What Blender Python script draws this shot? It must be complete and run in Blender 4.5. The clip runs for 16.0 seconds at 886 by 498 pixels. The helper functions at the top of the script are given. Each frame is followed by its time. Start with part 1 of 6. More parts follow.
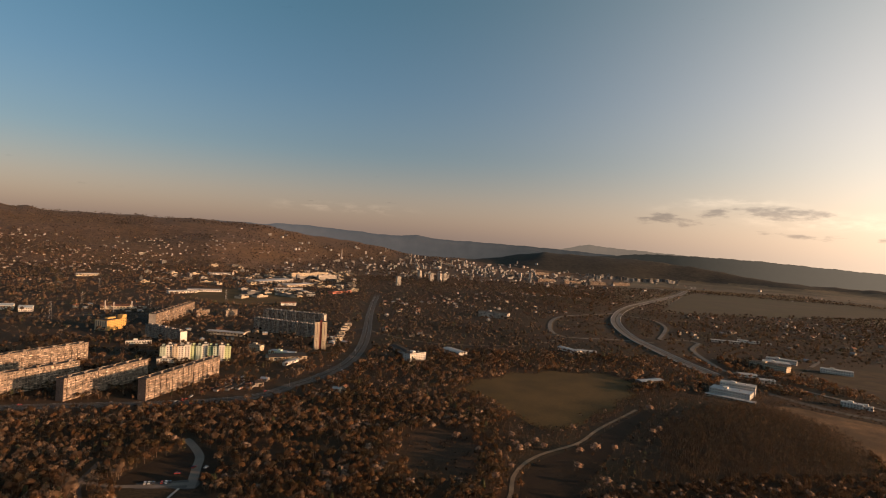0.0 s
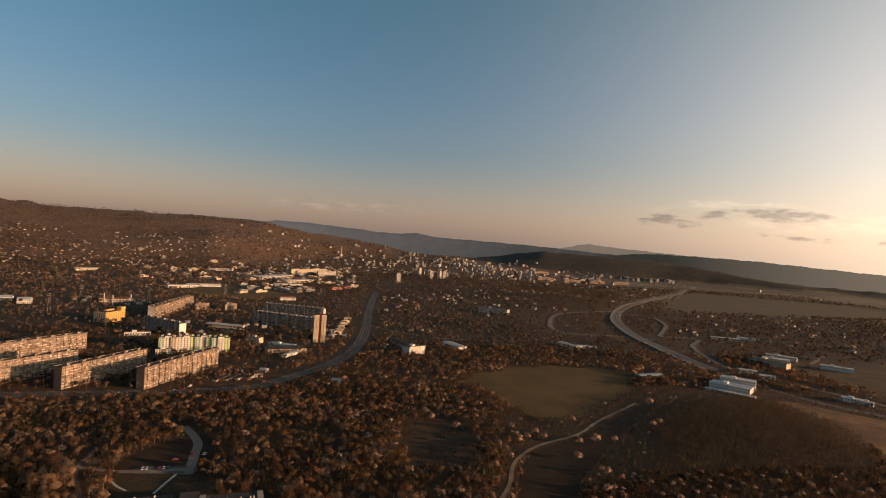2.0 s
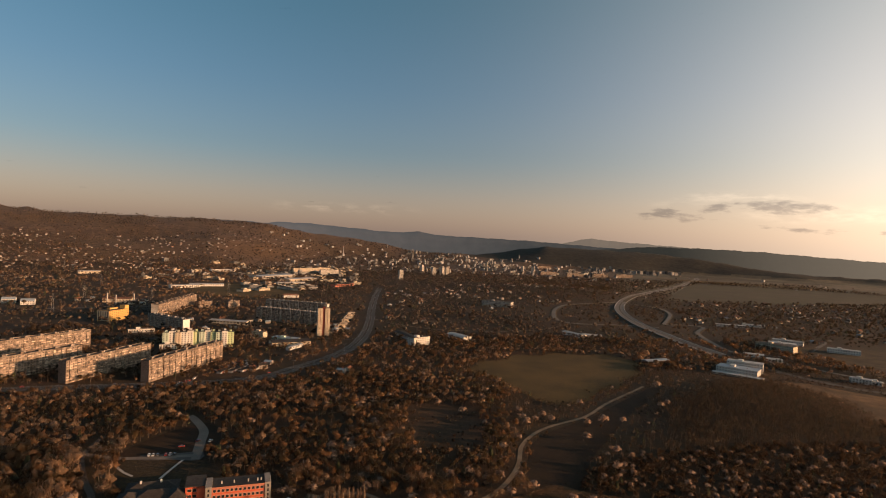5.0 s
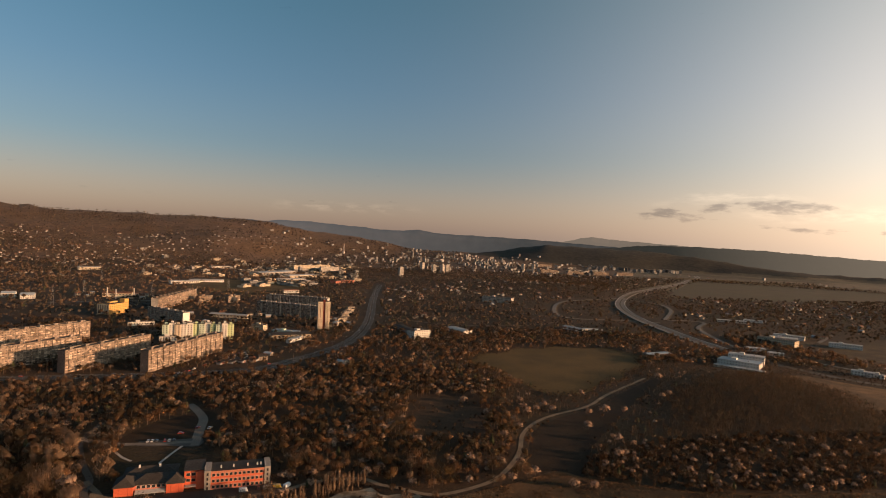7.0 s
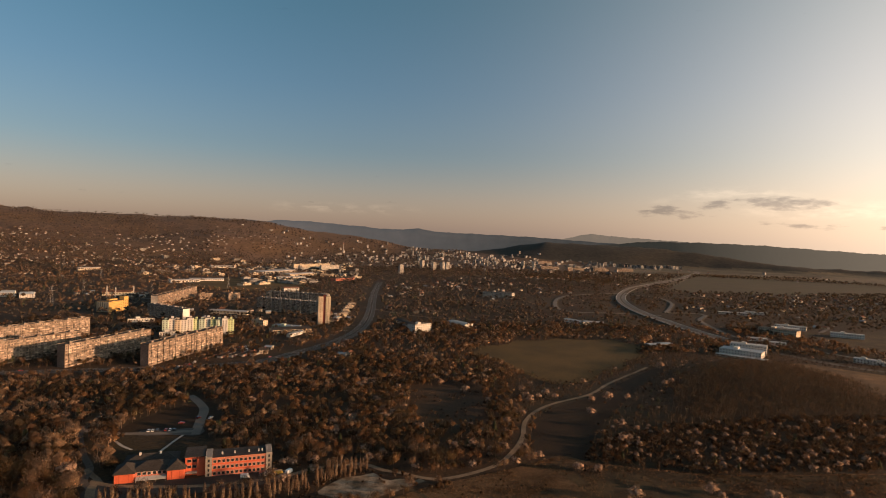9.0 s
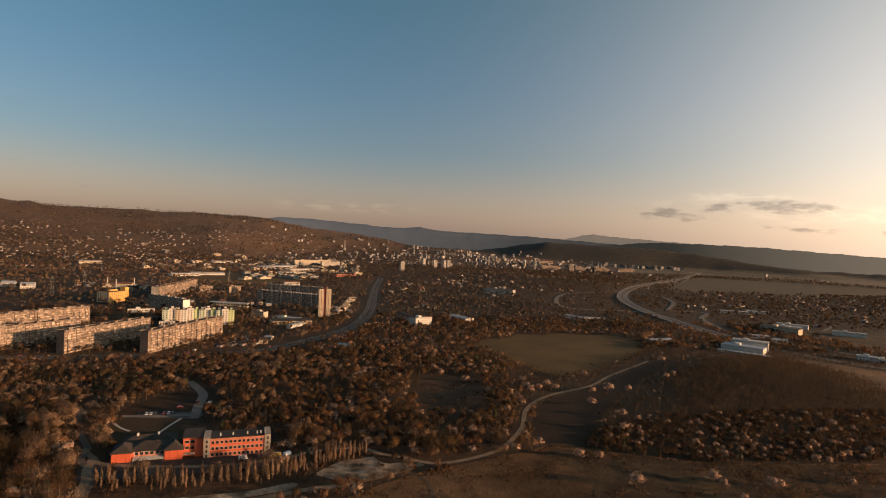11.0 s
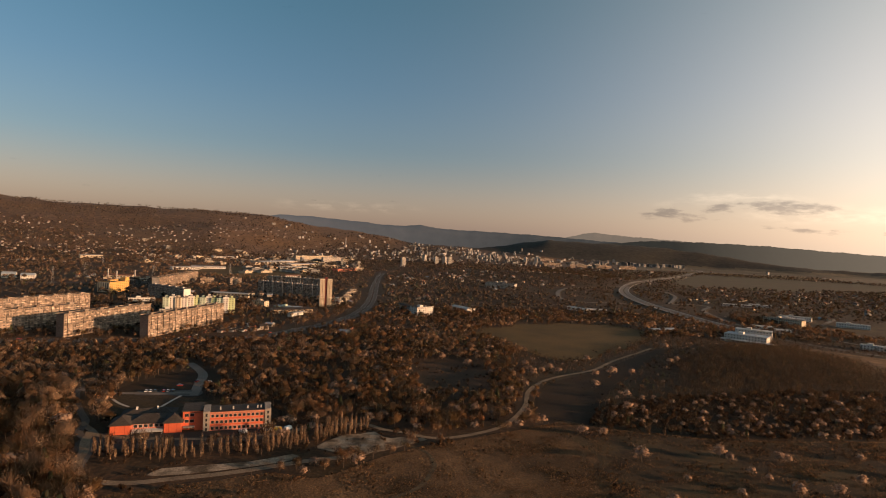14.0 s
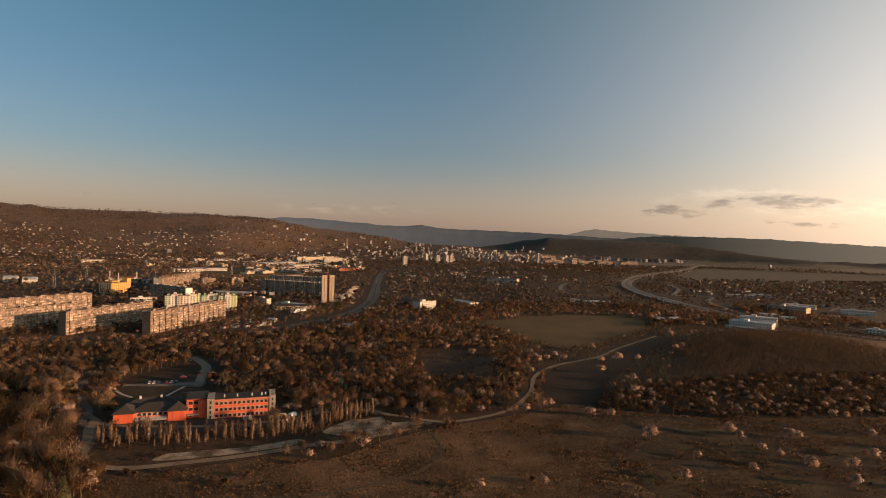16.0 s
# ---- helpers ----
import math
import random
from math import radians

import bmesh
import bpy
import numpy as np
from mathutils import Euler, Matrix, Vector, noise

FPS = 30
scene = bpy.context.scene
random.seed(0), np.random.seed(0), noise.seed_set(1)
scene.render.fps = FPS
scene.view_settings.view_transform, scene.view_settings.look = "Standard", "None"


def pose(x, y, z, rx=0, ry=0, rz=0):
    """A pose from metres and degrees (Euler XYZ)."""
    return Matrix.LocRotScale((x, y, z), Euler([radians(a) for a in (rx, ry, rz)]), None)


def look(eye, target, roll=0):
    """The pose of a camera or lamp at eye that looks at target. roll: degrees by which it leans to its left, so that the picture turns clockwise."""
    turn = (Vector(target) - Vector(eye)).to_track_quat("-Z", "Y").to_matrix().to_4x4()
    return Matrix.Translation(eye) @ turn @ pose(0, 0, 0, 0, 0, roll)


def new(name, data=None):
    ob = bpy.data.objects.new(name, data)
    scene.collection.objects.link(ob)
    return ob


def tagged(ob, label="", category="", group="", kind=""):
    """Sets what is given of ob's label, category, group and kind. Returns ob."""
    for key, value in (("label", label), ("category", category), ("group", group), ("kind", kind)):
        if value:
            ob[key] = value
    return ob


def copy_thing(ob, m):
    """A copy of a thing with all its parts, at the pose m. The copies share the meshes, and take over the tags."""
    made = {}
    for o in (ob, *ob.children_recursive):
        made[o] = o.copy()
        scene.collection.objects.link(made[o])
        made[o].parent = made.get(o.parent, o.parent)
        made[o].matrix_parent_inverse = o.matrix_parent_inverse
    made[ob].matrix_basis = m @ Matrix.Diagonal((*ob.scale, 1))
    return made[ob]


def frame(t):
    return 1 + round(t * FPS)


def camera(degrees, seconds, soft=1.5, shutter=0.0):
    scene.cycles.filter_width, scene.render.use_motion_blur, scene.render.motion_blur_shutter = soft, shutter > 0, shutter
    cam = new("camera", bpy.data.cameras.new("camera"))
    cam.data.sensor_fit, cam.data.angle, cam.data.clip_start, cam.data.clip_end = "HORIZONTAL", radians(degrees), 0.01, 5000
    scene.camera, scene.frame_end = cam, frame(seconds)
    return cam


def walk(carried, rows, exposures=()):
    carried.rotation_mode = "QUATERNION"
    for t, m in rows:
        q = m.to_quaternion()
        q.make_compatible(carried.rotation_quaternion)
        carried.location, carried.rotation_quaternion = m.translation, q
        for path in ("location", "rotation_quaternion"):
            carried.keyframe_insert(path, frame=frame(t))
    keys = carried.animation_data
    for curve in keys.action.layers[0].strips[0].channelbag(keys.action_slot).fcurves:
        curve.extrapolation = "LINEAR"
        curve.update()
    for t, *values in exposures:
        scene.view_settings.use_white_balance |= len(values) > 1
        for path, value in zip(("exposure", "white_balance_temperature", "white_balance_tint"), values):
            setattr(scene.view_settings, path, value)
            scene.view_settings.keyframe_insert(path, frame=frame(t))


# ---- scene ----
import itertools

cam = camera(75.7, 16.0, soft=1.0)
PATH = [
    (0, (-0.36, -76.50, 185.80), (11.881, 22.744, 184.718), 3.32),
    (0.5, (-0.43, -75.98, 183.41), (11.836, 23.261, 182.388), 2.69),
    (1, (-0.47, -75.46, 181.02), (11.804, 23.779, 179.926), 3.37),
    (1.5, (-0.50, -74.93, 178.62), (11.783, 24.301, 177.508), 3.34),
    (2, (-0.52, -74.41, 176.21), (11.792, 24.824, 175.047), 3.72),
    (2.5, (-0.52, -73.88, 173.79), (11.683, 25.367, 172.607), 4.22),
    (3, (-0.51, -73.35, 171.36), (11.591, 25.912, 170.130), 3.69),
    (3.5, (-0.49, -72.81, 168.93), (11.545, 26.457, 167.730), 2.60),
    (4, (-0.46, -72.27, 166.48), (11.586, 26.995, 165.212), 2.89),
    (6.5, (-0.19, -69.51, 154.08), (11.702, 29.772, 152.774), 1.64),
    (7, (-0.12, -68.94, 151.56), (11.819, 30.330, 150.193), 2.53),
    (7.5, (-0.06, -68.37, 149.04), (11.886, 30.900, 147.643), 3.22),
    (8, (0.01, -67.80, 146.50), (11.960, 31.473, 145.095), 2.68),
    (8.5, (0.08, -67.22, 143.95), (12.100, 32.044, 142.530), 2.16),
    (9, (0.14, -66.64, 141.38), (12.123, 32.634, 139.953), 1.91),
    (11.5, (0.40, -63.63, 128.35), (12.167, 35.666, 126.906), 2.60),
    (12, (0.42, -63.01, 125.70), (12.182, 36.287, 124.223), 2.55),
    (12.5, (0.44, -62.38, 123.04), (12.208, 36.912, 121.604), 2.11),
    (13, (0.45, -61.75, 120.36), (12.221, 37.543, 118.909), 2.26),
    (13.5, (0.44, -61.11, 117.67), (12.174, 38.187, 116.228), 2.36),
    (14, (0.42, -60.47, 114.96), (12.043, 38.845, 113.500), 2.67),
    (14.5, (0.38, -59.81, 112.23), (11.926, 39.508, 110.857), 1.84),
    (15, (0.33, -59.15, 109.48), (11.845, 40.171, 108.109), 1.71),
    (15.5, (0.25, -58.49, 106.72), (11.703, 40.846, 105.375), 1.52),
    (16, (0.16, -57.81, 103.94), (11.591, 41.524, 102.634), 1.53),
]
walk(cam, [(t, look(eye, target, roll)) for t, eye, target, roll in PATH])

# ---- light ----
EYE = (0.0, -67.0)
SUN_AZ, SUN_EL = 110.0, 8.0
GLOW, GLOW_POWER = (28.0, 21.0, 14.6), 5.0
world = bpy.data.worlds.new("evening_sky")
scene.world = world
world.use_nodes = True
wn, wl = world.node_tree.nodes, world.node_tree.links
for n in list(wn):
    wn.remove(n)


sky = wn.new("ShaderNodeTexSky")
sky.sky_type = "NISHITA"
sky.sun_disc = False
sky.sun_elevation = radians(SUN_EL)
sky.sun_rotation = radians(SUN_AZ)
sky.air_density, sky.dust_density, sky.ozone_density = 1.0, 2.2, 1.6
geo = wn.new("ShaderNodeTexCoord")
sep = wn.new("ShaderNodeSeparateXYZ")
wl.new(geo.outputs["Generated"], sep.inputs[0])
# thin evening cloud bands just over the horizon
cmap = wn.new("ShaderNodeMapping")
cmap.inputs["Scale"].default_value = (9.0, 9.0, 34.0)
cmap.inputs["Location"].default_value = (0.9, 0.35, 0.4)
wl.new(geo.outputs["Generated"], cmap.inputs[0])
cn = wn.new("ShaderNodeTexNoise")
cn.inputs["Scale"].default_value = 1.9
cn.inputs["Detail"].default_value = 9.0
cn.inputs["Roughness"].default_value = 0.62
wl.new(cmap.outputs[0], cn.inputs["Vector"])
def bump_at(az, el, half_az, half_el):
    """A soft patch of sky round a direction, in degrees."""
    d = wn.new("ShaderNodeVectorMath")
    d.operation = "DOT_PRODUCT"
    d.inputs[1].default_value = (math.sin(radians(az)), math.cos(radians(az)), 0.0)
    wl.new(geo.outputs["Generated"], d.inputs[0])
    a = wn.new("ShaderNodeMapRange")
    a.interpolation_type = "SMOOTHSTEP"
    a.inputs["From Min"].default_value, a.inputs["From Max"].default_value = math.cos(radians(half_az)), math.cos(radians(half_az * 0.4))
    wl.new(d.outputs["Value"], a.inputs["Value"])
    s = wn.new("ShaderNodeMath")
    s.operation = "SUBTRACT"
    s.inputs[1].default_value = math.sin(radians(el))
    wl.new(sep.outputs["Z"], s.inputs[0])
    ab = wn.new("ShaderNodeMath")
    ab.operation = "ABSOLUTE"
    wl.new(s.outputs[0], ab.inputs[0])
    e = wn.new("ShaderNodeMapRange")
    e.interpolation_type = "SMOOTHSTEP"
    e.inputs["From Max"].default_value = math.sin(radians(half_el))
    e.inputs["To Min"].default_value, e.inputs["To Max"].default_value = 1.0, 0.0
    wl.new(ab.outputs[0], e.inputs["Value"])
    m = wn.new("ShaderNodeMath")
    m.operation = "MULTIPLY"
    wl.new(a.outputs[0], m.inputs[0])
    wl.new(e.outputs[0], m.inputs[1])
    return m.outputs[0]


def gather(patches):
    """The strongest of several weighted patches of sky."""
    total = None
    for az, el, ha, he, weight in patches:
        one = wn.new("ShaderNodeMath")
        one.operation = "MULTIPLY"
        one.inputs[1].default_value = weight
        wl.new(bump_at(az, el, ha, he), one.inputs[0])
        if total is None:
            total = one.outputs[0]
            continue
        m = wn.new("ShaderNodeMath")
        m.operation = "MAXIMUM"
        wl.new(total, m.inputs[0])
        wl.new(one.outputs[0], m.inputs[1])
        total = m.outputs[0]
    return total


total = gather(((27.5, 3.5, 5.5, 1.2, 1.0), (31.5, 3.2, 4.5, 0.85, 0.95), (36.5, 4.2, 9.0, 1.35, 0.85), (22.0, 3.4, 3.2, 0.8, 1.0), (17.0, 3.75, 2.5, 0.5, 0.7), (41.0, 2.3, 9.0, 0.7, 0.5), (1.0, 3.8, 5.0, 0.6, 0.7), (-20.0, 3.3, 8.0, 0.45, 0.5), (-7.0, 3.4, 6.0, 0.4, 0.35), (60.0, 5.0, 16.0, 2.0, 0.7), (-60.0, 4.5, 20.0, 1.5, 0.6)))
shine = gather(((20.5, 4.25, 3.5, 0.5, 1.0), (34.0, 5.1, 8.0, 0.8, 1.0), (42.0, 3.6, 10.0, 1.2, 0.8), (5.3, 5.95, 1.9, 0.35, 0.8), (29.0, 4.5, 6.0, 0.5, 0.6), (-3.0, 2.9, 9.0, 0.7, 0.5)))
rough = wn.new("ShaderNodeMapRange")
rough.clamp = False
rough.inputs["From Min"].default_value, rough.inputs["From Max"].default_value = 0.28, 0.72
wl.new(cn.outputs["Fac"], rough.inputs["Value"])
half = wn.new("ShaderNodeMath")
half.operation = "MULTIPLY_ADD"
half.inputs[1].default_value = 0.85
wl.new(total, half.inputs[0])
wl.new(rough.outputs[0], half.inputs[2])
cm = wn.new("ShaderNodeMapRange")
cm.interpolation_type = "SMOOTHSTEP"
cm.inputs["From Min"].default_value, cm.inputs["From Max"].default_value = 0.92, 1.32
wl.new(half.outputs[0], cm.inputs["Value"])
cm2 = wn.new("ShaderNodeMath")
cm2.operation = "MULTIPLY"
cm2.inputs[1].default_value = 0.78
wl.new(cm.outputs[0], cm2.inputs[0])
tint = wn.new("ShaderNodeMix")
tint.data_type, tint.blend_type = "RGBA", "MULTIPLY"
tint.inputs["Factor"].default_value = 1.0
tone = wn.new("ShaderNodeValToRGB")
tone.color_ramp.elements[0].position, tone.color_ramp.elements[0].color = 0.0, (1.0, 0.72, 0.78, 1)
tone.color_ramp.elements[1].position, tone.color_ramp.elements[1].color = 0.8, (0.57, 0.90, 0.90, 1)
for p, c in ((0.07, (0.97, 0.76, 0.81, 1)), (0.14, (0.83, 0.83, 0.92, 1)), (0.25, (0.69, 0.83, 0.92, 1)), (0.40, (0.58, 0.86, 0.87, 1))):
    e = tone.color_ramp.elements.new(p)
    e.color = c
wl.new(sep.outputs["Z"], tone.inputs[0])
wl.new(tone.outputs[0], tint.inputs["B"])
# warm glow of the low sun, widest along the horizon
glow_dir = wn.new("ShaderNodeVectorMath")
glow_dir.operation = "DOT_PRODUCT"
glow_dir.inputs[1].default_value = (math.sin(radians(SUN_AZ)), math.cos(radians(SUN_AZ)), 0.1)
wl.new(geo.outputs["Generated"], glow_dir.inputs[0])
g1 = wn.new("ShaderNodeMapRange")
g1.inputs["From Min"].default_value = -1.0
wl.new(glow_dir.outputs["Value"], g1.inputs["Value"])
g2 = wn.new("ShaderNodeMath")
g2.operation = "POWER"
g2.inputs[1].default_value = GLOW_POWER
wl.new(g1.outputs[0], g2.inputs[0])
fall = wn.new("ShaderNodeMapRange")
fall.interpolation_type = "SMOOTHSTEP"
fall.inputs["From Max"].default_value = 0.75
fall.inputs["To Min"].default_value, fall.inputs["To Max"].default_value = 1.0, 0.08
wl.new(sep.outputs["Z"], fall.inputs["Value"])
g3 = wn.new("ShaderNodeMath")
g3.operation = "MULTIPLY"
haze_cap = wn.new("ShaderNodeMath")
haze_cap.operation = "SMOOTH_MIN"
haze_cap.inputs[1].default_value, haze_cap.inputs[2].default_value = 0.195, 0.08
wl.new(g2.outputs[0], haze_cap.inputs[0])
wl.new(haze_cap.outputs[0], g3.inputs[0])
wl.new(fall.outputs[0], g3.inputs[1])
glow = wn.new("ShaderNodeMix")
glow.data_type, glow.blend_type = "RGBA", "ADD"
glow.inputs["B"].default_value = (GLOW[0], GLOW[1], GLOW[2], 1)
wl.new(g3.outputs[0], glow.inputs["Factor"])
wl.new(tint.outputs["Result"], glow.inputs["A"])
wl.new(sky.outputs[0], tint.inputs["A"])
cloud = wn.new("ShaderNodeMix")
cloud.data_type, cloud.blend_type = "RGBA", "MULTIPLY"
cloud.inputs["B"].default_value = (0.50, 0.51, 0.56, 1)
wl.new(cm2.outputs[0], cloud.inputs["Factor"])
# pale dusty band all along the horizon
low = wn.new("ShaderNodeMapRange")
low.interpolation_type = "SMOOTHSTEP"
low.inputs["From Max"].default_value = 0.16
low.inputs["To Min"].default_value, low.inputs["To Max"].default_value = 1.0, 0.0
wl.new(sep.outputs["Z"], low.inputs["Value"])
dusty = wn.new("ShaderNodeMix")
dusty.data_type, dusty.blend_type = "RGBA", "ADD"
dusty.inputs["B"].default_value = (1.15, 0.88, 0.80, 1)
wl.new(low.outputs[0], dusty.inputs["Factor"])
wl.new(glow.outputs["Result"], dusty.inputs["A"])
wl.new(dusty.outputs["Result"], cloud.inputs["A"])
# sunlit upper edges of the clouds
cn2 = wn.new("ShaderNodeTexNoise")
cn2.inputs["Scale"].default_value, cn2.inputs["Detail"].default_value, cn2.inputs["Roughness"].default_value = 2.6, 8.0, 0.6
wl.new(cmap.outputs[0], cn2.inputs["Vector"])
lit = wn.new("ShaderNodeMapRange")
lit.inputs["From Min"].default_value, lit.inputs["From Max"].default_value = 0.44, 0.66
wl.new(cn2.outputs["Fac"], lit.inputs["Value"])
edge = wn.new("ShaderNodeMath")
edge.operation = "MULTIPLY"
wl.new(lit.outputs[0], edge.inputs[0])
wl.new(shine, edge.inputs[1])
bright = wn.new("ShaderNodeMix")
bright.data_type, bright.blend_type = "RGBA", "ADD"
bright.inputs["B"].default_value = (1.7, 1.25, 0.85, 1)
wl.new(edge.outputs[0], bright.inputs["Factor"])
wl.new(cloud.outputs["Result"], bright.inputs["A"])
bg = wn.new("ShaderNodeBackground")
bg.inputs["Strength"].default_value = 0.09
wo = wn.new("ShaderNodeOutputWorld")
wl.new(bright.outputs["Result"], bg.inputs["Color"])
wl.new(bg.outputs[0], wo.inputs[0])

sun = new("sun", bpy.data.lights.new("sun", "SUN"))
sun.data.energy, sun.data.angle, sun.data.color = 5.0, radians(0.6), (1.0, 0.555, 0.295)
sa, se = radians(SUN_AZ), radians(SUN_EL)
sun.matrix_world = look((math.sin(sa) * math.cos(se) * 500, math.cos(sa) * math.cos(se) * 500, 500 * math.sin(se)), (0, 0, 0))
scene.view_settings.exposure = 0.74


# ---- materials ----
def surf(name, c1, c2, scale=1.0, fine=8.0, rough=0.9, bump=0.0, by="", metal=0.0, spread=0.35, big=0.0, c3=None, thin=0.0, vary=0.4, sheer=0.0):
    """A weathered surface: two colours mixed by coarse and fine noise; by: 'object' or 'island' adds a tone per piece."""
    m = bpy.data.materials.new(name)
    m.use_nodes = True
    nt = m.node_tree
    bs = nt.nodes["Principled BSDF"]
    bs.inputs["Roughness"].default_value = rough
    bs.inputs["Metallic"].default_value = metal
    bs.inputs["Specular IOR Level"].default_value = 0.25
    tc = nt.nodes.new("ShaderNodeNewGeometry")

    def ns(s, d=4.0):
        n = nt.nodes.new("ShaderNodeTexNoise")
        n.inputs["Scale"].default_value = s
        n.inputs["Detail"].default_value = d
        nt.links.new(tc.outputs["Position"], n.inputs["Vector"])
        return n

    def mix(kind, fac, a, b):
        n = nt.nodes.new("ShaderNodeMix")
        n.data_type, n.blend_type = "RGBA", kind
        for sock, v in (("Factor", fac), ("A", a), ("B", b)):
            if hasattr(v, "links"):
                nt.links.new(v, n.inputs[sock])
            elif isinstance(v, tuple):
                n.inputs[sock].default_value = (*v, 1)
            else:
                n.inputs[sock].default_value = v
        return n.outputs["Result"]

    def ramp(src, lo, hi):
        r = nt.nodes.new("ShaderNodeMapRange")
        r.inputs["From Min"].default_value, r.inputs["From Max"].default_value = lo, hi
        nt.links.new(src, r.inputs["Value"])
        return r.outputs[0]

    a = ns(scale)
    col = mix("MIX", ramp(a.outputs["Fac"], 0.32, 0.68), c1, c2)
    if c3:
        g = ns(big, 5.0)
        col = mix("MIX", ramp(g.outputs["Fac"], 0.44, 0.62), col, c3)
    f = ns(fine, 3.0)
    tone = nt.nodes.new("ShaderNodeMapRange")
    tone.inputs["From Min"].default_value, tone.inputs["From Max"].default_value = 0.25, 0.75
    tone.inputs["To Min"].default_value, tone.inputs["To Max"].default_value = 1 - spread, 1 + spread
    nt.links.new(f.outputs["Fac"], tone.inputs["Value"])
    v = tone.outputs[0]
    if by:
        src = nt.nodes.new("ShaderNodeObjectInfo").outputs["Random"] if by == "object" else tc.outputs["Random Per Island"]
        t2 = nt.nodes.new("ShaderNodeMapRange")
        t2.inputs["To Min"].default_value, t2.inputs["To Max"].default_value = 1 - vary, 1 + vary
        nt.links.new(src, t2.inputs["Value"])
        mm = nt.nodes.new("ShaderNodeMath")
        mm.operation = "MULTIPLY"
        nt.links.new(v, mm.inputs[0])
        nt.links.new(t2.outputs[0], mm.inputs[1])
        v = mm.outputs[0]
    vec = nt.nodes.new("ShaderNodeCombineColor")
    for k in range(3):
        nt.links.new(v, vec.inputs[k])
    col = mix("MULTIPLY", 1.0, col, vec.outputs[0])
    nt.links.new(col, bs.inputs["Base Color"])
    if bump:
        b = nt.nodes.new("ShaderNodeBump")
        b.inputs["Strength"].default_value = 0.6
        b.inputs["Distance"].default_value = bump
        nt.links.new(f.outputs["Fac"], b.inputs["Height"])
        nt.links.new(b.outputs[0], bs.inputs["Normal"])
    if thin:
        tr = nt.nodes.new("ShaderNodeBsdfTranslucent")
        nt.links.new(col, tr.inputs["Color"])
        ms = nt.nodes.new("ShaderNodeMixShader")
        ms.inputs[0].default_value = thin
        nt.links.new(bs.outputs[0], ms.inputs[1])
        nt.links.new(tr.outputs[0], ms.inputs[2])
        out = ms.outputs[0]
        if sheer:
            # gaps between the fine twigs
            hole = nt.nodes.new("ShaderNodeBsdfTransparent")
            mh = nt.nodes.new("ShaderNodeMixShader")
            mh.inputs[0].default_value = sheer
            nt.links.new(out, mh.inputs[1])
            nt.links.new(hole.outputs[0], mh.inputs[2])
            out = mh.outputs[0]
        nt.links.new(out, nt.nodes["Material Output"].inputs["Surface"])
    return m


M = {}
M["ground"] = surf("dry_ground", (0.026, 0.014, 0.006), (0.055, 0.029, 0.013), 0.09, 0.5, 1.0, 0.6, spread=0.6, c3=(0.029, 0.019, 0.007), big=0.008)
M["field"] = surf("pasture_grass", (0.047, 0.029, 0.006), (0.072, 0.043, 0.009), 0.03, 0.5, 1.0, 0.25, spread=0.35, c3=(0.086, 0.051, 0.013), big=0.012)
M["meadow"] = surf("dry_meadow", (0.094, 0.051, 0.021), (0.154, 0.085, 0.037), 0.07, 0.9, 1.0, 1.0, spread=0.55, c3=(0.048, 0.026, 0.009), big=0.014)
M["sand"] = surf("pale_gravel", (0.312, 0.244, 0.174), (0.163, 0.121, 0.079), 0.12, 1.2, 0.95, 0.1, spread=0.45, c3=(0.069, 0.048, 0.028), big=0.11)
M["path"] = surf("dusty_path", (0.207, 0.152, 0.099), (0.132, 0.095, 0.061), 0.1, 1.0, 0.95, 0.05)
M["asphalt"] = surf("worn_asphalt", (0.028, 0.024, 0.021), (0.042, 0.036, 0.031), 0.05, 1.5, 0.85, 0.02, spread=0.2)
M["asphalt_pale"] = surf("pale_asphalt", (0.125, 0.102, 0.082), (0.17, 0.14, 0.113), 0.05, 1.0, 0.85, 0.02, spread=0.2)
M["asphalt_worn"] = surf("greyed_asphalt", (0.060, 0.050, 0.041), (0.085, 0.071, 0.059), 0.05, 1.2, 0.85, 0.02, spread=0.2)
M["paint"] = surf("road_paint", (0.6, 0.6, 0.58), (0.5, 0.5, 0.48), 0.3, 3.0, 0.7)
M["verge"] = surf("road_verge", (0.055, 0.040, 0.021), (0.078, 0.056, 0.030), 0.05, 0.8, 1.0)
M["panel"] = surf("weathered_concrete_panel", (0.162, 0.122, 0.096), (0.340, 0.274, 0.217), 0.16, 0.4, 0.9, 0.02, spread=0.4, c3=(0.138, 0.099, 0.069), big=0.13)
M["panel_brown"] = surf("brown_gable_panel", (0.14, 0.095, 0.075), (0.19, 0.13, 0.10), 0.1, 0.8, 0.9)
M["panel_grey"] = surf("grey_concrete_panel", (0.26, 0.235, 0.205), (0.40, 0.365, 0.32), 0.08, 0.6, 0.9, spread=0.25)
M["panel_mix"] = surf("mixed_balcony_panels", (0.356, 0.285, 0.224), (0.162, 0.115, 0.086), 0.2, 1.0, 0.8, by="island", vary=0.8)
M["plaster_white"] = surf("white_plaster", (0.48, 0.45, 0.41), (0.58, 0.55, 0.50), 0.1, 1.0, 0.85, spread=0.12)
M["plaster_cream"] = surf("cream_plaster", (0.40, 0.33, 0.24), (0.48, 0.40, 0.30), 0.1, 1.0, 0.85, spread=0.15)
M["plaster_yellow"] = surf("yellow_plaster", (0.42, 0.25, 0.075), (0.48, 0.29, 0.095), 0.1, 1.0, 0.85, spread=0.12)
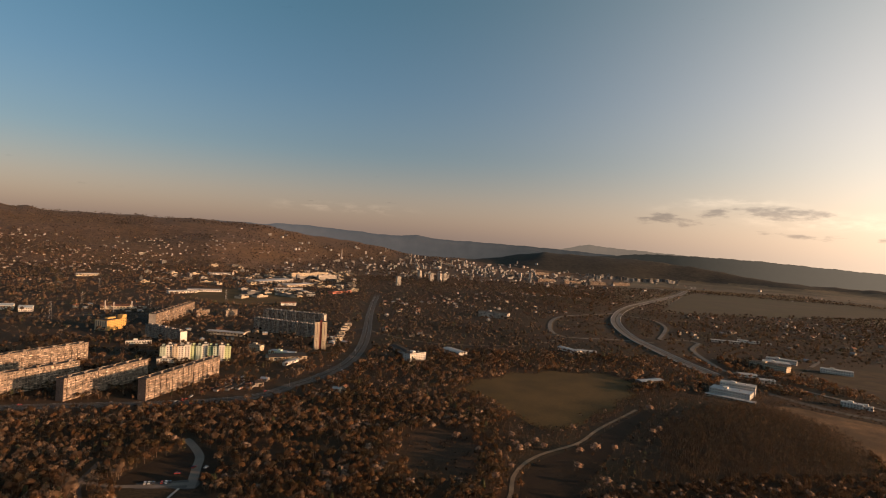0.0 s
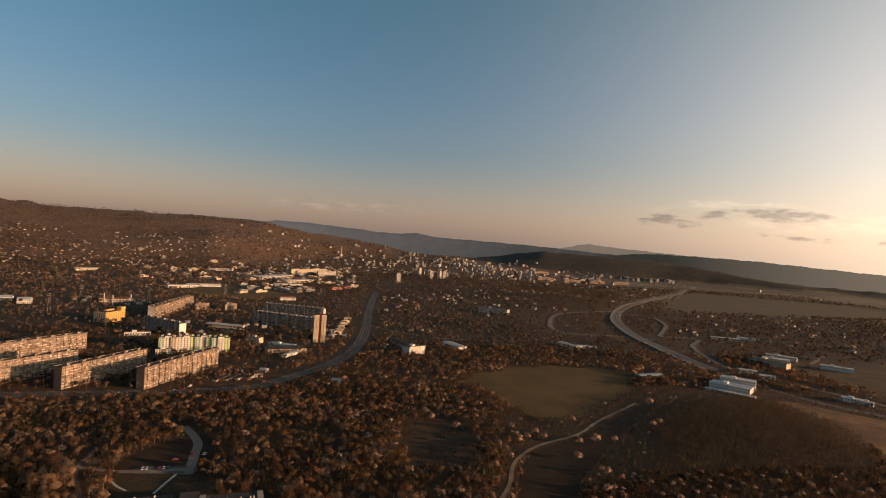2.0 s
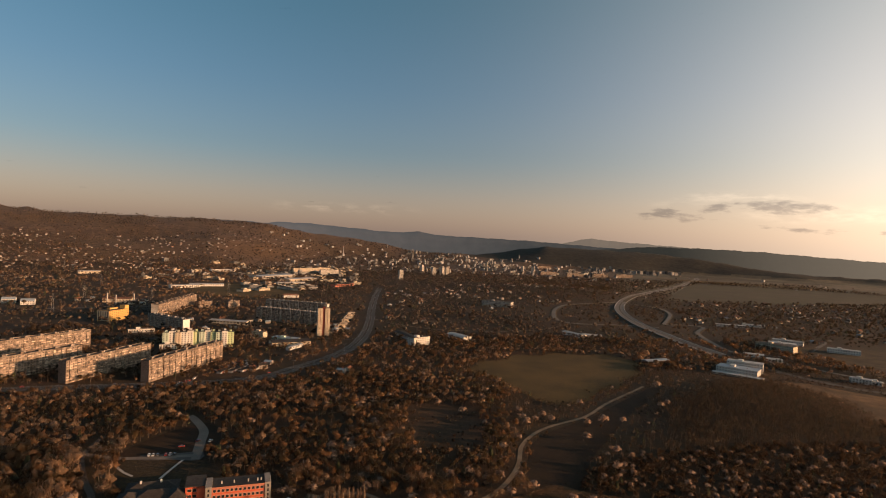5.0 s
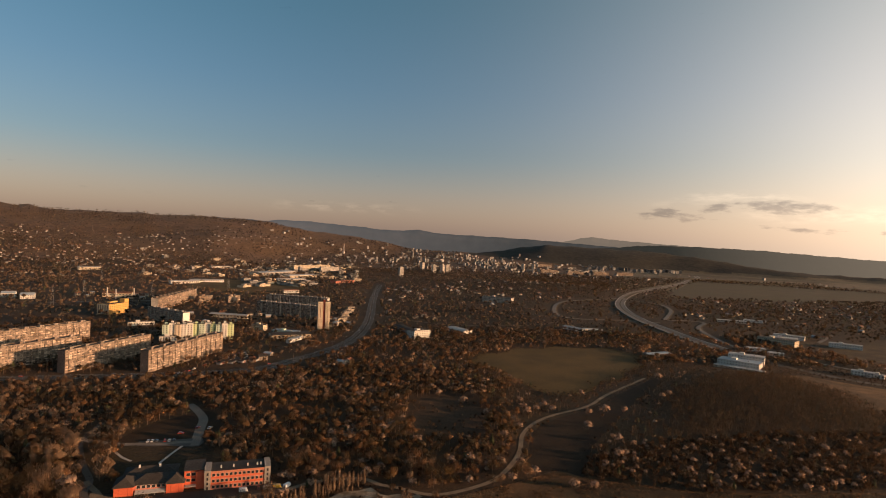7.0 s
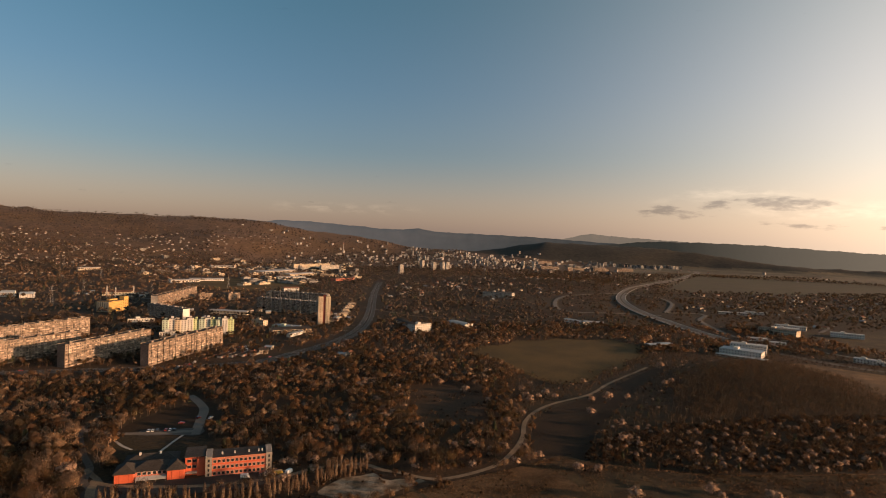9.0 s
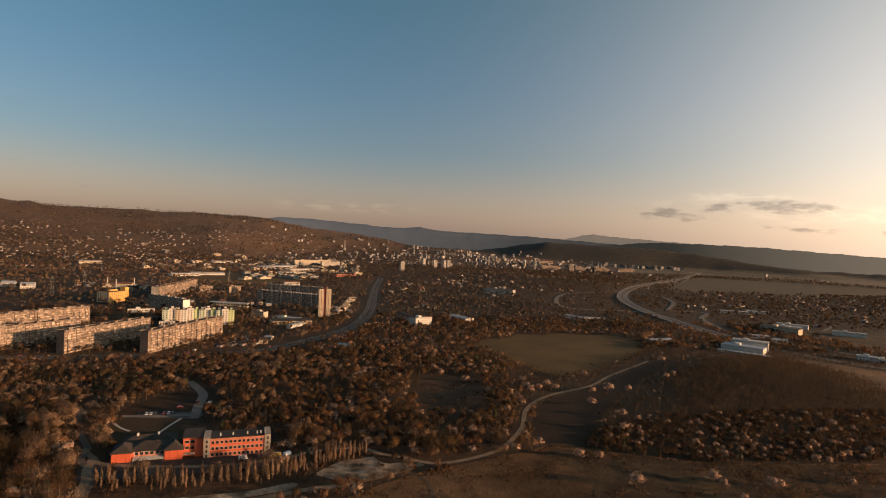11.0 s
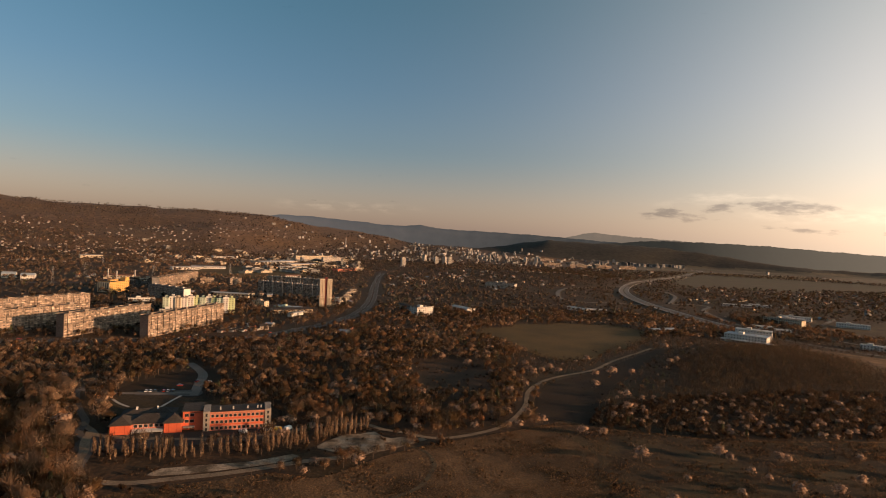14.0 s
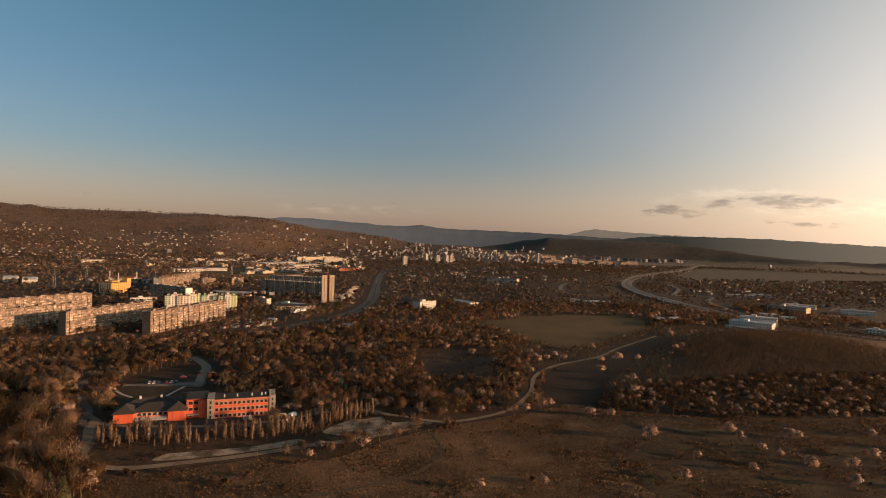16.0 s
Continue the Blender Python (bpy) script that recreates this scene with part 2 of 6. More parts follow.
M["plaster_green"] = surf("pale_green_plaster", (0.38, 0.44, 0.35), (0.44, 0.50, 0.40), 0.1, 1.0, 0.85, spread=0.12)
M["plaster_mint"] = surf("lime_plaster", (0.42, 0.48, 0.26), (0.48, 0.54, 0.31), 0.1, 1.0, 0.85, spread=0.12)
M["orange"] = surf("orange_render", (0.428, 0.084, 0.038), (0.482, 0.104, 0.048), 0.25, 1.5, 0.8, spread=0.12)
M["orange_pale"] = surf("salmon_render", (0.383, 0.129, 0.086), (0.428, 0.156, 0.108), 0.25, 1.5, 0.8, spread=0.12)
M["red_dark"] = surf("dark_red_panel", (0.10, 0.018, 0.014), (0.14, 0.026, 0.018), 0.2, 1.0, 0.8)
M["concrete"] = surf("bare_concrete", (0.30, 0.27, 0.24), (0.38, 0.35, 0.31), 0.15, 1.5, 0.9, spread=0.2)
M["pier"] = surf("grey_rendered_pier", (0.19, 0.165, 0.14), (0.24, 0.21, 0.18), 0.2, 1.5, 0.9, spread=0.2)
M["roof_dark"] = surf("dark_bitumen_roof", (0.028, 0.023, 0.020), (0.045, 0.038, 0.032), 0.08, 0.8, 0.9)
M["roof_tile"] = surf("brown_clay_tiles", (0.10, 0.048, 0.030), (0.14, 0.068, 0.042), 0.15, 2.0, 0.85, by="object")
M["roof_metal"] = surf("pale_sheet_roof", (0.30, 0.29, 0.27), (0.42, 0.40, 0.38), 0.06, 0.7, 0.6, spread=0.15)
M["roof_blue"] = surf("grey_blue_sheet_roof", (0.20, 0.24, 0.27), (0.28, 0.32, 0.35), 0.06, 0.7, 0.6, spread=0.15)
M["house"] = surf("house_plaster", (0.20, 0.17, 0.14), (0.32, 0.28, 0.24), 0.1, 1.0, 0.85, by="object", spread=0.1)
M["houses"] = surf("far_house_plaster", (0.15, 0.142, 0.132), (0.33, 0.315, 0.295), 0.05, 1.0, 0.85, by="island", spread=0.1)
M["city"] = surf("city_concrete", (0.14, 0.132, 0.122), (0.25, 0.238, 0.22), 0.02, 0.3, 0.9, by="object", spread=0.15, vary=0.6)
M["metal"] = surf("galvanised_steel", (0.32, 0.31, 0.30), (0.42, 0.40, 0.38), 1.0, 8.0, 0.5, metal=0.6)
M["brick"] = surf("red_brick", (0.34, 0.12, 0.07), (0.42, 0.17, 0.10), 0.3, 2.0, 0.9)
M["bark"] = surf("grey_brown_bark", (0.055, 0.038, 0.026), (0.085, 0.060, 0.042), 0.8, 4.0, 1.0)
M["twig"] = surf("bare_brown_twigs", (0.112, 0.057, 0.026), (0.191, 0.103, 0.051), 0.13, 0.4, 1.0, by="island", spread=0.2, c3=(0.090, 0.059, 0.026), big=0.05, thin=0.4, vary=0.08, sheer=0.5)
M["twig_pale"] = surf("pale_beige_twigs", (0.175, 0.112, 0.068), (0.250, 0.165, 0.105), 0.13, 0.4, 1.0, by="island", spread=0.2, thin=0.4, vary=0.08, sheer=0.5)
M["twig_dark"] = surf("dark_olive_brown_twigs", (0.060, 0.042, 0.022), (0.088, 0.060, 0.032), 0.13, 0.4, 1.0, by="island", spread=0.2, thin=0.4, vary=0.08, sheer=0.5)
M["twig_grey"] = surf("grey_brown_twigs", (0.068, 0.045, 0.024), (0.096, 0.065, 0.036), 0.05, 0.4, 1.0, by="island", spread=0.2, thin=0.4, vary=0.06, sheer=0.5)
M["twig_red"] = surf("reddish_bare_twigs", (0.064, 0.039, 0.022), (0.094, 0.058, 0.032), 0.1, 0.4, 1.0, by="island", spread=0.2, thin=0.4, vary=0.08, sheer=0.5)
M["blossom"] = surf("pale_blossom", (0.304, 0.202, 0.140), (0.446, 0.315, 0.230), 0.35, 1.6, 0.95, 0.15, by="island", spread=0.3, thin=0.3, vary=0.12, sheer=0.25)
M["poplar"] = surf("straw_coloured_twigs", (0.20, 0.130, 0.080), (0.27, 0.180, 0.112), 0.3, 1.0, 1.0, by="island", thin=0.22, vary=0.2, sheer=0.3)
M["conifer"] = surf("dark_conifer_needles", (0.030, 0.036, 0.014), (0.050, 0.052, 0.020), 0.3, 1.5, 1.0, by="island")
M["straw"] = surf("dry_grass_tufts", (0.157, 0.090, 0.045), (0.211, 0.124, 0.063), 0.05, 0.6, 1.0, by="island", thin=0.22, vary=0.28)
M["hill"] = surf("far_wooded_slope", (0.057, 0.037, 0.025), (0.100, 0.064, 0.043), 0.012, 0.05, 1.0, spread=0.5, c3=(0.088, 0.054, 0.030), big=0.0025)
# The plain's olive grey is lightened to stand in for distance haze.
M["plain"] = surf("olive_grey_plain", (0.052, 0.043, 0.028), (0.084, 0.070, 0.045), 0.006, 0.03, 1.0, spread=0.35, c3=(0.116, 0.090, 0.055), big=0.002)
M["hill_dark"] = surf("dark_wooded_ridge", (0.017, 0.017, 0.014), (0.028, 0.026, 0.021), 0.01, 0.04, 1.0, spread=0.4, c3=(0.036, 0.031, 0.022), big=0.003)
M["curtained"] = surf("curtained_windows", (0.035, 0.032, 0.032), (0.17, 0.135, 0.105), 0.25, 0.9, 0.3, by="island", vary=0.8)
M["rubber"] = surf("black_rubber", (0.02, 0.02, 0.02), (0.03, 0.03, 0.03), 2.0, 9.0, 0.9)


def glass(name, c):
    m = bpy.data.materials.new(name)
    m.use_nodes = True
    b = m.node_tree.nodes["Principled BSDF"]
    b.inputs["Base Color"].default_value = (*c, 1)
    b.inputs["Roughness"].default_value = 0.12
    return m


M["glass"] = glass("dark_window_glass", (0.022, 0.024, 0.026))


def car_paint(name, c):
    m = glass(name, c)
    m.node_tree.nodes["Principled BSDF"].inputs["Coat Weight"].default_value = 0.5
    return m


M["car_white"], M["car_dark"], M["car_red"] = car_paint("white_car_paint", (0.7, 0.7, 0.7)), car_paint("dark_car_paint", (0.05, 0.055, 0.065)), car_paint("red_car_paint", (0.3, 0.03, 0.02))
M["van_yellow"] = car_paint("yellow_van_paint", (0.55, 0.33, 0.05))


# far mountain backdrop: hazy blue, the air's haze painted in as a faint glow
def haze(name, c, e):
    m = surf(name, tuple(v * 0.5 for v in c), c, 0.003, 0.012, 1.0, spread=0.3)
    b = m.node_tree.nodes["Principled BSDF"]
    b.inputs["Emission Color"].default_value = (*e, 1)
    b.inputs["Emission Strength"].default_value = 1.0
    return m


M["twig_far"] = surf("distant_dull_woods", (0.070, 0.051, 0.036), (0.108, 0.079, 0.056), 0.05, 0.2, 1.0, by="island", thin=0.3, vary=0.12, sheer=0.2)
M["stubble"] = surf("pale_stubble_field", (0.046, 0.036, 0.020), (0.066, 0.051, 0.028), 0.01, 0.2, 1.0, spread=0.2, c3=(0.056, 0.046, 0.022), big=0.004)
M["grass_dull"] = surf("dull_short_grass", (0.014, 0.007, 0.002), (0.025, 0.012, 0.002), 0.05, 0.7, 1.0, 0.2, spread=0.5, c3=(0.018, 0.008, 0.002), big=0.03)
M["meadow_dark"] = surf("dull_olive_meadow", (0.023, 0.013, 0.005), (0.043, 0.025, 0.009), 0.06, 0.9, 1.0, 0.25, spread=0.5, c3=(0.058, 0.037, 0.014), big=0.03)
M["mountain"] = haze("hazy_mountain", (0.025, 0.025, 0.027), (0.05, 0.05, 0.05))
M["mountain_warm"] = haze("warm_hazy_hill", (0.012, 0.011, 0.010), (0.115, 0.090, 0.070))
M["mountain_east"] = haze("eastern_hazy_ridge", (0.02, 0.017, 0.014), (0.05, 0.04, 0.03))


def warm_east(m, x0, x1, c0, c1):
    """The painted haze glow changes its tone towards the sun's side."""
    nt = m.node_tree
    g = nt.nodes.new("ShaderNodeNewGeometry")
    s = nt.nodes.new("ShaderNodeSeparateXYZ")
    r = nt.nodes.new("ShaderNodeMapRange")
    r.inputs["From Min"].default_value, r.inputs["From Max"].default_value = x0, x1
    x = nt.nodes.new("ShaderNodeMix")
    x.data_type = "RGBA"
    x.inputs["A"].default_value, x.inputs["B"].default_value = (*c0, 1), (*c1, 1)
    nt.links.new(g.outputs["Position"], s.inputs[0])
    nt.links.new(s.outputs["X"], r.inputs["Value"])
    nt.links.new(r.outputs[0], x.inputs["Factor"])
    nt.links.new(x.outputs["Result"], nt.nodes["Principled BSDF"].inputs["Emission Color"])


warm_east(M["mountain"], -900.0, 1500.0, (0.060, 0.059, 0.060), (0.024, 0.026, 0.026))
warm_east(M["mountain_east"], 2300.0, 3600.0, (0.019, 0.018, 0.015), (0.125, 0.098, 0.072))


# ---- mesh helpers ----
def fast_mesh(name, V, F):
    """A mesh from an array of places and an array of equal-sided faces."""
    V, F = np.ascontiguousarray(V, dtype=np.float32), np.ascontiguousarray(F, dtype=np.int32)
    me = bpy.data.meshes.new(name)
    k = F.shape[1]
    me.vertices.add(len(V))
    me.vertices.foreach_set("co", V.ravel())
    me.loops.add(F.size)
    me.loops.foreach_set("vertex_index", F.ravel())
    me.polygons.add(len(F))
    me.polygons.foreach_set("loop_start", np.arange(len(F), dtype=np.int32) * k)
    me.update(calc_edges=True)
    return me


BOXF = np.array([(0, 3, 2, 1), (4, 5, 6, 7), (0, 1, 5, 4), (1, 2, 6, 5), (2, 3, 7, 6), (3, 0, 4, 7)])


class Solid:
    """Boxes, prisms and free faces gathered into one mesh."""

    def __init__(self):
        self.v, self.f = [], []

    def box(self, x0, x1, y0, y1, z0, z1):
        n = len(self.v)
        self.v += [(x0, y0, z0), (x1, y0, z0), (x1, y1, z0), (x0, y1, z0), (x0, y0, z1), (x1, y0, z1), (x1, y1, z1), (x0, y1, z1)]
        self.f += [tuple(int(n + i) for i in q) for q in BOXF]
        return self

    def poly(self, pts, faces):
        n = len(self.v)
        self.v += [tuple(p) for p in pts]
        self.f += [tuple(n + i for i in q) for q in faces]
        return self

    def gable(self, x0, x1, y0, y1, z, rise, over=0.4, thick=0.25):
        """A pitched roof with its ridge along x."""
        x0, x1, y0, y1 = x0 - over, x1 + over, y0 - over, y1 + over
        ym = (y0 + y1) / 2
        pts = []
        for x in (x0, x1):
            pts += [(x, y0, z), (x, ym, z + rise), (x, y1, z), (x, y0, z - thick), (x, ym, z + rise - thick * 1.5), (x, y1, z - thick)]
        return self.poly(pts, [(0, 6, 7, 1), (1, 7, 8, 2), (3, 4, 10, 9), (4, 5, 11, 10), (0, 3, 9, 6), (2, 8, 11, 5), (0, 1, 4, 3), (1, 2, 5, 4), (6, 9, 10, 7), (7, 10, 11, 8)])

    def hip(self, x0, x1, y0, y1, z, rise, over=0.5, thick=0.3):
        x0, x1, y0, y1 = x0 - over, x1 + over, y0 - over, y1 + over
        lx, ly = x1 - x0, y1 - y0
        if lx >= ly:
            a, b = (x0 + ly / 2, (y0 + y1) / 2), (x1 - ly / 2 + 0.01, (y0 + y1) / 2)
        else:
            a, b = ((x0 + x1) / 2, y0 + lx / 2), ((x0 + x1) / 2, y1 - lx / 2 + 0.01)
        pts = [(x0, y0, z), (x1, y0, z), (x1, y1, z), (x0, y1, z), (*a, z + rise), (*b, z + rise)]
        pts += [(x, y, zz - thick) for x, y, zz in pts[:4]]
        top = [(0, 1, 5, 4), (1, 2, 5), (2, 3, 4, 5), (3, 0, 4)] if lx >= ly else [(0, 1, 4), (1, 2, 5, 4), (2, 3, 5), (3, 0, 4, 5)]
        return self.poly(pts, top + [(9, 8, 7, 6), (0, 6, 7, 1), (1, 7, 8, 2), (2, 8, 9, 3), (3, 9, 6, 0)])

    def tube(self, p, q, r0, r1, n=6):
        p, q = Vector(p), Vector(q)
        d = (q - p).normalized()
        a = d.orthogonal().normalized()
        b = d.cross(a)
        pts = [c + (a * math.cos(6.2832 * i / n) + b * math.sin(6.2832 * i / n)) * r for c, r in ((p, r0), (q, r1)) for i in range(n)]
        return self.poly(pts, [(i, (i + 1) % n, n + (i + 1) % n, n + i) for i in range(n)] + [tuple(range(n))[::-1], tuple(range(n, 2 * n))])

    def mesh(self, name):
        me = bpy.data.meshes.new(name)
        me.from_pydata(self.v, [], self.f)
        me.update()
        return me


def part(name, solid, material, parent, label="", kind=""):
    """One mesh under a thing or a part."""
    me = solid if isinstance(solid, bpy.types.Mesh) else solid.mesh(name)
    if not me.materials:
        me.materials.append(M[material])
    ob = new(name, me)
    ob.parent = parent
    if label:
        ob["label"] = label
    if kind:
        ob["kind"] = kind
    return ob


def thing(name, label, category, m=None, group="", kind=""):
    ob = new(name)
    ob.empty_display_size = 1
    if m is not None:
        ob.matrix_basis = m
    return tagged(ob, label, category, group, kind)


def whole(name, me, material, label, category, kind="", group=""):
    me = me if isinstance(me, bpy.types.Mesh) else me.mesh(name)
    me.materials.append(M[material])
    return tagged(new(name, me), label, category, group, kind)


def along(p0, p1, z=0.0):
    """A pose at p0 whose x axis points to p1."""
    return pose(p0[0], p0[1], z, 0, 0, math.degrees(math.atan2(p1[1] - p0[1], p1[0] - p0[0])))


def spline(pts, step=8.0):
    """A smooth line through the points, in even small steps."""
    P = np.array(pts, float)
    P = np.vstack([2 * P[0] - P[1], P, 2 * P[-1] - P[-2]])
    out = []
    for i in range(1, len(P) - 2):
        n = max(2, int(np.linalg.norm(P[i + 1] - P[i]) / step))
        for t in np.arange(n) / n:
            a, b, c, d = P[i - 1 : i + 3]
            out.append(0.5 * (2 * b + (c - a) * t + (2 * a - 5 * b + 4 * c - d) * t * t + (3 * b - a - 3 * c + d) * t**3))
    out.append(P[-2])
    return np.array(out)


def smooth(t):
    t = np.clip(t, 0, 1)
    return t * t * (3 - 2 * t)


# ---- the lie of the land ----
RIDGE_AZ = (-180, -60, -45, -31, -30, -29.3, -28.4, -26.5, -25.4, -24.5, -21.3, -19.3, -17, -14, -11.8, -10, -8.4, -6.3, -3.5, -1.3, 2.1, 3.2, 5, 10, 11.7, 15.1, 17.3, 22, 26.8, 31.7, 36.2, 38.3, 39.6, 60, 180)
RIDGE_EL = (1.5, 1.7, 1.8, 1.66, 1.43, 1.62, 1.36, 1.24, 1.44, 1.3, 1.42, 1.26, 1.44, 1.31, 1.29, 1.17, 0.82, 0.49, 0.29, 0.06, -0.46, -0.8, -1.0, -0.95, -0.8, -0.13, 0.14, 0.04, -0.06, -0.5, -1.15, -1.3, -1.35, -1.4, 1.5)
FOOT_AZ = (-180, -15, -10, -5, 0, 10, 14, 20, 32, 40, 60, 180)
FOOT_R = (2350, 2350, 2900, 3400, 3700, 4050, 3800, 3850, 4250, 4200, 3600, 2350)
BROAD_AZ = (-180, -60, -45, -30, -20, -11, -6, 0, 4, 10, 17, 22, 30, 40, 60, 180)
BROAD_EL = (1.5, 1.7, 1.8, 1.45, 1.35, 1.25, 0.5, -0.2, -0.95, -0.95, 0.1, 0.04, -0.4, -1.35, -1.4, 1.5)
RISE_AZ = (-180, 8, 14, 20, 180)
RISE = (70, 70, 40, 8, 8)
RIM = 4600.0
MOUNDS = ((300, 350, 4.0, 80.0), (425, 470, 9.0, 85.0), (640, 1880, 16.0, 170.0), (330, 1950, 10.0, 210.0), (-230, 300, 3.0, 80.0))


def height(x, y):
    """The ground's height; arrays or numbers."""
    x, y = np.asarray(x, float), np.asarray(y, float)
    dx, dy = x - EYE[0], y - EYE[1]
    r, az = np.hypot(dx, dy), np.degrees(np.arctan2(dx, dy))
    z = np.interp(az, RISE_AZ, RISE) * smooth((r - 2600) / 2100)
    foot = np.interp(az, FOOT_AZ, FOOT_R)
    top = 146 + RIM * np.tan(np.radians(np.interp(az, RIDGE_AZ, RIDGE_EL)))
    top = top + 3 * np.sin(az * 2.3) + 2 * np.sin(az * 5.1 + 2)
    w = smooth((r - foot) / (RIM - foot))
    broad = 146 + RIM * np.tan(np.radians(np.interp(az, BROAD_AZ, BROAD_EL)))
    top = broad + (top - broad) * np.clip((r - foot) / (RIM - foot), 0, 1) ** 5
    z = z * (1 - w) + top * w
    z = z + w * (1 - w) * 4 * (12 * np.sin(x * 0.0041 + 1.0) * np.sin(y * 0.0035) + 5 * np.sin(x * 0.009 - y * 0.007))
    z = np.where(r > RIM, z - 0.25 * (r - RIM), z)
    for mx, my, mh, ms in MOUNDS:
        z = z + mh * np.exp(-((x - mx) ** 2 + (y - my) ** 2) / (2 * ms * ms))
    return z


def build_ground():
    rr = np.concatenate([np.linspace(0, 1200, 50), np.linspace(1230, 2600, 45), np.linspace(2640, 4900, 75)])
    aa = np.radians(np.concatenate([np.linspace(-180, -55, 50)[:-1], np.linspace(-55, 60, 260), np.linspace(60, 180, 50)[1:-1]]))
    R, A = np.meshgrid(rr, aa, indexing="ij")
    X, Y = EYE[0] + R * np.sin(A), EYE[1] + R * np.cos(A)
    V = np.stack([X, Y, height(X, Y)], -1).reshape(-1, 3)
    n, m = R.shape
    i, j = np.meshgrid(np.arange(n - 1), np.arange(m), indexing="ij")
    k = (j + 1) % m
    F = np.stack([i * m + j, i * m + k, (i + 1) * m + k, (i + 1) * m + j], -1).reshape(-1, 4)[:, ::-1]
    me = fast_mesh("ground", V, F)
    ob = whole("ground", me, "ground", "brown valley floor with scrub and dry grass rising to wooded hills", "ground", "structure")
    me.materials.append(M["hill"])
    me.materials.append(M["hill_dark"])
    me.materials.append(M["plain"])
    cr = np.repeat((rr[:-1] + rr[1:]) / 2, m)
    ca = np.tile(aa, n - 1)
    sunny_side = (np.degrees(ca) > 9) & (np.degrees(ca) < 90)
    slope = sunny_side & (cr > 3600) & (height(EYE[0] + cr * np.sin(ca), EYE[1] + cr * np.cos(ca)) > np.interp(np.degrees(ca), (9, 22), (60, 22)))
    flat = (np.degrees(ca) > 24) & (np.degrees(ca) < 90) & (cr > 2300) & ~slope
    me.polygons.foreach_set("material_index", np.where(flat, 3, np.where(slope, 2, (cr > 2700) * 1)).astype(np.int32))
    me.polygons.foreach_set("use_smooth", np.ones(len(F), dtype=bool))
    return ob


build_ground()


def far_range(nodes, r, material, label, az0, az1):
    """One far range of hills: its crest is given as directions and heights in degrees."""
    az = np.linspace(az0, az1, 360)
    el = np.interp(az, [a for a, e in nodes], [e for a, e in nodes])
    el = el + 0.02 * np.sin(az * 2.3 + r) + 0.014 * np.sin(az * 5.9 + 1) + 0.01 * np.sin(az * 13.0)
    a = np.radians(az)
    rows = []
    for d, k in ((-36, 0.0), (-16, 0.75), (0, 1.0), (6, 0.0)):
        z = k * (146 + r * np.tan(np.radians(el))) + (4 * np.sin(az * 1.4 + r) if 0 < k < 1 else 0) * np.ones_like(az)
        rows.append(np.stack([EYE[0] + (r + d) * np.sin(a), EYE[1] + (r + d) * np.cos(a), z], -1))
    m = len(az)
    i, j = np.meshgrid(np.arange(len(rows) - 1), np.arange(m - 1), indexing="ij")
    F = np.stack([i * m + j, (i + 1) * m + j, (i + 1) * m + j + 1, i * m + j + 1], -1).reshape(-1, 4)
    whole("backdrop", fast_mesh("backdrop", np.concatenate(rows), F), material, label, "mountains", "structure")


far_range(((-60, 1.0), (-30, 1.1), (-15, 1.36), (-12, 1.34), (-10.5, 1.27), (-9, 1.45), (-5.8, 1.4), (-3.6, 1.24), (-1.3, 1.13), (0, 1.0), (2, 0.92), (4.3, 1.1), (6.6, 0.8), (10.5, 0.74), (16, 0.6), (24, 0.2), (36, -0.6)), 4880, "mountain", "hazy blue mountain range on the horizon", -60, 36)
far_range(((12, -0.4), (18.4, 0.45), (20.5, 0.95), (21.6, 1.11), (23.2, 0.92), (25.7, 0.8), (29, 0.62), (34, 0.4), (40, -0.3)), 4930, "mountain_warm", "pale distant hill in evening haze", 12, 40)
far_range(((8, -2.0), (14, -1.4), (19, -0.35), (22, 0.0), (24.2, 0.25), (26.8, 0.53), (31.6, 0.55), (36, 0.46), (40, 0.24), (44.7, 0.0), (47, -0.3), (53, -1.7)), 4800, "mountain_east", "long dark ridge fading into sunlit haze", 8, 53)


# ---- roads, paths and open land ----
def ribbon(pts, width, lift=0.12, step=8.0, shift=0.0, thick=0.0):
    """A strip that follows the ground along a smooth line."""
    P = spline(pts, step)
    T = np.gradient(P[:, :2], axis=0)
    T /= np.linalg.norm(T, axis=1, keepdims=True)
    N = np.stack([-T[:, 1], T[:, 0]], 1)
    c = P[:, :2] + N * shift
    z = height(c[:, 0], c[:, 1])
    if P.shape[1] > 2:
        z = np.maximum(z + 0.3, P[:, 2])
    z = z + lift
    L, R = c + N * width / 2, c - N * width / 2
    n = len(c)
    rows = [np.c_[L, z], np.c_[R, z]]
    F = [(i, n + i, n + i + 1, i + 1) for i in range(n - 1)]
    if thick:
        rows += [np.c_[L + N * thick * 1.6, z - thick], np.c_[R - N * thick * 1.6, z - thick]]
        F += [(2 * n + i, i, i + 1, 2 * n + i + 1) for i in range(n - 1)] + [(n + i, 3 * n + i, 3 * n + i + 1, n + i + 1) for i in range(n - 1)]
    return fast_mesh("strip", np.concatenate(rows), np.array(F))


def road(name, pts, width, material, label, lift=0.12, thick=0.0, step=8.0):
    return whole(name, ribbon(pts, width, lift, step, 0.0, thick), material, label, "road", "structure")


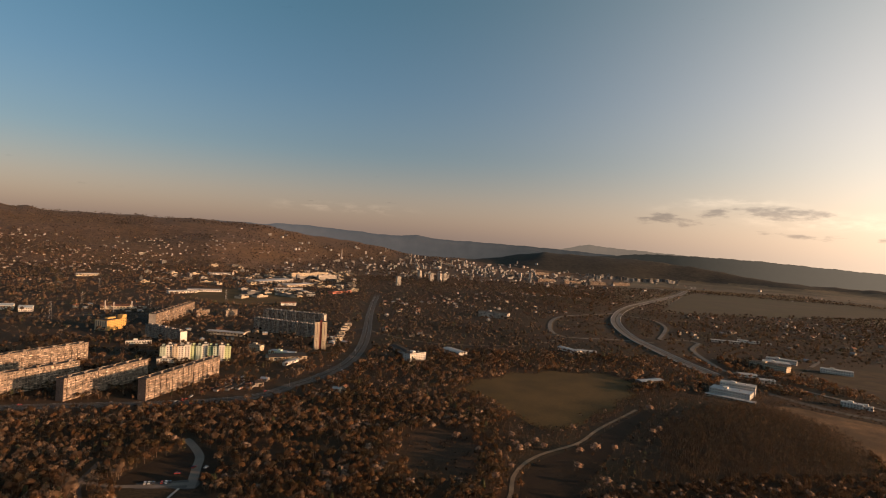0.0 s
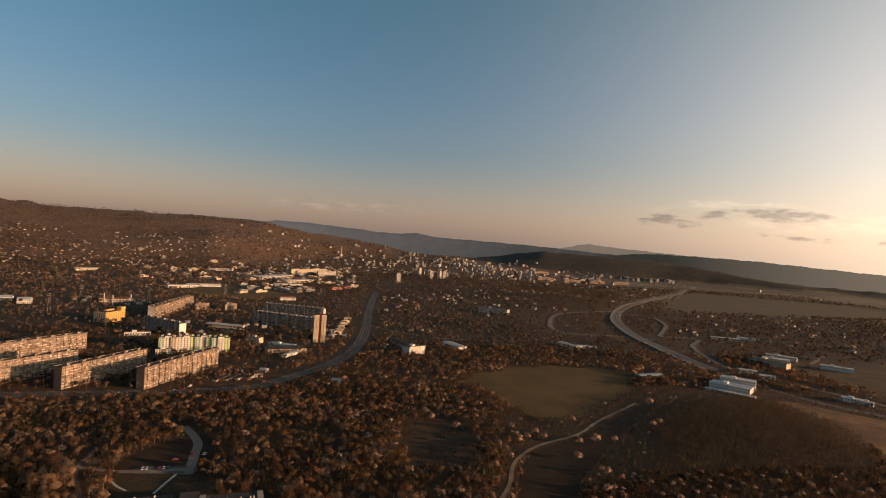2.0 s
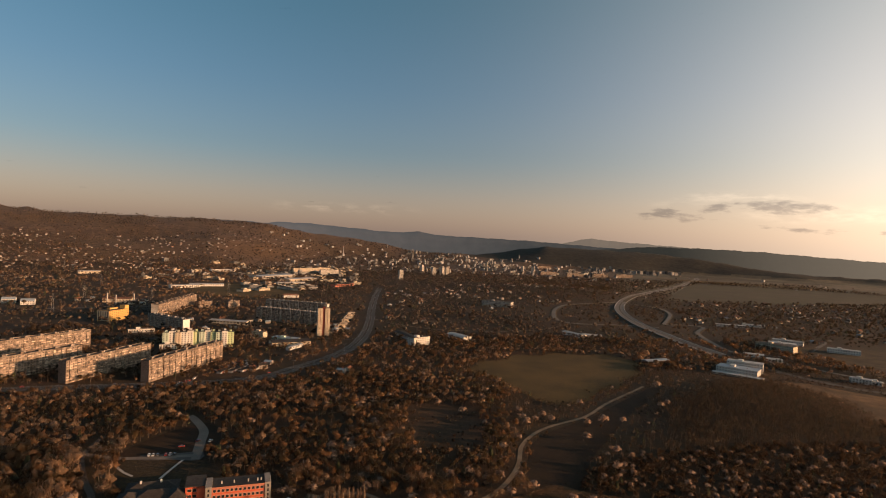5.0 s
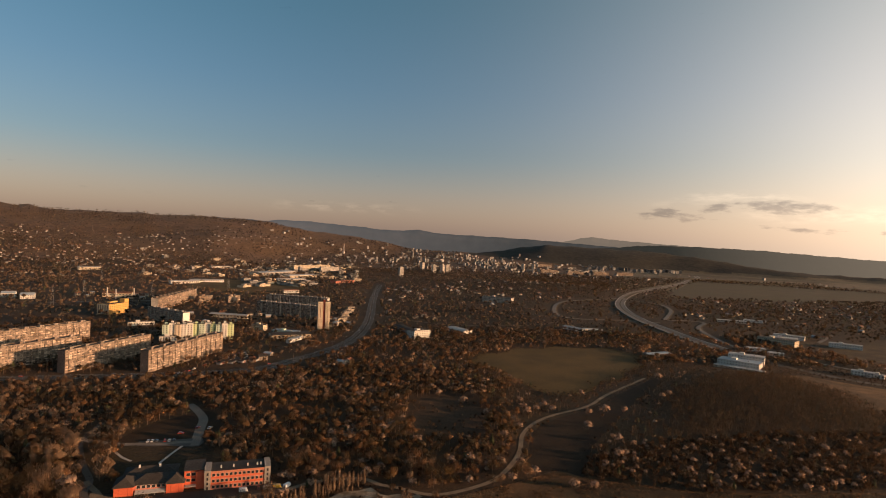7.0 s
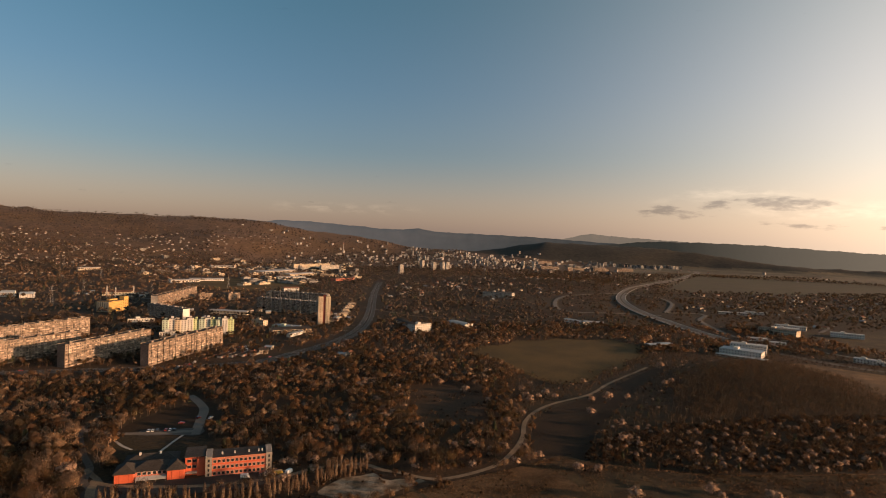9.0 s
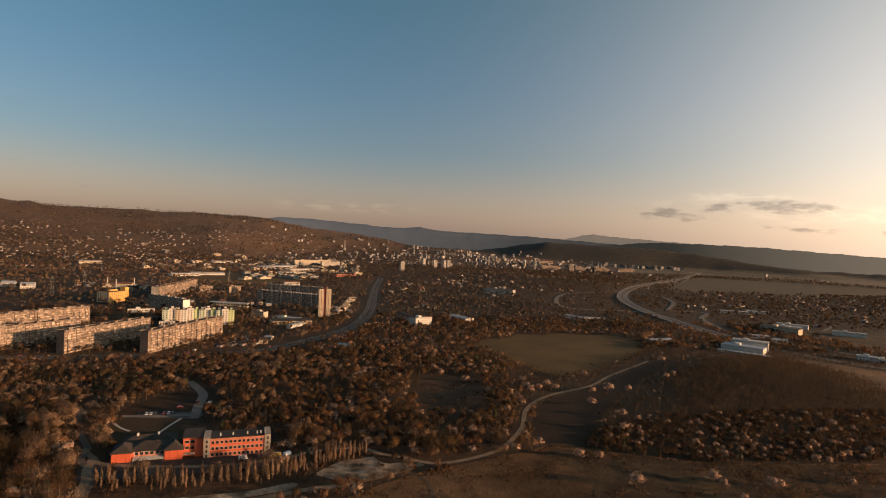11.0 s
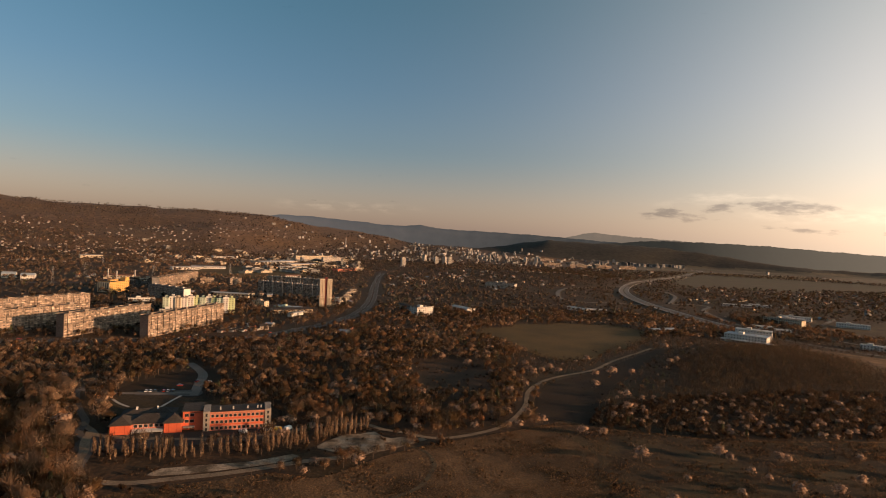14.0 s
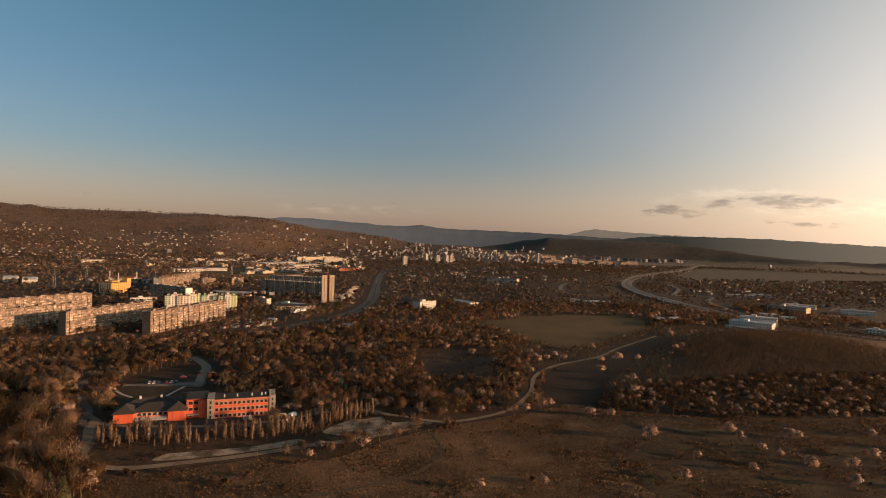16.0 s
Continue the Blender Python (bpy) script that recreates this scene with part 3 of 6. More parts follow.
BOULEVARD = [(-520, 492), (-430, 510), (-352, 526), (-297, 537), (-232, 548), (-162, 566), (-119, 590), (-88, 640), (-53, 704), (-26, 786), (-10, 900), (-3, 1047), (1, 1293), (10, 1560), (22, 1780)]
HIGHWAY = [(549, 770, 1.0), (550, 850, 1.0), (557, 950, 1.5), (575, 1109, 2), (626, 1300, 2), (702, 1480, 2), (820, 1680, 1.6), (1050, 1990, 1), (1386, 2390, 1), (1660, 2760, 1), (1880, 3060, 1), (1950, 3200, 1)]
TRUNK_ROAD = [(549, 790, 0.6), (551, 730, 0.6), (566, 642, 0.6), (592, 575, 0.6), (626, 539, 0.6), (700, 440, 0.5), (780, 300, 0.5)]
RAMP_WEST = [(760, 1575, 3), (640, 1512, 2.5), (545, 1460, 1.5), (485, 1381, 1), (439, 1270, 0), (408, 1150, 0), (428, 1091, 0), (520, 1085, 0), (600, 1060, 0)]
RAMP_LOOP = [(735, 1520, 3.4), (780, 1467, 2.6), (789, 1404, 1.6), (752, 1295, 1), (676, 1170, 0), (640, 1110, 0), (686, 1112, 0), (711, 1081, 0), (646, 993, 0), (602, 858, 0), (591, 792, 0), (610, 740, 0), (640, 670, 0), (690, 560, 0), (760, 470, 0)]
PATH_FIELD = [(318, 559), (298, 540), (244, 490), (206, 448), (165, 422), (141, 400), (123, 371), (112, 337), (98, 309), (82, 287), (63, 274), (45, 267), (33, 269), (20, 277), (10, 281), (-4, 291), (-30, 286), (-52, 272), (-90, 262), (-138, 262), (-150, 271), (-162, 284)]
DIRT_ROAD = [(33, 266), (12, 251), (-11, 238), (-28, 233), (-48, 224), (-68, 216), (-86, 211), (-103, 206), (-118, 207), (-129, 214), (-137, 228), (-140, 241), (-146, 255), (-150, 270)]
TRACK = [(20, 258), (32, 245), (35, 228), (32, 217), (24, 200), (8, 188), (-20, 176), (-60, 172)]
CAR_ROAD = [(-154, 446), (-146, 435), (-131, 407), (-126, 382), (-122, 360), (-120, 345)]
CAR_LANE = [(-121, 352), (-132, 351), (-142, 347), (-155, 346), (-172, 345), (-196, 352)]
FOOTWAYS = [[(-127, 344), (-129, 330), (-131, 312)], [(-165, 330), (-157, 321), (-149, 315)]]
WEST_LANE = [(-131, 214), (-141, 250), (-155, 267), (-160, 285), (-173, 305), (-188, 332), (-196, 352), (-200, 390)]
ROADS = []


def lay_roads():
    road("road", BOULEVARD, 20, "ground", "dry grassy verge of a boulevard", 0.06)
    b = tagged(new("road"), "grey asphalt boulevard curving past housing blocks", "road", kind="structure")
    for s in (-5.0, 5.0):
        part("carriageway", ribbon(BOULEVARD, 7.2, 0.18, 8, s), "asphalt_worn", b)
        part("lane_line", ribbon(BOULEVARD, 0.15, 0.21, 8, s + 3.3), "paint", b, "white edge line")
        part("lane_line", ribbon(BOULEVARD, 0.15, 0.21, 8, s - 3.3), "paint", b, "white edge line")
    h = tagged(new("road"), "pale dual carriageway on a low embankment", "road", kind="structure")
    part("embankment", ribbon(HIGHWAY, 24, 0.2, 12, 0, 3.5), "verge", h)
    for s in (-6.2, 6.2):
        part("carriageway", ribbon(HIGHWAY, 9.5, 0.35, 12, s), "asphalt_pale", h)
        part("crash_barrier", ribbon(HIGHWAY, 0.3, 0.9, 12, s * 1.95, 0.5), "concrete", h, "weathered crash barrier")
    t = tagged(new("road"), "grey two-lane road between woods and depots", "road", kind="structure")
    part("carriageway", ribbon(TRUNK_ROAD, 11, 0.25, 10), "asphalt_worn", t)
    part("shoulder", ribbon(TRUNK_ROAD, 16, 0.12, 10), "verge", t)
    for line, w in ((RAMP_WEST, 9), (RAMP_LOOP, 8)):
        r = tagged(new("road"), "single carriageway slip road with grassy shoulders", "road", kind="structure")
        part("embankment", ribbon(line, w + 4, 0.15, 10, 0, 2), "verge", r)
        part("carriageway", ribbon(line, w, 0.3, 10), "asphalt_pale", r)
    road("path", PATH_FIELD, 3.5, "path", "pale dusty path between thicket and pasture", 0.14, step=4)
    road("path", DIRT_ROAD, 4.6, "path", "wide pale dirt road beside a gravel yard", 0.16, step=4)
    road("path", TRACK, 2.2, "verge", "faint vehicle track through dry meadow", 0.20, step=4)
    road("path", CAR_ROAD, 7.0, "asphalt_pale", "grey asphalt drive leading to a car park", 0.14, step=4)
    road("path", CAR_LANE, 5.0, "asphalt_pale", "asphalt lane behind a school", 0.17, step=4)
    road("path", WEST_LANE, 4.0, "asphalt_worn", "worn lane under bare trees", 0.12, step=4)
    for line in FOOTWAYS:
        road("path", line, 1.8, "concrete", "narrow concrete footway across a lawn", 0.14, step=4)
    road("road", [(-620, 1120), (-540, 1130), (-430, 1150), (-330, 1220), (-160, 1330), (-16, 1340)], 9, "asphalt", "asphalt side street between housing blocks")
    road("road", [(-640, 560), (-420, 700), (-340, 800), (-240, 860), (-120, 860), (-30, 840)], 7, "asphalt", "estate street between apartment blocks")
    road("road", [(-20, 1285), (120, 1250), (300, 1160), (410, 1120)], 8, "asphalt", "asphalt street crossing scrubland")
    road("road", [(-14, 1110), (60, 1010), (150, 960), (300, 980), (420, 1090)], 6, "path", "pale lane between workshops")
    road("road", [(600, 794), (680, 770), (760, 830), (900, 950)], 7, "asphalt_pale", "access road to a school")
    strip = [(EYE[0] + r * math.sin(radians(a)), EYE[1] + r * math.cos(radians(a))) for a, r in ((-27.9, 1760), (-27.2, 1950), (-26.9, 2200), (-27.4, 2600))]
    road("forest_ride", strip, 26, "field", "pale grassy clearing strip running up a hillside", 0.5)
    road("road", [(-900, 985), (-760, 1025), (-678, 1070), (-549, 1153), (-440, 1200)], 9, "asphalt_pale", "pale road below a wooded hill")
    road("railway", [(-1500, 980), (-900, 1090), (-650, 1115), (-420, 1400), (-200, 2100)], 10, "asphalt", "dark railway bed crossing the valley", 0.5)


def sheet(name, outline, material, label, lift=0.10):
    """A patch of open land inside a smooth outline, lying on the ground."""
    P = spline(list(outline) + [outline[0]], 6.0)[:-1, :2]
    bm = bmesh.new()
    vs = [bm.verts.new((x, y, 0)) for x, y in P]
    bm.faces.new(vs)
    bmesh.ops.triangulate(bm, faces=bm.faces[:])
    span = max(np.ptp(P[:, 0]), np.ptp(P[:, 1]))
    for _ in range(8):
        longest = [e for e in bm.edges if e.calc_length() > max(12, min(45, span / 14))]
        if not longest:
            break
        bmesh.ops.subdivide_edges(bm, edges=longest, cuts=1)
        bmesh.ops.triangulate(bm, faces=bm.faces[:])
    for v in bm.verts:
        v.co.z = float(height(v.co.x, v.co.y)) + lift
    for f in bm.faces:
        if f.normal.z < 0:
            f.normal_flip()
    me = bpy.data.meshes.new(name)
    bm.to_mesh(me)
    bm.free()
    return whole(name, me, material, label, "ground", "structure")


FIELD = [(112, 640), (136, 662), (148, 694), (180, 706), (212, 745), (246, 744), (278, 764), (318, 752), (356, 762), (372, 730), (384, 696), (358, 662), (348, 622), (312, 596), (290, 556), (258, 541), (236, 508), (207, 490), (180, 494), (168, 528), (154, 562), (146, 606)]
MEADOW_EAST = [(112, 288), (150, 283), (220, 260), (330, 256), (470, 248), (520, 62), (200, -18), (120, 60), (128, 130), (112, 200), (126, 240)]
MEADOW = [(-70, 70), (-108, 150), (-112, 190), (-92, 202), (-66, 210), (-44, 218), (-22, 212), (8, 238), (34, 256), (62, 268), (100, 285), (128, 300), (150, 285), (220, 262), (330, 258), (470, 250), (520, 60), (200, -20)]
STRIP = [(108, 300), (122, 345), (136, 380), (160, 408), (205, 440), (250, 484), (300, 530), (326, 552), (334, 545), (300, 503), (255, 455), (222, 412), (196, 378), (172, 345), (151, 308), (140, 288)]
DRIVE_GREEN = [(-158, 400), (-140, 424), (-128, 424), (-114, 396), (-110, 356), (-118, 342), (-150, 344), (-172, 350), (-168, 376)]
YARD = [(-28, 250), (-24, 258), (-18, 266), (-12, 272), (-4, 273), (4, 277), (9, 269), (14, 266), (20, 268), (30, 262), (22, 255), (14, 250), (6, 247), (0, 242), (-8, 240), (-14, 242), (-19, 246)]
YARD_WEST = [(-96, 222), (-80, 226), (-58, 231), (-38, 241), (-36, 234), (-60, 223), (-86, 215), (-100, 214)]
CLEARING = [(36, 470), (66, 486), (102, 478), (104, 425), (92, 372), (58, 350), (42, 358), (33, 398)]
CARPARK = [(-158, 352), (-133, 357), (-118, 360), (-116, 344), (-134, 344), (-156, 342)]
SQUARE = [(-148, 240), (-146, 266), (-100, 272), (-52, 284), (-44, 276), (-60, 262), (-95, 252)]
EAST_FIELD = [(930, 1660), (1150, 1985), (1420, 2380), (1620, 2610), (2160, 2300), (2320, 1960), (1900, 1760), (1350, 1670)]
GREEN_WEST = [(-500, 1500), (-470, 1800), (-230, 1700), (-190, 1500), (-300, 1400)]
SCHOOL_FIELD = [(700, 800), (770, 860), (900, 830), (840, 730), (760, 690)]
EDGE_FIELD = [(512, 585), (545, 592), (575, 556), (610, 520), (690, 425), (760, 300), (640, 260), (470, 370), (492, 420), (512, 480), (518, 530)]
SAPLINGS = [(239, 351), (321, 361), (403, 363), (440, 362), (470, 392), (497, 462), (506, 507), (510, 560), (480, 590), (400, 560), (333, 495), (280, 430)]



def lay_land():
    sheet("meadow", MEADOW, "meadow", "dry straw-coloured meadow with scattered bushes")
    sheet("meadow", MEADOW_EAST, "meadow_dark", "dull olive-brown meadow with scattered blossom trees", 0.16)
    sheet("pasture", FIELD, "field", "open olive-green pasture ringed by thicket", 0.12)
    sheet("grass_strip", STRIP, "grass_dull", "short dull grass beside a path", 0.09)
    sheet("grass_strip", DRIVE_GREEN, "grass_dull", "thin dry grass beside a drive", 0.08)
    sheet("gravel_yard", YARD, "sand", "bare pale gravel yard", 0.18)
    sheet("gravel_yard", YARD_WEST, "sand", "bare pale gravel strip beside a dirt road", 0.19)
    sheet("car_park", CARPARK, "asphalt_worn", "grey asphalt car park behind a school", 0.10)
    sheet("forecourt", SQUARE, "asphalt", "worn asphalt forecourt of an orange building", 0.09)
    sheet("farmland", EAST_FIELD, "stubble", "broad pale brown farm field", 0.5)
    for k, (az, r, w, d) in enumerate(((41, 3250, 420, 160), (34, 3420, 420, 120), (34.5, 3950, 420, 60))):
        a = radians(az)
        cx, cy = EYE[0] + r * math.sin(a), EYE[1] + r * math.cos(a)
        out = [(cx + w * math.cos(q) * (1 + 0.15 * math.sin(3 * q + k)) * math.cos(a) + d * math.sin(q) * math.sin(a), cy - w * math.cos(q) * math.sin(a) + d * math.sin(q) * math.cos(a)) for q in np.linspace(0, 5.9, 9)]
        sheet("farmland", out, "field" if k % 3 == 1 else "stubble", "distant flat farm field in the plain", 0.8)
    sheet("grassland", GREEN_WEST, "field", "flat green grass beside warehouses", 0.8)
    sheet("grassland", SCHOOL_FIELD, "meadow_dark", "dull green school playing field", 0.12)
    sheet("grassland", EDGE_FIELD, "meadow", "rough brown grassland beside a road", 0.12)


lay_roads()
lay_land()


# ---- buildings ----
def panel_block(p0, p1, depth, storeys, label, facade="panel", gable="panel_brown", rng_seed=1, fancy=0.5, z=0.0, sec=18.0):
    """A prefabricated apartment block; its front stands on the line from p0 to p1."""
    rng = random.Random(rng_seed)
    L = math.hypot(p1[0] - p0[0], p1[1] - p0[1])
    b = thing("apartment_block", label, "building", along(p0, p1, z), "apartment blocks")
    H = storeys * 2.8 + 0.6
    n = max(1, round(L / sec))
    w = L / n
    part("gable_wall", Solid().box(-0.3, 0, 0.15, depth - 0.15, 0, H), gable, b, "brown windowless gable wall")
    part("gable_wall", Solid().box(L, L + 0.3, 0.15, depth - 0.15, 0, H), gable, b)
    part("roof", Solid().box(-0.5, L + 0.5, -0.3, depth + 0.3, H, H + 0.35), "roof_dark", b, "flat dark bitumen roof")
    part("parapet", Solid().box(-0.5, L + 0.5, -0.32, -0.05, H + 0.35, H + 0.9).box(-0.5, L + 0.5, depth + 0.05, depth + 0.32, H + 0.35, H + 0.9), facade, b)
    for s in range(n):
        x0, x1 = s * w, (s + 1) * w
        back = fancy * (s % 2)
        sect = part("section", Solid().box(x0 + 0.04, x1 - 0.04, 0.0 + back, depth, 0, H - 0.01), facade, b)
        win, bal, frm = Solid(), Solid(), Solid()
        bays = max(3, round(w / 3.1))
        bw = w / bays
        for k in range(bays):
            cx = x0 + (k + 0.5) * bw
            log = k in (1, bays - 2) or (bays > 6 and k == bays // 2)
            for f in range(storeys):
                zf = 0.7 + f * 2.8
                y = back
                if log:
                    kind = rng.random()
                    win.box(cx - bw * 0.40, cx + bw * 0.40, y - 0.06, y + 0.02, zf + 0.1, zf + 2.35)
                    bal.box(cx - bw * 0.46, cx + bw * 0.46, y - 1.15, y - 0.02, zf - 0.12, zf + 0.04)
                    if kind < 0.7:
                        bal.box(cx - bw * 0.46, cx + bw * 0.46, y - 1.2, y - 1.08, zf - 0.12, zf + 1.0)
                        bal.box(cx - bw * 0.46, cx - bw * 0.43, y - 1.08, y, zf, zf + 1.0)
                        bal.box(cx + bw * 0.43, cx + bw * 0.46, y - 1.08, y, zf, zf + 1.0)
                    if kind < 0.35:
                        frm.box(cx - bw * 0.44, cx + bw * 0.44, y - 1.12, y - 1.05, zf + 1.0, zf + 2.5)
                        if rng.random() < 0.6:
                            win.box(cx - bw * 0.38, cx + bw * 0.38, y - 1.16, y - 1.12, zf + 1.1, zf + 2.3)
                    elif kind > 0.88:
                        bal.box(cx - bw * 0.46, cx + bw * 0.46, y - 1.2, y - 0.02, zf - 0.12, zf + 2.6)
                        win.box(cx - bw * 0.3, cx + bw * 0.3, y - 1.24, y - 1.19, zf + 1.0, zf + 2.2)
                else:
                    ww = bw * rng.choice((0.24, 0.3, 0.3))
                    frm.box(cx - ww - 0.12, cx + ww + 0.12, y - 0.05, y + 0.01, zf + 0.78, zf + 2.32)
                    win.box(cx - ww, cx + ww, y - 0.07, y + 0.02, zf + 0.9, zf + 2.2)
                win.box(cx - bw * 0.28, cx + bw * 0.28, depth - 0.02, depth + 0.07, zf + 0.9, zf + 2.2)
                if rng.random() < 0.5:
                    frm.box(cx - bw * 0.49, cx + bw * 0.49, y - 0.10, y + 0.01, zf - 0.3, zf + 0.75)
                if not log and rng.random() < 0.18:
                    frm.box(cx - bw * 0.49, cx + bw * 0.49, y - 0.045, y + 0.01, zf + 0.75, zf + 2.5)
        part("window_glass", win, "curtained", sect, "window panes, some with pale curtains", "stuff")
        part("balcony", bal, "panel_mix", sect, "patched mixed-colour balconies", "stuff")
        part("window_frame", frm, "panel_mix", sect, "pale frames and insulated patches", "stuff")
        cx = (x0 + x1) / 2
        hut = part("lift_housing", Solid().box(cx - 1.5, cx + 1.5, depth * 0.35, depth * 0.35 + 3.0, H + 0.35, H + 2.1).box(cx - 1.7, cx + 1.7, depth * 0.35 - 0.2, depth * 0.35 + 3.2, H + 2.1, H + 2.3), facade, b)
        part("vent", Solid().box(cx + 4, cx + 4.8, depth * 0.6, depth * 0.6 + 0.9, H + 0.35, H + 1.7), "concrete", b)
    return b


GROUP_BLOCKS = [
    ((-230, 559), (-187, 683), 8, "long eight-storey panel block with brown gable, sunlit balconies", 11),
    ((-307, 550), (-264, 656), 8, "long eight-storey panel block, half in a neighbour's shadow", 12),
    ((-395, 525), (-333, 636), 8, "long weathered panel block behind a wooded road", 13),
    ((-460, 590), (-374, 745), 8, "long weathered panel block at the estate's rear", 14),
]


def stepped_block():
    """Pastel block of joined stair towers, its front stepping back and forth."""
    b = thing("apartment_block", "renovated block of stepped white, green and lime stair towers", "building", along((-283, 748), (-190, 764)), "apartment blocks")
    cols = ["plaster_green", "plaster_white", "plaster_cream", "plaster_white", "plaster_white", "plaster_mint", "plaster_green", "plaster_white", "plaster_mint", "plaster_green", "plaster_white", "plaster_mint"]
    for i, c in enumerate(cols):
        x0 = i * 7.6
        off = (0, 2.5, 1.0, 3.0)[i % 4] + (5.5 if 3 < i < 9 else 0)
        hh = 20.6 + (1.8 if i % 3 == 1 else 0)
        t = part("stair_tower", Solid().box(x0, x0 + 7.55, off, off + 13, 0, hh), c, b)
        part("roof", Solid().box(x0 - 0.1, x0 + 7.65, off - 0.2, off + 13.2, hh, hh + 0.3), "roof_dark", t)
        w = Solid()
        for f in range(7):
            for k in (1.6, 5.4):
                w.box(x0 + k - 0.7, x0 + k + 0.7, off - 0.06, off + 0.02, 1.2 + f * 2.8, 2.6 + f * 2.8)
            w.box(x0 + 7.5, x0 + 7.6, off + 3, off + 4.4, 1.2 + f * 2.8, 2.6 + f * 2.8)
        part("window_glass", w, "glass", t, "dark window panes", "stuff")
        part("roof_hut", Solid().box(x0 + 2, x0 + 5, off + 5, off + 9, hh + 0.3, hh + 2.2), c, t)
    return b


def tower():
    """Slim tower of two concrete slabs with a recessed dark red stair core."""
    b = thing("tower_block", "slim concrete tower with a dark red central strip", "building", along((-86, 868), (-66, 872)))
    H = 45.0
    for x0, x1 in ((0.0, 7.6), (11.6, 19.2)):
        s = part("wing", Solid().box(x0, x1, 0, 11, 0, H), "plaster_cream", b, "pale concrete wing")
        part("roof", Solid().box(x0 - 0.3, x1 + 0.3, -0.3, 11.3, H, H + 0.4), "roof_dark", s)
        w, p = Solid(), Solid()
        for f in range(15):
            z = 1.2 + f * 2.9
            for k in (1.3, 3.8, 6.3):
                w.box(x0 + k - 0.4, x0 + k + 0.4, -0.06, 0.02, z, z + 1.2)
            p.box(x0 + 2.8, x0 + 4.8, -0.6, -0.02, z - 1.1, z - 0.2)
            for k in (2.5, 5.5, 8.5):
                w.box(x1 - 0.02, x1 + 0.06, k - 0.6, k + 0.6, z, z + 1.3)
        part("window_glass", w, "glass", s, "dark window panes", "stuff")
        part("balcony", p, "panel_mix", s, "concrete balconies", "stuff")
    c = part("core", Solid().box(7.6, 11.6, 1.2, 9.8, 0, H + 2.4), "red_dark", b, "dark red recessed stair core")
    w = Solid()
    for f in range(15):
        w.box(9.0, 10.2, 1.12, 1.22, 1.5 + f * 2.9, 2.8 + f * 2.9)
    part("window_glass", w, "glass", c, "stair windows", "stuff")
    part("roof_hut", Solid().box(6.5, 12.5, 2.8, 8.2, H + 0.4, H + 2.6), "roof_dark", b)
    part("aerial", Solid().tube((9.6, 6, H + 3.3), (9.6, 6, H + 9), 0.12, 0.06, 5), "metal", b)


def simple_block(p0, p1, depth, H, wall, label, roof="roof_dark", name="building", storeys=None, group="", rise=0.0, z=0.0, hut=True, cat="building"):
    """A plain building: wall, roof, rows of windows on all sides, one part for each storey of each side."""
    L = math.hypot(p1[0] - p0[0], p1[1] - p0[1])
    b = thing(name, label, cat, along(p0, p1, z), group)
    n = storeys or max(1, round(H / 3.1))
    body = Solid().box(0, L, 0, depth, 0, H)
    if rise:
        part("roof", Solid().gable(0, L, 0, depth, H + 0.15, rise), roof, b)
        body.poly([(0.05, 0.1, H), (0.05, depth - 0.1, H), (0.05, depth / 2, H + rise - 0.2), (L - 0.05, 0.1, H), (L - 0.05, depth - 0.1, H), (L - 0.05, depth / 2, H + rise - 0.2)], [(0, 2, 1), (3, 4, 5)])
    else:
        part("roof", Solid().box(-0.3, L + 0.3, -0.3, depth + 0.3, H, H + 0.35), roof, b)
        part("parapet", Solid().box(-0.3, L + 0.3, -0.32, 0.0, H + 0.35, H + 0.75), wall, b)
    part("wall", body, wall, b)
    st = H / n
    k = max(2, int(L / 3.4))
    kd = max(1, int(depth / 4.5))
    apart = name in ("office_building", "school_wing", "school")
    for f in range(n):
        z0 = f * st + st * 0.32
        w = Solid()
        for i in range(k):
            cx = (i + 0.5) * L / k
            front = Solid() if apart else w
            front.box(cx - 0.85, cx + 0.85, -0.07, 0.02, z0, z0 + st * 0.45)
            if apart:
                part("window", front, "glass", b)
            w.box(cx - 0.85, cx + 0.85, depth - 0.02, depth + 0.07, z0, z0 + st * 0.45)
        for i in range(kd):
            cy = (i + 0.5) * depth / kd
            for ex in (-0.07, L - 0.02):
                end = Solid() if apart else w
                end.box(ex, ex + 0.09, cy - 0.8, cy + 0.8, z0, z0 + st * 0.45)
                if apart:
                    part("window", end, "glass", b)
        part("glazing", w, "glass", b, "row of dark windows", "stuff")
    part("door", Solid().box(L * 0.5 - 0.9, L * 0.5 + 0.9, -0.12, 0.02, 0, 2.3), "roof_dark", b)
    if hut and not rise:
        part("roof_hut", Solid().box(L * 0.3, L * 0.3 + min(6, L * 0.3), depth * 0.3, depth * 0.7, H + 0.35, H + 2.6), wall, b)
        part("vent", Solid().box(L * 0.7, L * 0.7 + 1.2, depth * 0.4, depth * 0.4 + 1.2, H + 0.35, H + 1.5), "concrete", b)
    return b


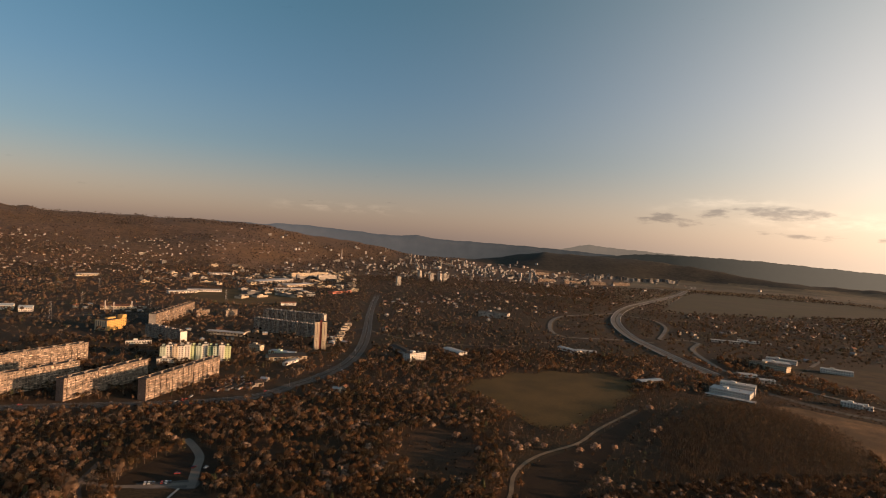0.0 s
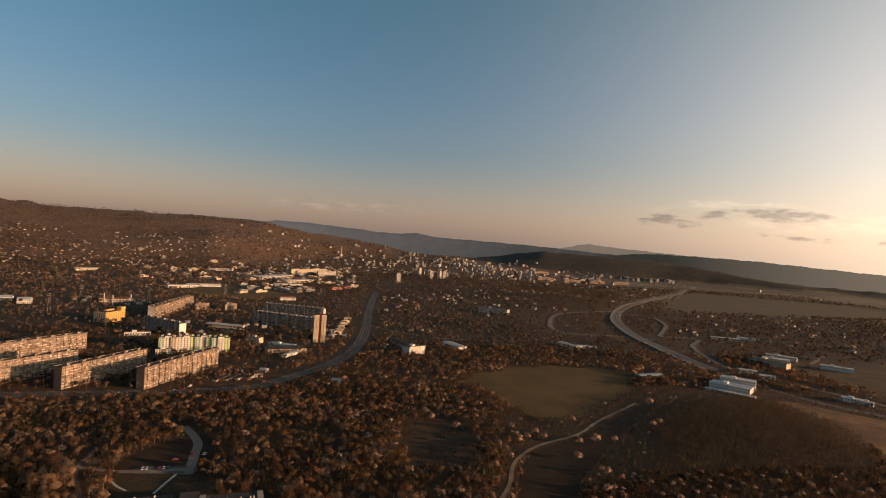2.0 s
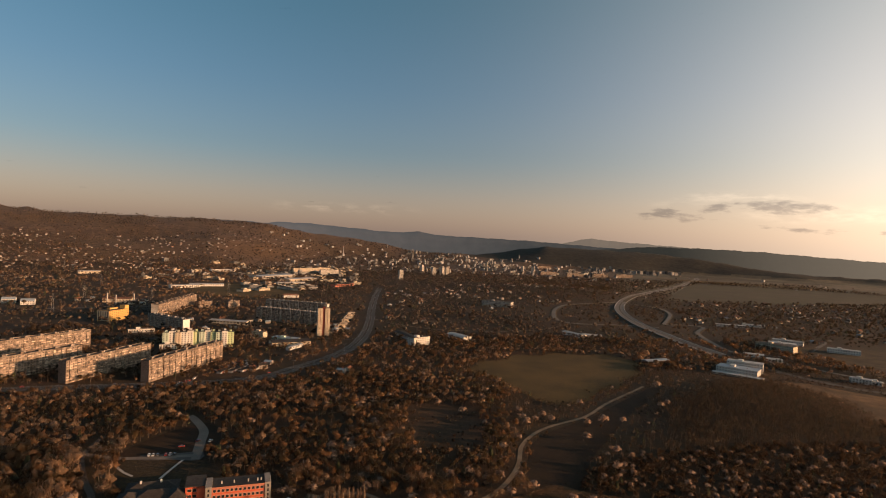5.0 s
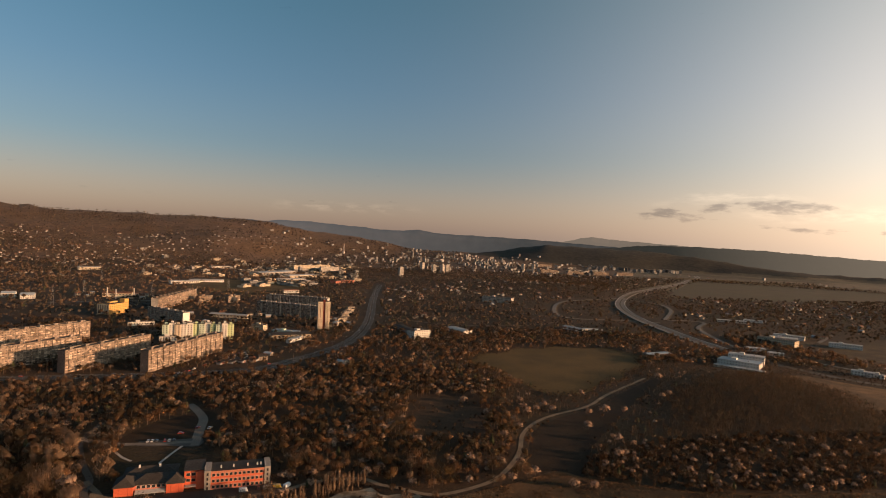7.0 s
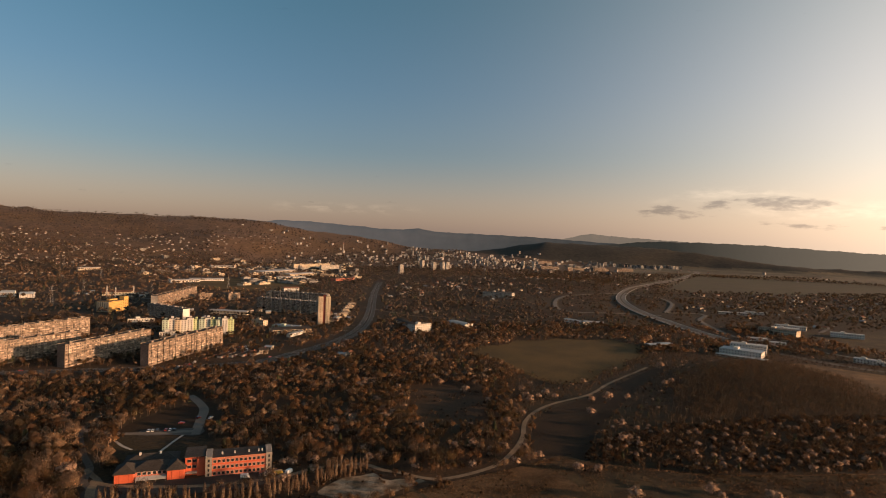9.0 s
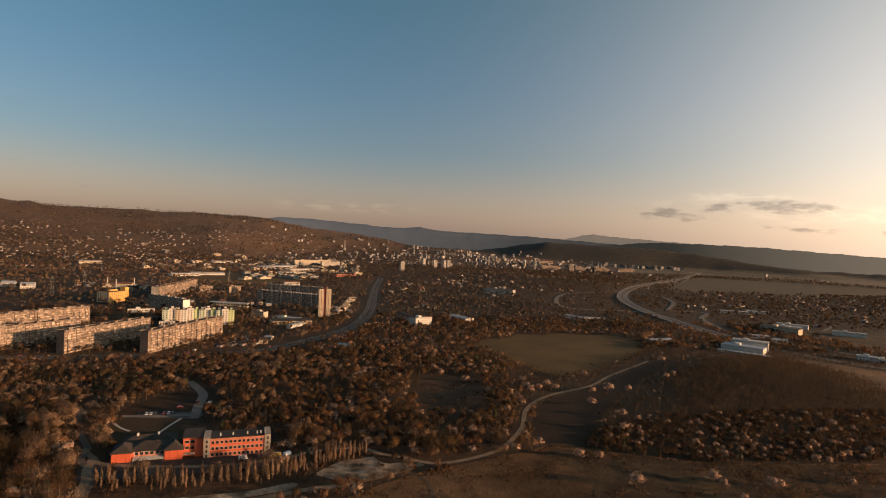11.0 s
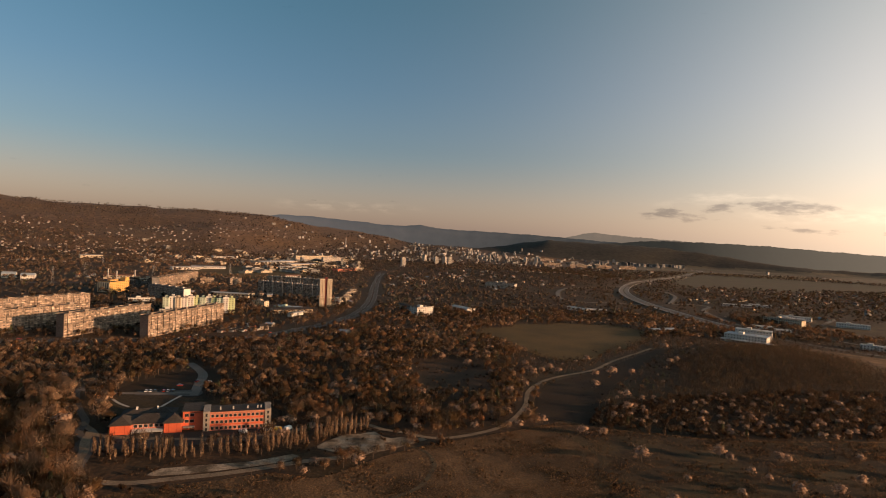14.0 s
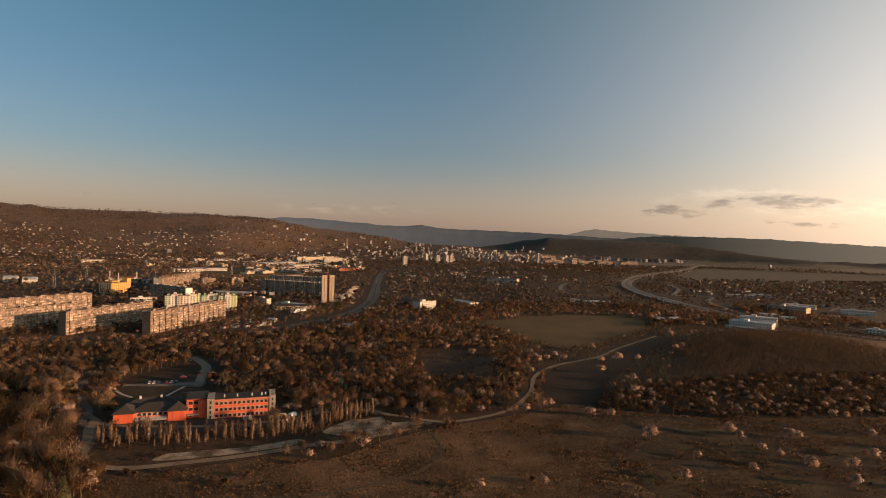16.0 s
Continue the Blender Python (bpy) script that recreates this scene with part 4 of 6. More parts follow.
def warehouse(p0, p1, depth, H, wall, roof, label, rise=2.0, z=0.0, group="warehouses"):
    L = math.hypot(p1[0] - p0[0], p1[1] - p0[1])
    b = thing("warehouse", label, "building", along(p0, p1, z), group)
    part("wall", Solid().box(0, L, 0, depth, 0, H), wall, b)
    part("roof", Solid().gable(0, L, 0, depth, H + 0.15, rise, 0.6, 0.3), roof, b)
    for x, order in ((0.05, (0, 2, 1)), (L - 0.05, (0, 1, 2))):
        part("gable_wall", Solid().poly([(x, 0, H), (x, depth, H), (x, depth / 2, H + rise - 0.2)], [order]), wall, b)
    k = max(2, int(L / 6))
    row = Solid()
    for i in range(k):
        cx = (i + 0.5) * L / k
        if p0[1] < 1000:
            part("window", Solid().box(cx - 1.8, cx + 1.8, -0.07, 0.02, H * 0.55, H * 0.8), "glass", b)
        else:
            row.box(cx - 1.8, cx + 1.8, -0.07, 0.02, H * 0.55, H * 0.8)
    if row.v:
        part("glazing", row, "glass", b, "row of dark windows", "stuff")
    part("gate", Solid().box(L * 0.4, L * 0.4 + 4, -0.12, 0.02, 0, min(4.0, H * 0.5)), "metal", b)
    part("gate", Solid().box(L - 0.02, L + 0.12, depth * 0.35, depth * 0.65, 0, min(4.0, H * 0.55)), "metal", b)
    return b


def orange_school():
    """Orange two-part building: a three-storey wing with grey piers and a low wing with hipped roofs."""
    b = thing("school_building", "bright orange building with dark hipped roofs beside a poplar row", "building", along((-138, 264), (-56, 282), 0.1))
    # local x runs along the front; the front faces the camera's side
    # low west wing: two corner pavilions and a middle with a porch
    for x0, x1, y0, h in ((0.0, 9.5, 0.0, 6.6), (26.5, 35.5, 0.0, 6.6)):
        pv = part("pavilion", Solid().box(x0, x1, y0, y0 + 13, 0, h), "orange", b, "bright orange pavilion")
        part("roof", Solid().hip(x0, x1, y0, y0 + 13, h + 0.1, 3.4, 0.9), "roof_dark", pv, "dark hipped roof")
        for x in (x0 + 2.4, x1 - 2.4):
            part("joint", Solid().box(x - 0.06, x + 0.06, y0 - 0.04, y0 + 0.02, 0.2, h - 0.2), "red_dark", pv)
    mid = part("middle_range", Solid().box(9.5, 26.5, 3.0, 15, 0, 6.2), "orange_pale", b, "salmon-coloured middle range")
    part("roof", Solid().hip(8, 28, 3.0, 17, 6.3, 3.2, 1.0), "roof_dark", mid, "dark hipped roof")
    for x in (11, 13.6, 16.2, 18.8, 21.4, 24.0):
        for z0 in (0.9, 3.9):
            w = part("window", Solid().box(x - 0.15, x + 1.95, 2.92, 3.02, z0 - 0.1, z0 + 1.7), "plaster_white", mid, "white window frame")
            part("pane", Solid().box(x, x + 1.8, 2.88, 2.94, z0, z0 + 1.6), "glass", w)
    part("band", Solid().box(9.5, 26.5, 2.7, 3.0, 3.0, 3.7), "orange_pale", mid)
    part("porch_roof", Solid().poly([(10.5, -1.2, 2.5), (26, -1.2, 2.5), (26, 3.0, 3.3), (10.5, 3.0, 3.3), (10.5, -1.2, 2.3), (26, -1.2, 2.3), (26, 3.0, 3.1), (10.5, 3.0, 3.1)], [(0, 1, 2, 3), (7, 6, 5, 4), (0, 4, 5, 1), (1, 5, 6, 2), (3, 7, 4, 0)]), "roof_metal", mid, "pale sheet-metal porch roof")
    for x in (10.8, 15.8, 20.8, 25.7):
        part("post", Solid().tube((x, -1.0, 0), (x, -1.0, 2.35), 0.09, 0.09, 6), "metal", mid)
    # linking block and stair tower
    link = part("link_block", Solid().box(35.5, 46.0, 4.5, 20, 0, 11.0), "orange", b, "orange linking block")
    part("roof", Solid().box(35.0, 46.2, 4.0, 20.5, 11.0, 11.5), "roof_dark", link)
    for f in range(3):
        for x in (36.6, 39.4):
            w = part("window", Solid().box(x - 0.1, x + 2.2, 4.42, 4.52, 1.2 + f * 3.4, 3.0 + f * 3.4), "plaster_cream", link)
            part("pane", Solid().box(x, x + 2.1, 4.38, 4.44, 1.3 + f * 3.4, 2.9 + f * 3.4), "glass", w)
    part("stair_wall", Solid().box(42.0, 46.5, 2.6, 4.5, 0, 10.6), "orange", link, "plain orange stair wall")
    part("canopy", Solid().box(36, 42, 1.4, 4.5, 2.7, 3.0), "concrete", link, "concrete entrance canopy")
    # east wing
    x0, x1 = 50.0, 80.0
    wing = part("east_wing", Solid().box(x0, x1, 0.5, 13.5, 0, 10.6), "orange_pale", b, "three-storey salmon wing")
    part("roof", Solid().box(x0 - 3.8, x1 + 3.4, 0.1, 14.5, 10.6, 11.0), "roof_dark", wing, "flat dark roof")
    part("roof_edge", Solid().box(x0 - 0.2, x1 + 0.2, 0.0, 0.3, 10.3, 11.2), "brick", wing, "red-brown roof edge")
    for sx0, sx1 in ((46.5, 50.0), (80.0, 83.4)):
        pier = part("pier", Solid().box(sx0, sx1, -0.2, 14.0, 0, 11.8), "pier", b, "grey concrete stair pier")
        for f in range(4):
            part("pane", Solid().box((sx0 + sx1) / 2 - 0.5, (sx0 + sx1) / 2 + 0.5, -0.27, -0.18, 0.8 + f * 2.7, 2.4 + f * 2.7), "glass", pier)
    for f in range(3):
        part("band", Solid().box(x0, x1, 0.25, 0.5, 0.0 + f * 3.5, 0.8 + f * 3.5), "orange" if f else "orange_pale", wing, "orange spandrel band" if f else "salmon plinth")
        part("ledge", Solid().box(x0, x1, 0.1, 0.5, 2.9 + f * 3.5, 3.15 + f * 3.5), "orange_pale", wing, "salmon ledge")
        for i in range(12):
            x = x0 + 1.2 + i * 2.42
            w = part("window", Solid().box(x - 0.75 + 0.2, x + 1.15, 0.40, 0.52, 1.0 + f * 3.5, 2.75 + f * 3.5), "plaster_cream", wing)
            part("pane", Solid().box(x - 0.45, x + 1.05, 0.36, 0.42, 1.1 + f * 3.5, 2.65 + f * 3.5), "glass", w)
    for x in (55, 62, 70, 75.5, 77.5):
        part("chimney", Solid().box(x, x + 0.8, 5, 5.9, 11.0, 12.6), "concrete", wing)
    for x, z in ((46.7, 11.8), (83.0, 11.8), (80.4, 11.8)):
        part("aerial", Solid().tube((x, 1, z), (x, 1, z + 3.4), 0.08, 0.05, 5), "metal", b)
    rear = part("rear_wing", Solid().box(2, 30, 17, 30, 0, 6.0), "orange_pale", b)
    part("roof", Solid().hip(2, 30, 17, 30, 6.1, 2.8, 0.8), "roof_dark", rear)
    part("chimney", Solid().box(20, 21, 22, 23, 8, 10), "plaster_white", rear)
    part("chimney", Solid().box(9, 10, 22, 23, 8, 10), "plaster_white", rear)


def build_estate():
    for p0, p1, st, lab, seed in GROUP_BLOCKS:
        panel_block(p0, p1, 10.0, st, lab, rng_seed=seed)
    stepped_block()
    tower()
    orange_school()
    panel_block((-372, 935), (-296, 872), 12, 7, "grey panel block with a bright end wall", "panel_grey", "plaster_white", 21)
    panel_block((-391, 1035), (-384, 1240), 13, 8, "long pale block standing end-on to the street", "panel", "panel_grey", 22)
    panel_block((-216, 1040), (-82, 968), 12, 8, "grey shaded panel block with loggia columns", "panel_grey", "panel_grey", 23, fancy=2.4, sec=11.0)
    panel_block((-222, 1168), (-92, 1120), 12, 8, "grey panel block behind its twin", "panel_grey", "panel_grey", 24, fancy=2.4, sec=11.0)
    y = simple_block((-470, 975), (-447, 968), 46, 18, "plaster_yellow", "yellow six-storey building with a raised corner", name="office_building")
    part("front_cladding", Solid().box(0.3, 23.5, -0.25, 0.0, 0.5, 17.5), "plaster_cream", y, "cream cladding on the narrow front")
    for k in range(5):
        part("window_strip", Solid().box(2.2 + k * 4.4, 3.6 + k * 4.4, -0.32, -0.2, 1.5, 16.5), "glass", y, "tall dark window strip")
    part("stair_head", Solid().box(14, 24, 36, 46, 18.3, 24), "plaster_yellow", y, "raised yellow corner")
    simple_block((-362, 1180), (-340, 1200), 16, 13, "panel", "small pale apartment house with flat roof", name="apartment_house", group="small apartment houses")
    simple_block((-304, 1190), (-286, 1215), 16, 14, "panel", "small pale apartment house with flat roof", name="apartment_house", group="small apartment houses")
    simple_block((-186, 846), (-166, 838), 12, 9, "plaster_cream", "low cream office with flat roof", name="office_building")
    simple_block((-150, 822), (-112, 806), 14, 5, "plaster_green", "low pale green school hall", "roof_blue", "hall", 1)
    warehouse((-140, 770), (-88, 790), 26, 5.5, "plaster_cream", "roof_dark", "wide market hall with dark shallow roof", 1.6)
    warehouse((-112, 744), (-98, 776), 6, 4.0, "plaster_white", "roof_metal", "narrow shed with glaring white roof", 0.6)
    simple_block((66, 797), (92, 815), 18, 12, "plaster_white", "white three-storey office block with dark roof", name="office_building", storeys=4)
    warehouse((40, 905), (60, 850), 14, 5, "concrete", "roof_dark", "long low workshop with dark roof", 1.5)
    warehouse((128, 890), (150, 850), 18, 6, "plaster_white", "roof_metal", "workshop with pale sheet roof", 1.6)
    simple_block((282, 1380), (350, 1345), 30, 14, "panel_grey", "broad grey college building with flat roofs", name="college", storeys=4)
    warehouse((352, 950), (372, 905), 14, 5, "plaster_white", "roof_metal", "depot with pale metal roof", 1.2)
    warehouse((378, 915), (410, 905), 16, 5, "concrete", "roof_metal", "depot with pale metal roof", 1.2)
    warehouse((392, 694), (432, 708), 13, 4, "panel_brown", "roof_blue", "low barn with blue-grey sheet roof", 1.2)
    # factory with the saw-like rows of roof windows
    simple_block((468, 652), (503, 616), 26, 9, "plaster_white", "white factory with rows of dark windows", "roof_blue", "factory", 3)
    simple_block((494, 668), (528, 640), 18, 13, "plaster_white", "taller white factory hall with pale roof", "roof_metal", "factory", 4)
    warehouse((455, 640), (496, 596), 8, 4, "plaster_cream", "roof_metal", "lean-to shed with pale roof beside a factory", 0.5)
    warehouse((588, 765), (612, 752), 14, 5, "plaster_white", "roof_metal", "small white depot beside a road", 1.0)
    warehouse((598, 726), (616, 716), 14, 5, "plaster_white", "roof_metal", "small white depot beside a road", 1.0)
    simple_block((668, 850), (700, 800), 20, 10, "plaster_cream", "cream school wing with flat roof", "roof_dark", "school_wing", 3)
    simple_block((700, 860), (735, 835), 22, 8, "plaster_white", "white school hall with flat roof", "roof_metal", "school_wing", 2)
    simple_block((740, 905), (775, 870), 14, 7, "plaster_white", "white school annexe with flat roof", "roof_metal", "school_wing", 2)
    simple_block((778, 818), (814, 788), 14, 7, "plaster_white", "long white two-storey building", "roof_metal", "long_building", 2)
    simple_block((626, 606), (642, 588), 12, 6, "plaster_white", "white roadside station with flat canopy", "roof_metal", "filling_station", 2)
    simple_block((643, 594), (652, 583), 9, 4.5, "plaster_white", "small white kiosk beside a road", "roof_metal", "kiosk", 1)
    warehouse((760, 1110), (820, 1085), 12, 5, "concrete", "roof_metal", "long low depot roof beside slip road", 1.0)
    warehouse((830, 1120), (868, 1098), 12, 5, "plaster_white", "roof_metal", "white depot beside gardens", 1.0)
    simple_block((-372, 858), (-338, 872), 14, 5, "plaster_white", "low white nursery among trees", "roof_dark", "nursery", 1)
    simple_block((-282, 735), (-262, 742), 12, 6, "plaster_white", "small white shop between apartment blocks", "roof_dark", "shop", 2)
    warehouse((-284, 976), (-217, 960), 15, 6, "plaster_cream", "roof_metal", "long low school under a pale roof", 1.4)
    warehouse((-557, 1594), (-495, 1642), 24, 7, "plaster_white", "roof_metal", "white storage hall beside grassland", 1.5)
    warehouse((-530, 1665), (-440, 1690), 30, 7, "plaster_white", "roof_metal", "long white storage hall beside grassland", 1.5)
    warehouse((-394, 2034), (-302, 2209), 60, 9, "concrete", "roof_metal", "broad factory hall with a pale roof", 2.0)
    warehouse((-286, 1943), (-204, 2040), 50, 9, "plaster_cream", "roof_metal", "broad factory hall with a pale roof", 2.0)
    warehouse((-300, 1800), (-220, 1840), 26, 8, "plaster_white", "roof_metal", "factory hall with a pale sheet roof", 1.6)
    warehouse((-226, 1432), (-190, 1446), 14, 7, "plaster_white", "roof_tile", "white house under a tiled roof beside grassland", 2.4)
    warehouse((-652, 2337), (-570, 2400), 22, 8, "plaster_white", "roof_metal", "long white depot in the valley", 1.4)
    warehouse((-994, 1999), (-940, 2040), 24, 9, "plaster_cream", "roof_metal", "cream depot below a wooded hill", 1.6)
    warehouse((-551, 1252), (-496, 1272), 14, 6, "panel_grey", "roof_tile", "low grey depot beside railway tracks", 1.6)
    for p0, p1, wall in (((-329, 2359), (-243, 2421), "plaster_cream"), ((-214, 2317), (-144, 2364), "panel_grey"), ((-250, 2470), (-190, 2500), "plaster_cream")):
        simple_block(p0, p1, 13, 24, wall, "pastel eight-storey apartment block at the city's edge", name="apartment_house", storeys=8, group="pastel apartment blocks")
    for k in range(6):
        y0 = 950 + k * 36
        simple_block((-58 + k * 1.8, y0), (-44 + k * 1.8, y0 + 6), 9, (6.5, 5.2, 6.0)[k % 3], ("plaster_cream", "house")[k % 2], "pale terraced house beside a boulevard", "roof_dark", "terraced_house", 2, "terraced houses", hut=False, cat="house")
    for k in range(4):
        g = thing("garage_row", "long row of dark lock-up garages with flat roofs", "garages", along((-168 + 11 * k, 602 + 5 * k), (-158 + 11 * k, 632 + 5 * k)), "garage rows")
        part("wall", Solid().box(0, 30, 0, 5.5, 0, 2.4), "concrete", g)
        part("roof", Solid().box(-0.3, 30.3, -0.3, 5.8, 2.4, 2.6), "roof_dark", g)
        for d in range(10):
            part("garage_door", Solid().box(0.3 + d * 3, 2.7 + d * 3, -0.06, 0.02, 0, 2.1), ("metal", "red_dark", "roof_blue")[d % 3], g)
    for x, y in ((-740, 1170), (-694, 1152)):
        simple_block((x, y), (x + 22, y + 8), 16, 8, "plaster_white", "white villa under a grey pitched roof", "roof_blue", "villa", 2, "villas", 4.0)
    warehouse((-575, 1230), (-520, 1240), 16, 8, "plaster_cream", "roof_tile", "red-roofed depot beside tracks", 3.0)
    for x, y, h in ((-550, 1195, 24), (-535, 1200, 20), (-505, 1215, 22)):
        s = thing("silo", "slim concrete silo beside railway tracks", "silo", pose(x, y, 0), "silos")
        part("barrel", Solid().tube((0, 0, 0), (0, 0, h), 1.3, 1.2, 10), "concrete", s)
        part("cap", Solid().tube((0, 0, h), (0, 0, h + 1.2), 1.4, 0.3, 10), "roof_metal", s)


build_estate()


def house_proto(w, d, h, rise, wall, roof, label, variant):
    b = thing("house", label, "house", pose(0, 0, -300), "detached houses")
    part("roof", Solid().gable(-w / 2, w / 2, -d / 2, d / 2, h + 0.1, rise, 0.5, 0.2), roof, b)
    part("wall", Solid().box(-w / 2, w / 2, -d / 2, d / 2, 0, h).poly([(-w / 2 + 0.05, -d / 2, h), (-w / 2 + 0.05, d / 2, h), (-w / 2 + 0.05, 0, h + rise - 0.2), (w / 2 - 0.05, -d / 2, h), (w / 2 - 0.05, d / 2, h), (w / 2 - 0.05, 0, h + rise - 0.2)], [(0, 2, 1), (3, 4, 5)]), wall, b)
    part("chimney", Solid().box(w * 0.2, w * 0.2 + 0.7, -0.8, -0.1, h + rise * 0.5, h + rise + 0.9), "brick", b)
    part("door", Solid().box(-0.5, 0.5, -d / 2 - 0.06, -d / 2 + 0.02, 0, 2.1), "roof_dark", b)
    for x in (-w * 0.3, w * 0.3):
        for z0 in (1.0, 3.7)[: 1 + (h > 4)]:
            part("window", Solid().box(x - 0.6, x + 0.6, -d / 2 - 0.05, -d / 2 + 0.02, z0, z0 + 1.3), "glass", b)
    part("window", Solid().box(w / 2 - 0.02, w / 2 + 0.05, -0.6, 0.6, 1.0, 2.3), "glass", b)
    return b


HOUSES = []


def build_houses():
    rng = random.Random(5)
    protos = [
        house_proto(10, 8, 5.6, 2.6, "house", "roof_tile", "two-storey plastered house under a brown tiled roof", 0),
        house_proto(10, 8, 4.6, 2.2, "house", "roof_dark", "plastered house under a dark roof", 1),
        house_proto(7, 6, 3.0, 2.0, "plaster_cream", "roof_tile", "small cream cottage under a tiled roof", 2),
        house_proto(9, 7, 3.4, 1.6, "house", "roof_blue", "small plastered house under a grey sheet roof", 3),
    ]
    spots = []
    # (centre x, y, spread x, spread y, count)
    for cx, cy, sx, sy, n in ((70, 1280, 60, 330, 20), (-55, 960, 20, 70, 8), (170, 1500, 130, 200, 12), (-240, 950, 90, 60, 10), (-480, 1240, 160, 60, 16), (820, 1150, 170, 150, 20), (1010, 1000, 190, 130, 18), (1150, 1400, 220, 200, 10), (-130, 640, 30, 20, 5), (-36, 618, 12, 12, 3), (330, 1620, 180, 110, 20)):
        for _ in range(n):
            spots.append((cx + rng.uniform(-sx, sx), cy + rng.uniform(-sy, sy)))
    for x, y in spots:
        if min(abs(x - hx) + abs(y - hy) for hx, hy in HOUSES + [(9e9, 0)]) < 15 or near_road(x, y) < 14 or in_build(x, y) or any(inside(x, y, p) for p in (EAST_FIELD, GREEN_WEST, SCHOOL_FIELD)):
            continue
        HOUSES.append((x, y))
        o = copy_thing(rng.choice(protos), pose(x, y, float(height(x, y)), 0, 0, rng.choice((15, 105, 40, -20, 60, 200))))
    for p in protos:
        for o in (*p.children_recursive, p):
            bpy.data.objects.remove(o)


def far_houses():
    """Scattered pale houses on the slopes and in the outskirts, too far to tell apart."""
    rng = np.random.default_rng(9)
    sol_w, sol_r = Solid(), Solid()
    spots = []
    for a0, a1, r0, r1, n in ((-36, -14, 2450, 3500, 620), (-16, -3, 2900, 3800, 150), (30, 46, 1700, 2600, 200), (-32, -18, 1700, 2400, 90), (2, 30, 2400, 3000, 130), (6, 28, 1650, 2100, 110), (26, 44, 2900, 3900, 80)):
        for _ in range(n):
            a, r = radians(rng.uniform(a0, a1)), rng.uniform(r0, r1)
            spots.append((EYE[0] + r * math.sin(a), EYE[1] + r * math.cos(a)))
    for x, y in spots:
        if any(inside(x, y, p) for p in (EAST_FIELD, GREEN_WEST)) or near_road(x, y)[0] < 8 or patchy(x, y, 90, 7.0) < rng.uniform(0.25, 0.75):
            continue
        z = float(height(x, y)) - 0.5
        w, d, h = rng.uniform(5.5, 10), rng.uniform(5, 8), rng.uniform(3, 5)
        t = rng.uniform(0, 3.14)
        c, s = math.cos(t), math.sin(t)
        n0, n1 = len(sol_w.v), len(sol_r.v)
        sol_w.box(-w / 2, w / 2, -d / 2, d / 2, 0, h)
        sol_r.gable(-w / 2, w / 2, -d / 2, d / 2, h + 0.1, d * 0.3)
        for sol, n in ((sol_w, n0), (sol_r, n1)):
            sol.v[n:] = [(x + px * c - py * s, y + px * s + py * c, z + pz) for px, py, pz in sol.v[n:]]
    t = tagged(new("hillside_houses"), "scattered pale houses on a wooded hillside", "houses", kind="stuff")
    part("wall", sol_w, "houses", t)
    part("roof", sol_r, "roof_tile", t)


def city_proto(w, d, h, wall, label, name="city_block"):
    b = thing(name, label, "building", pose(0, 0, -300), "city buildings")
    part("wall", Solid().box(-w / 2, w / 2, -d / 2, d / 2, -3, h), wall, b)
    part("roof", Solid().box(-w / 2 - 0.3, w / 2 + 0.3, -d / 2 - 0.3, d / 2 + 0.3, h, h + 0.5), "roof_dark", b)
    part("roof_hut", Solid().box(-w * 0.15, w * 0.15, -d * 0.25, d * 0.25, h + 0.5, h + 2.5), wall, b)
    s = Solid()
    for f in range(max(1, int(h / 3))):
        for cx in np.arange(-w / 2 + 2, w / 2 - 1, 3.4):
            s.box(cx - 0.9, cx + 0.9, -d / 2 - 0.08, -d / 2 + 0.02, 0.9 + f * 3, 2.4 + f * 3)
        s.box(w / 2 - 0.02, w / 2 + 0.08, -1.2, 1.2, 0.9 + f * 3, 2.4 + f * 3)
    part("glazing", s, "glass", b, "rows of dark windows", "stuff")
    return b


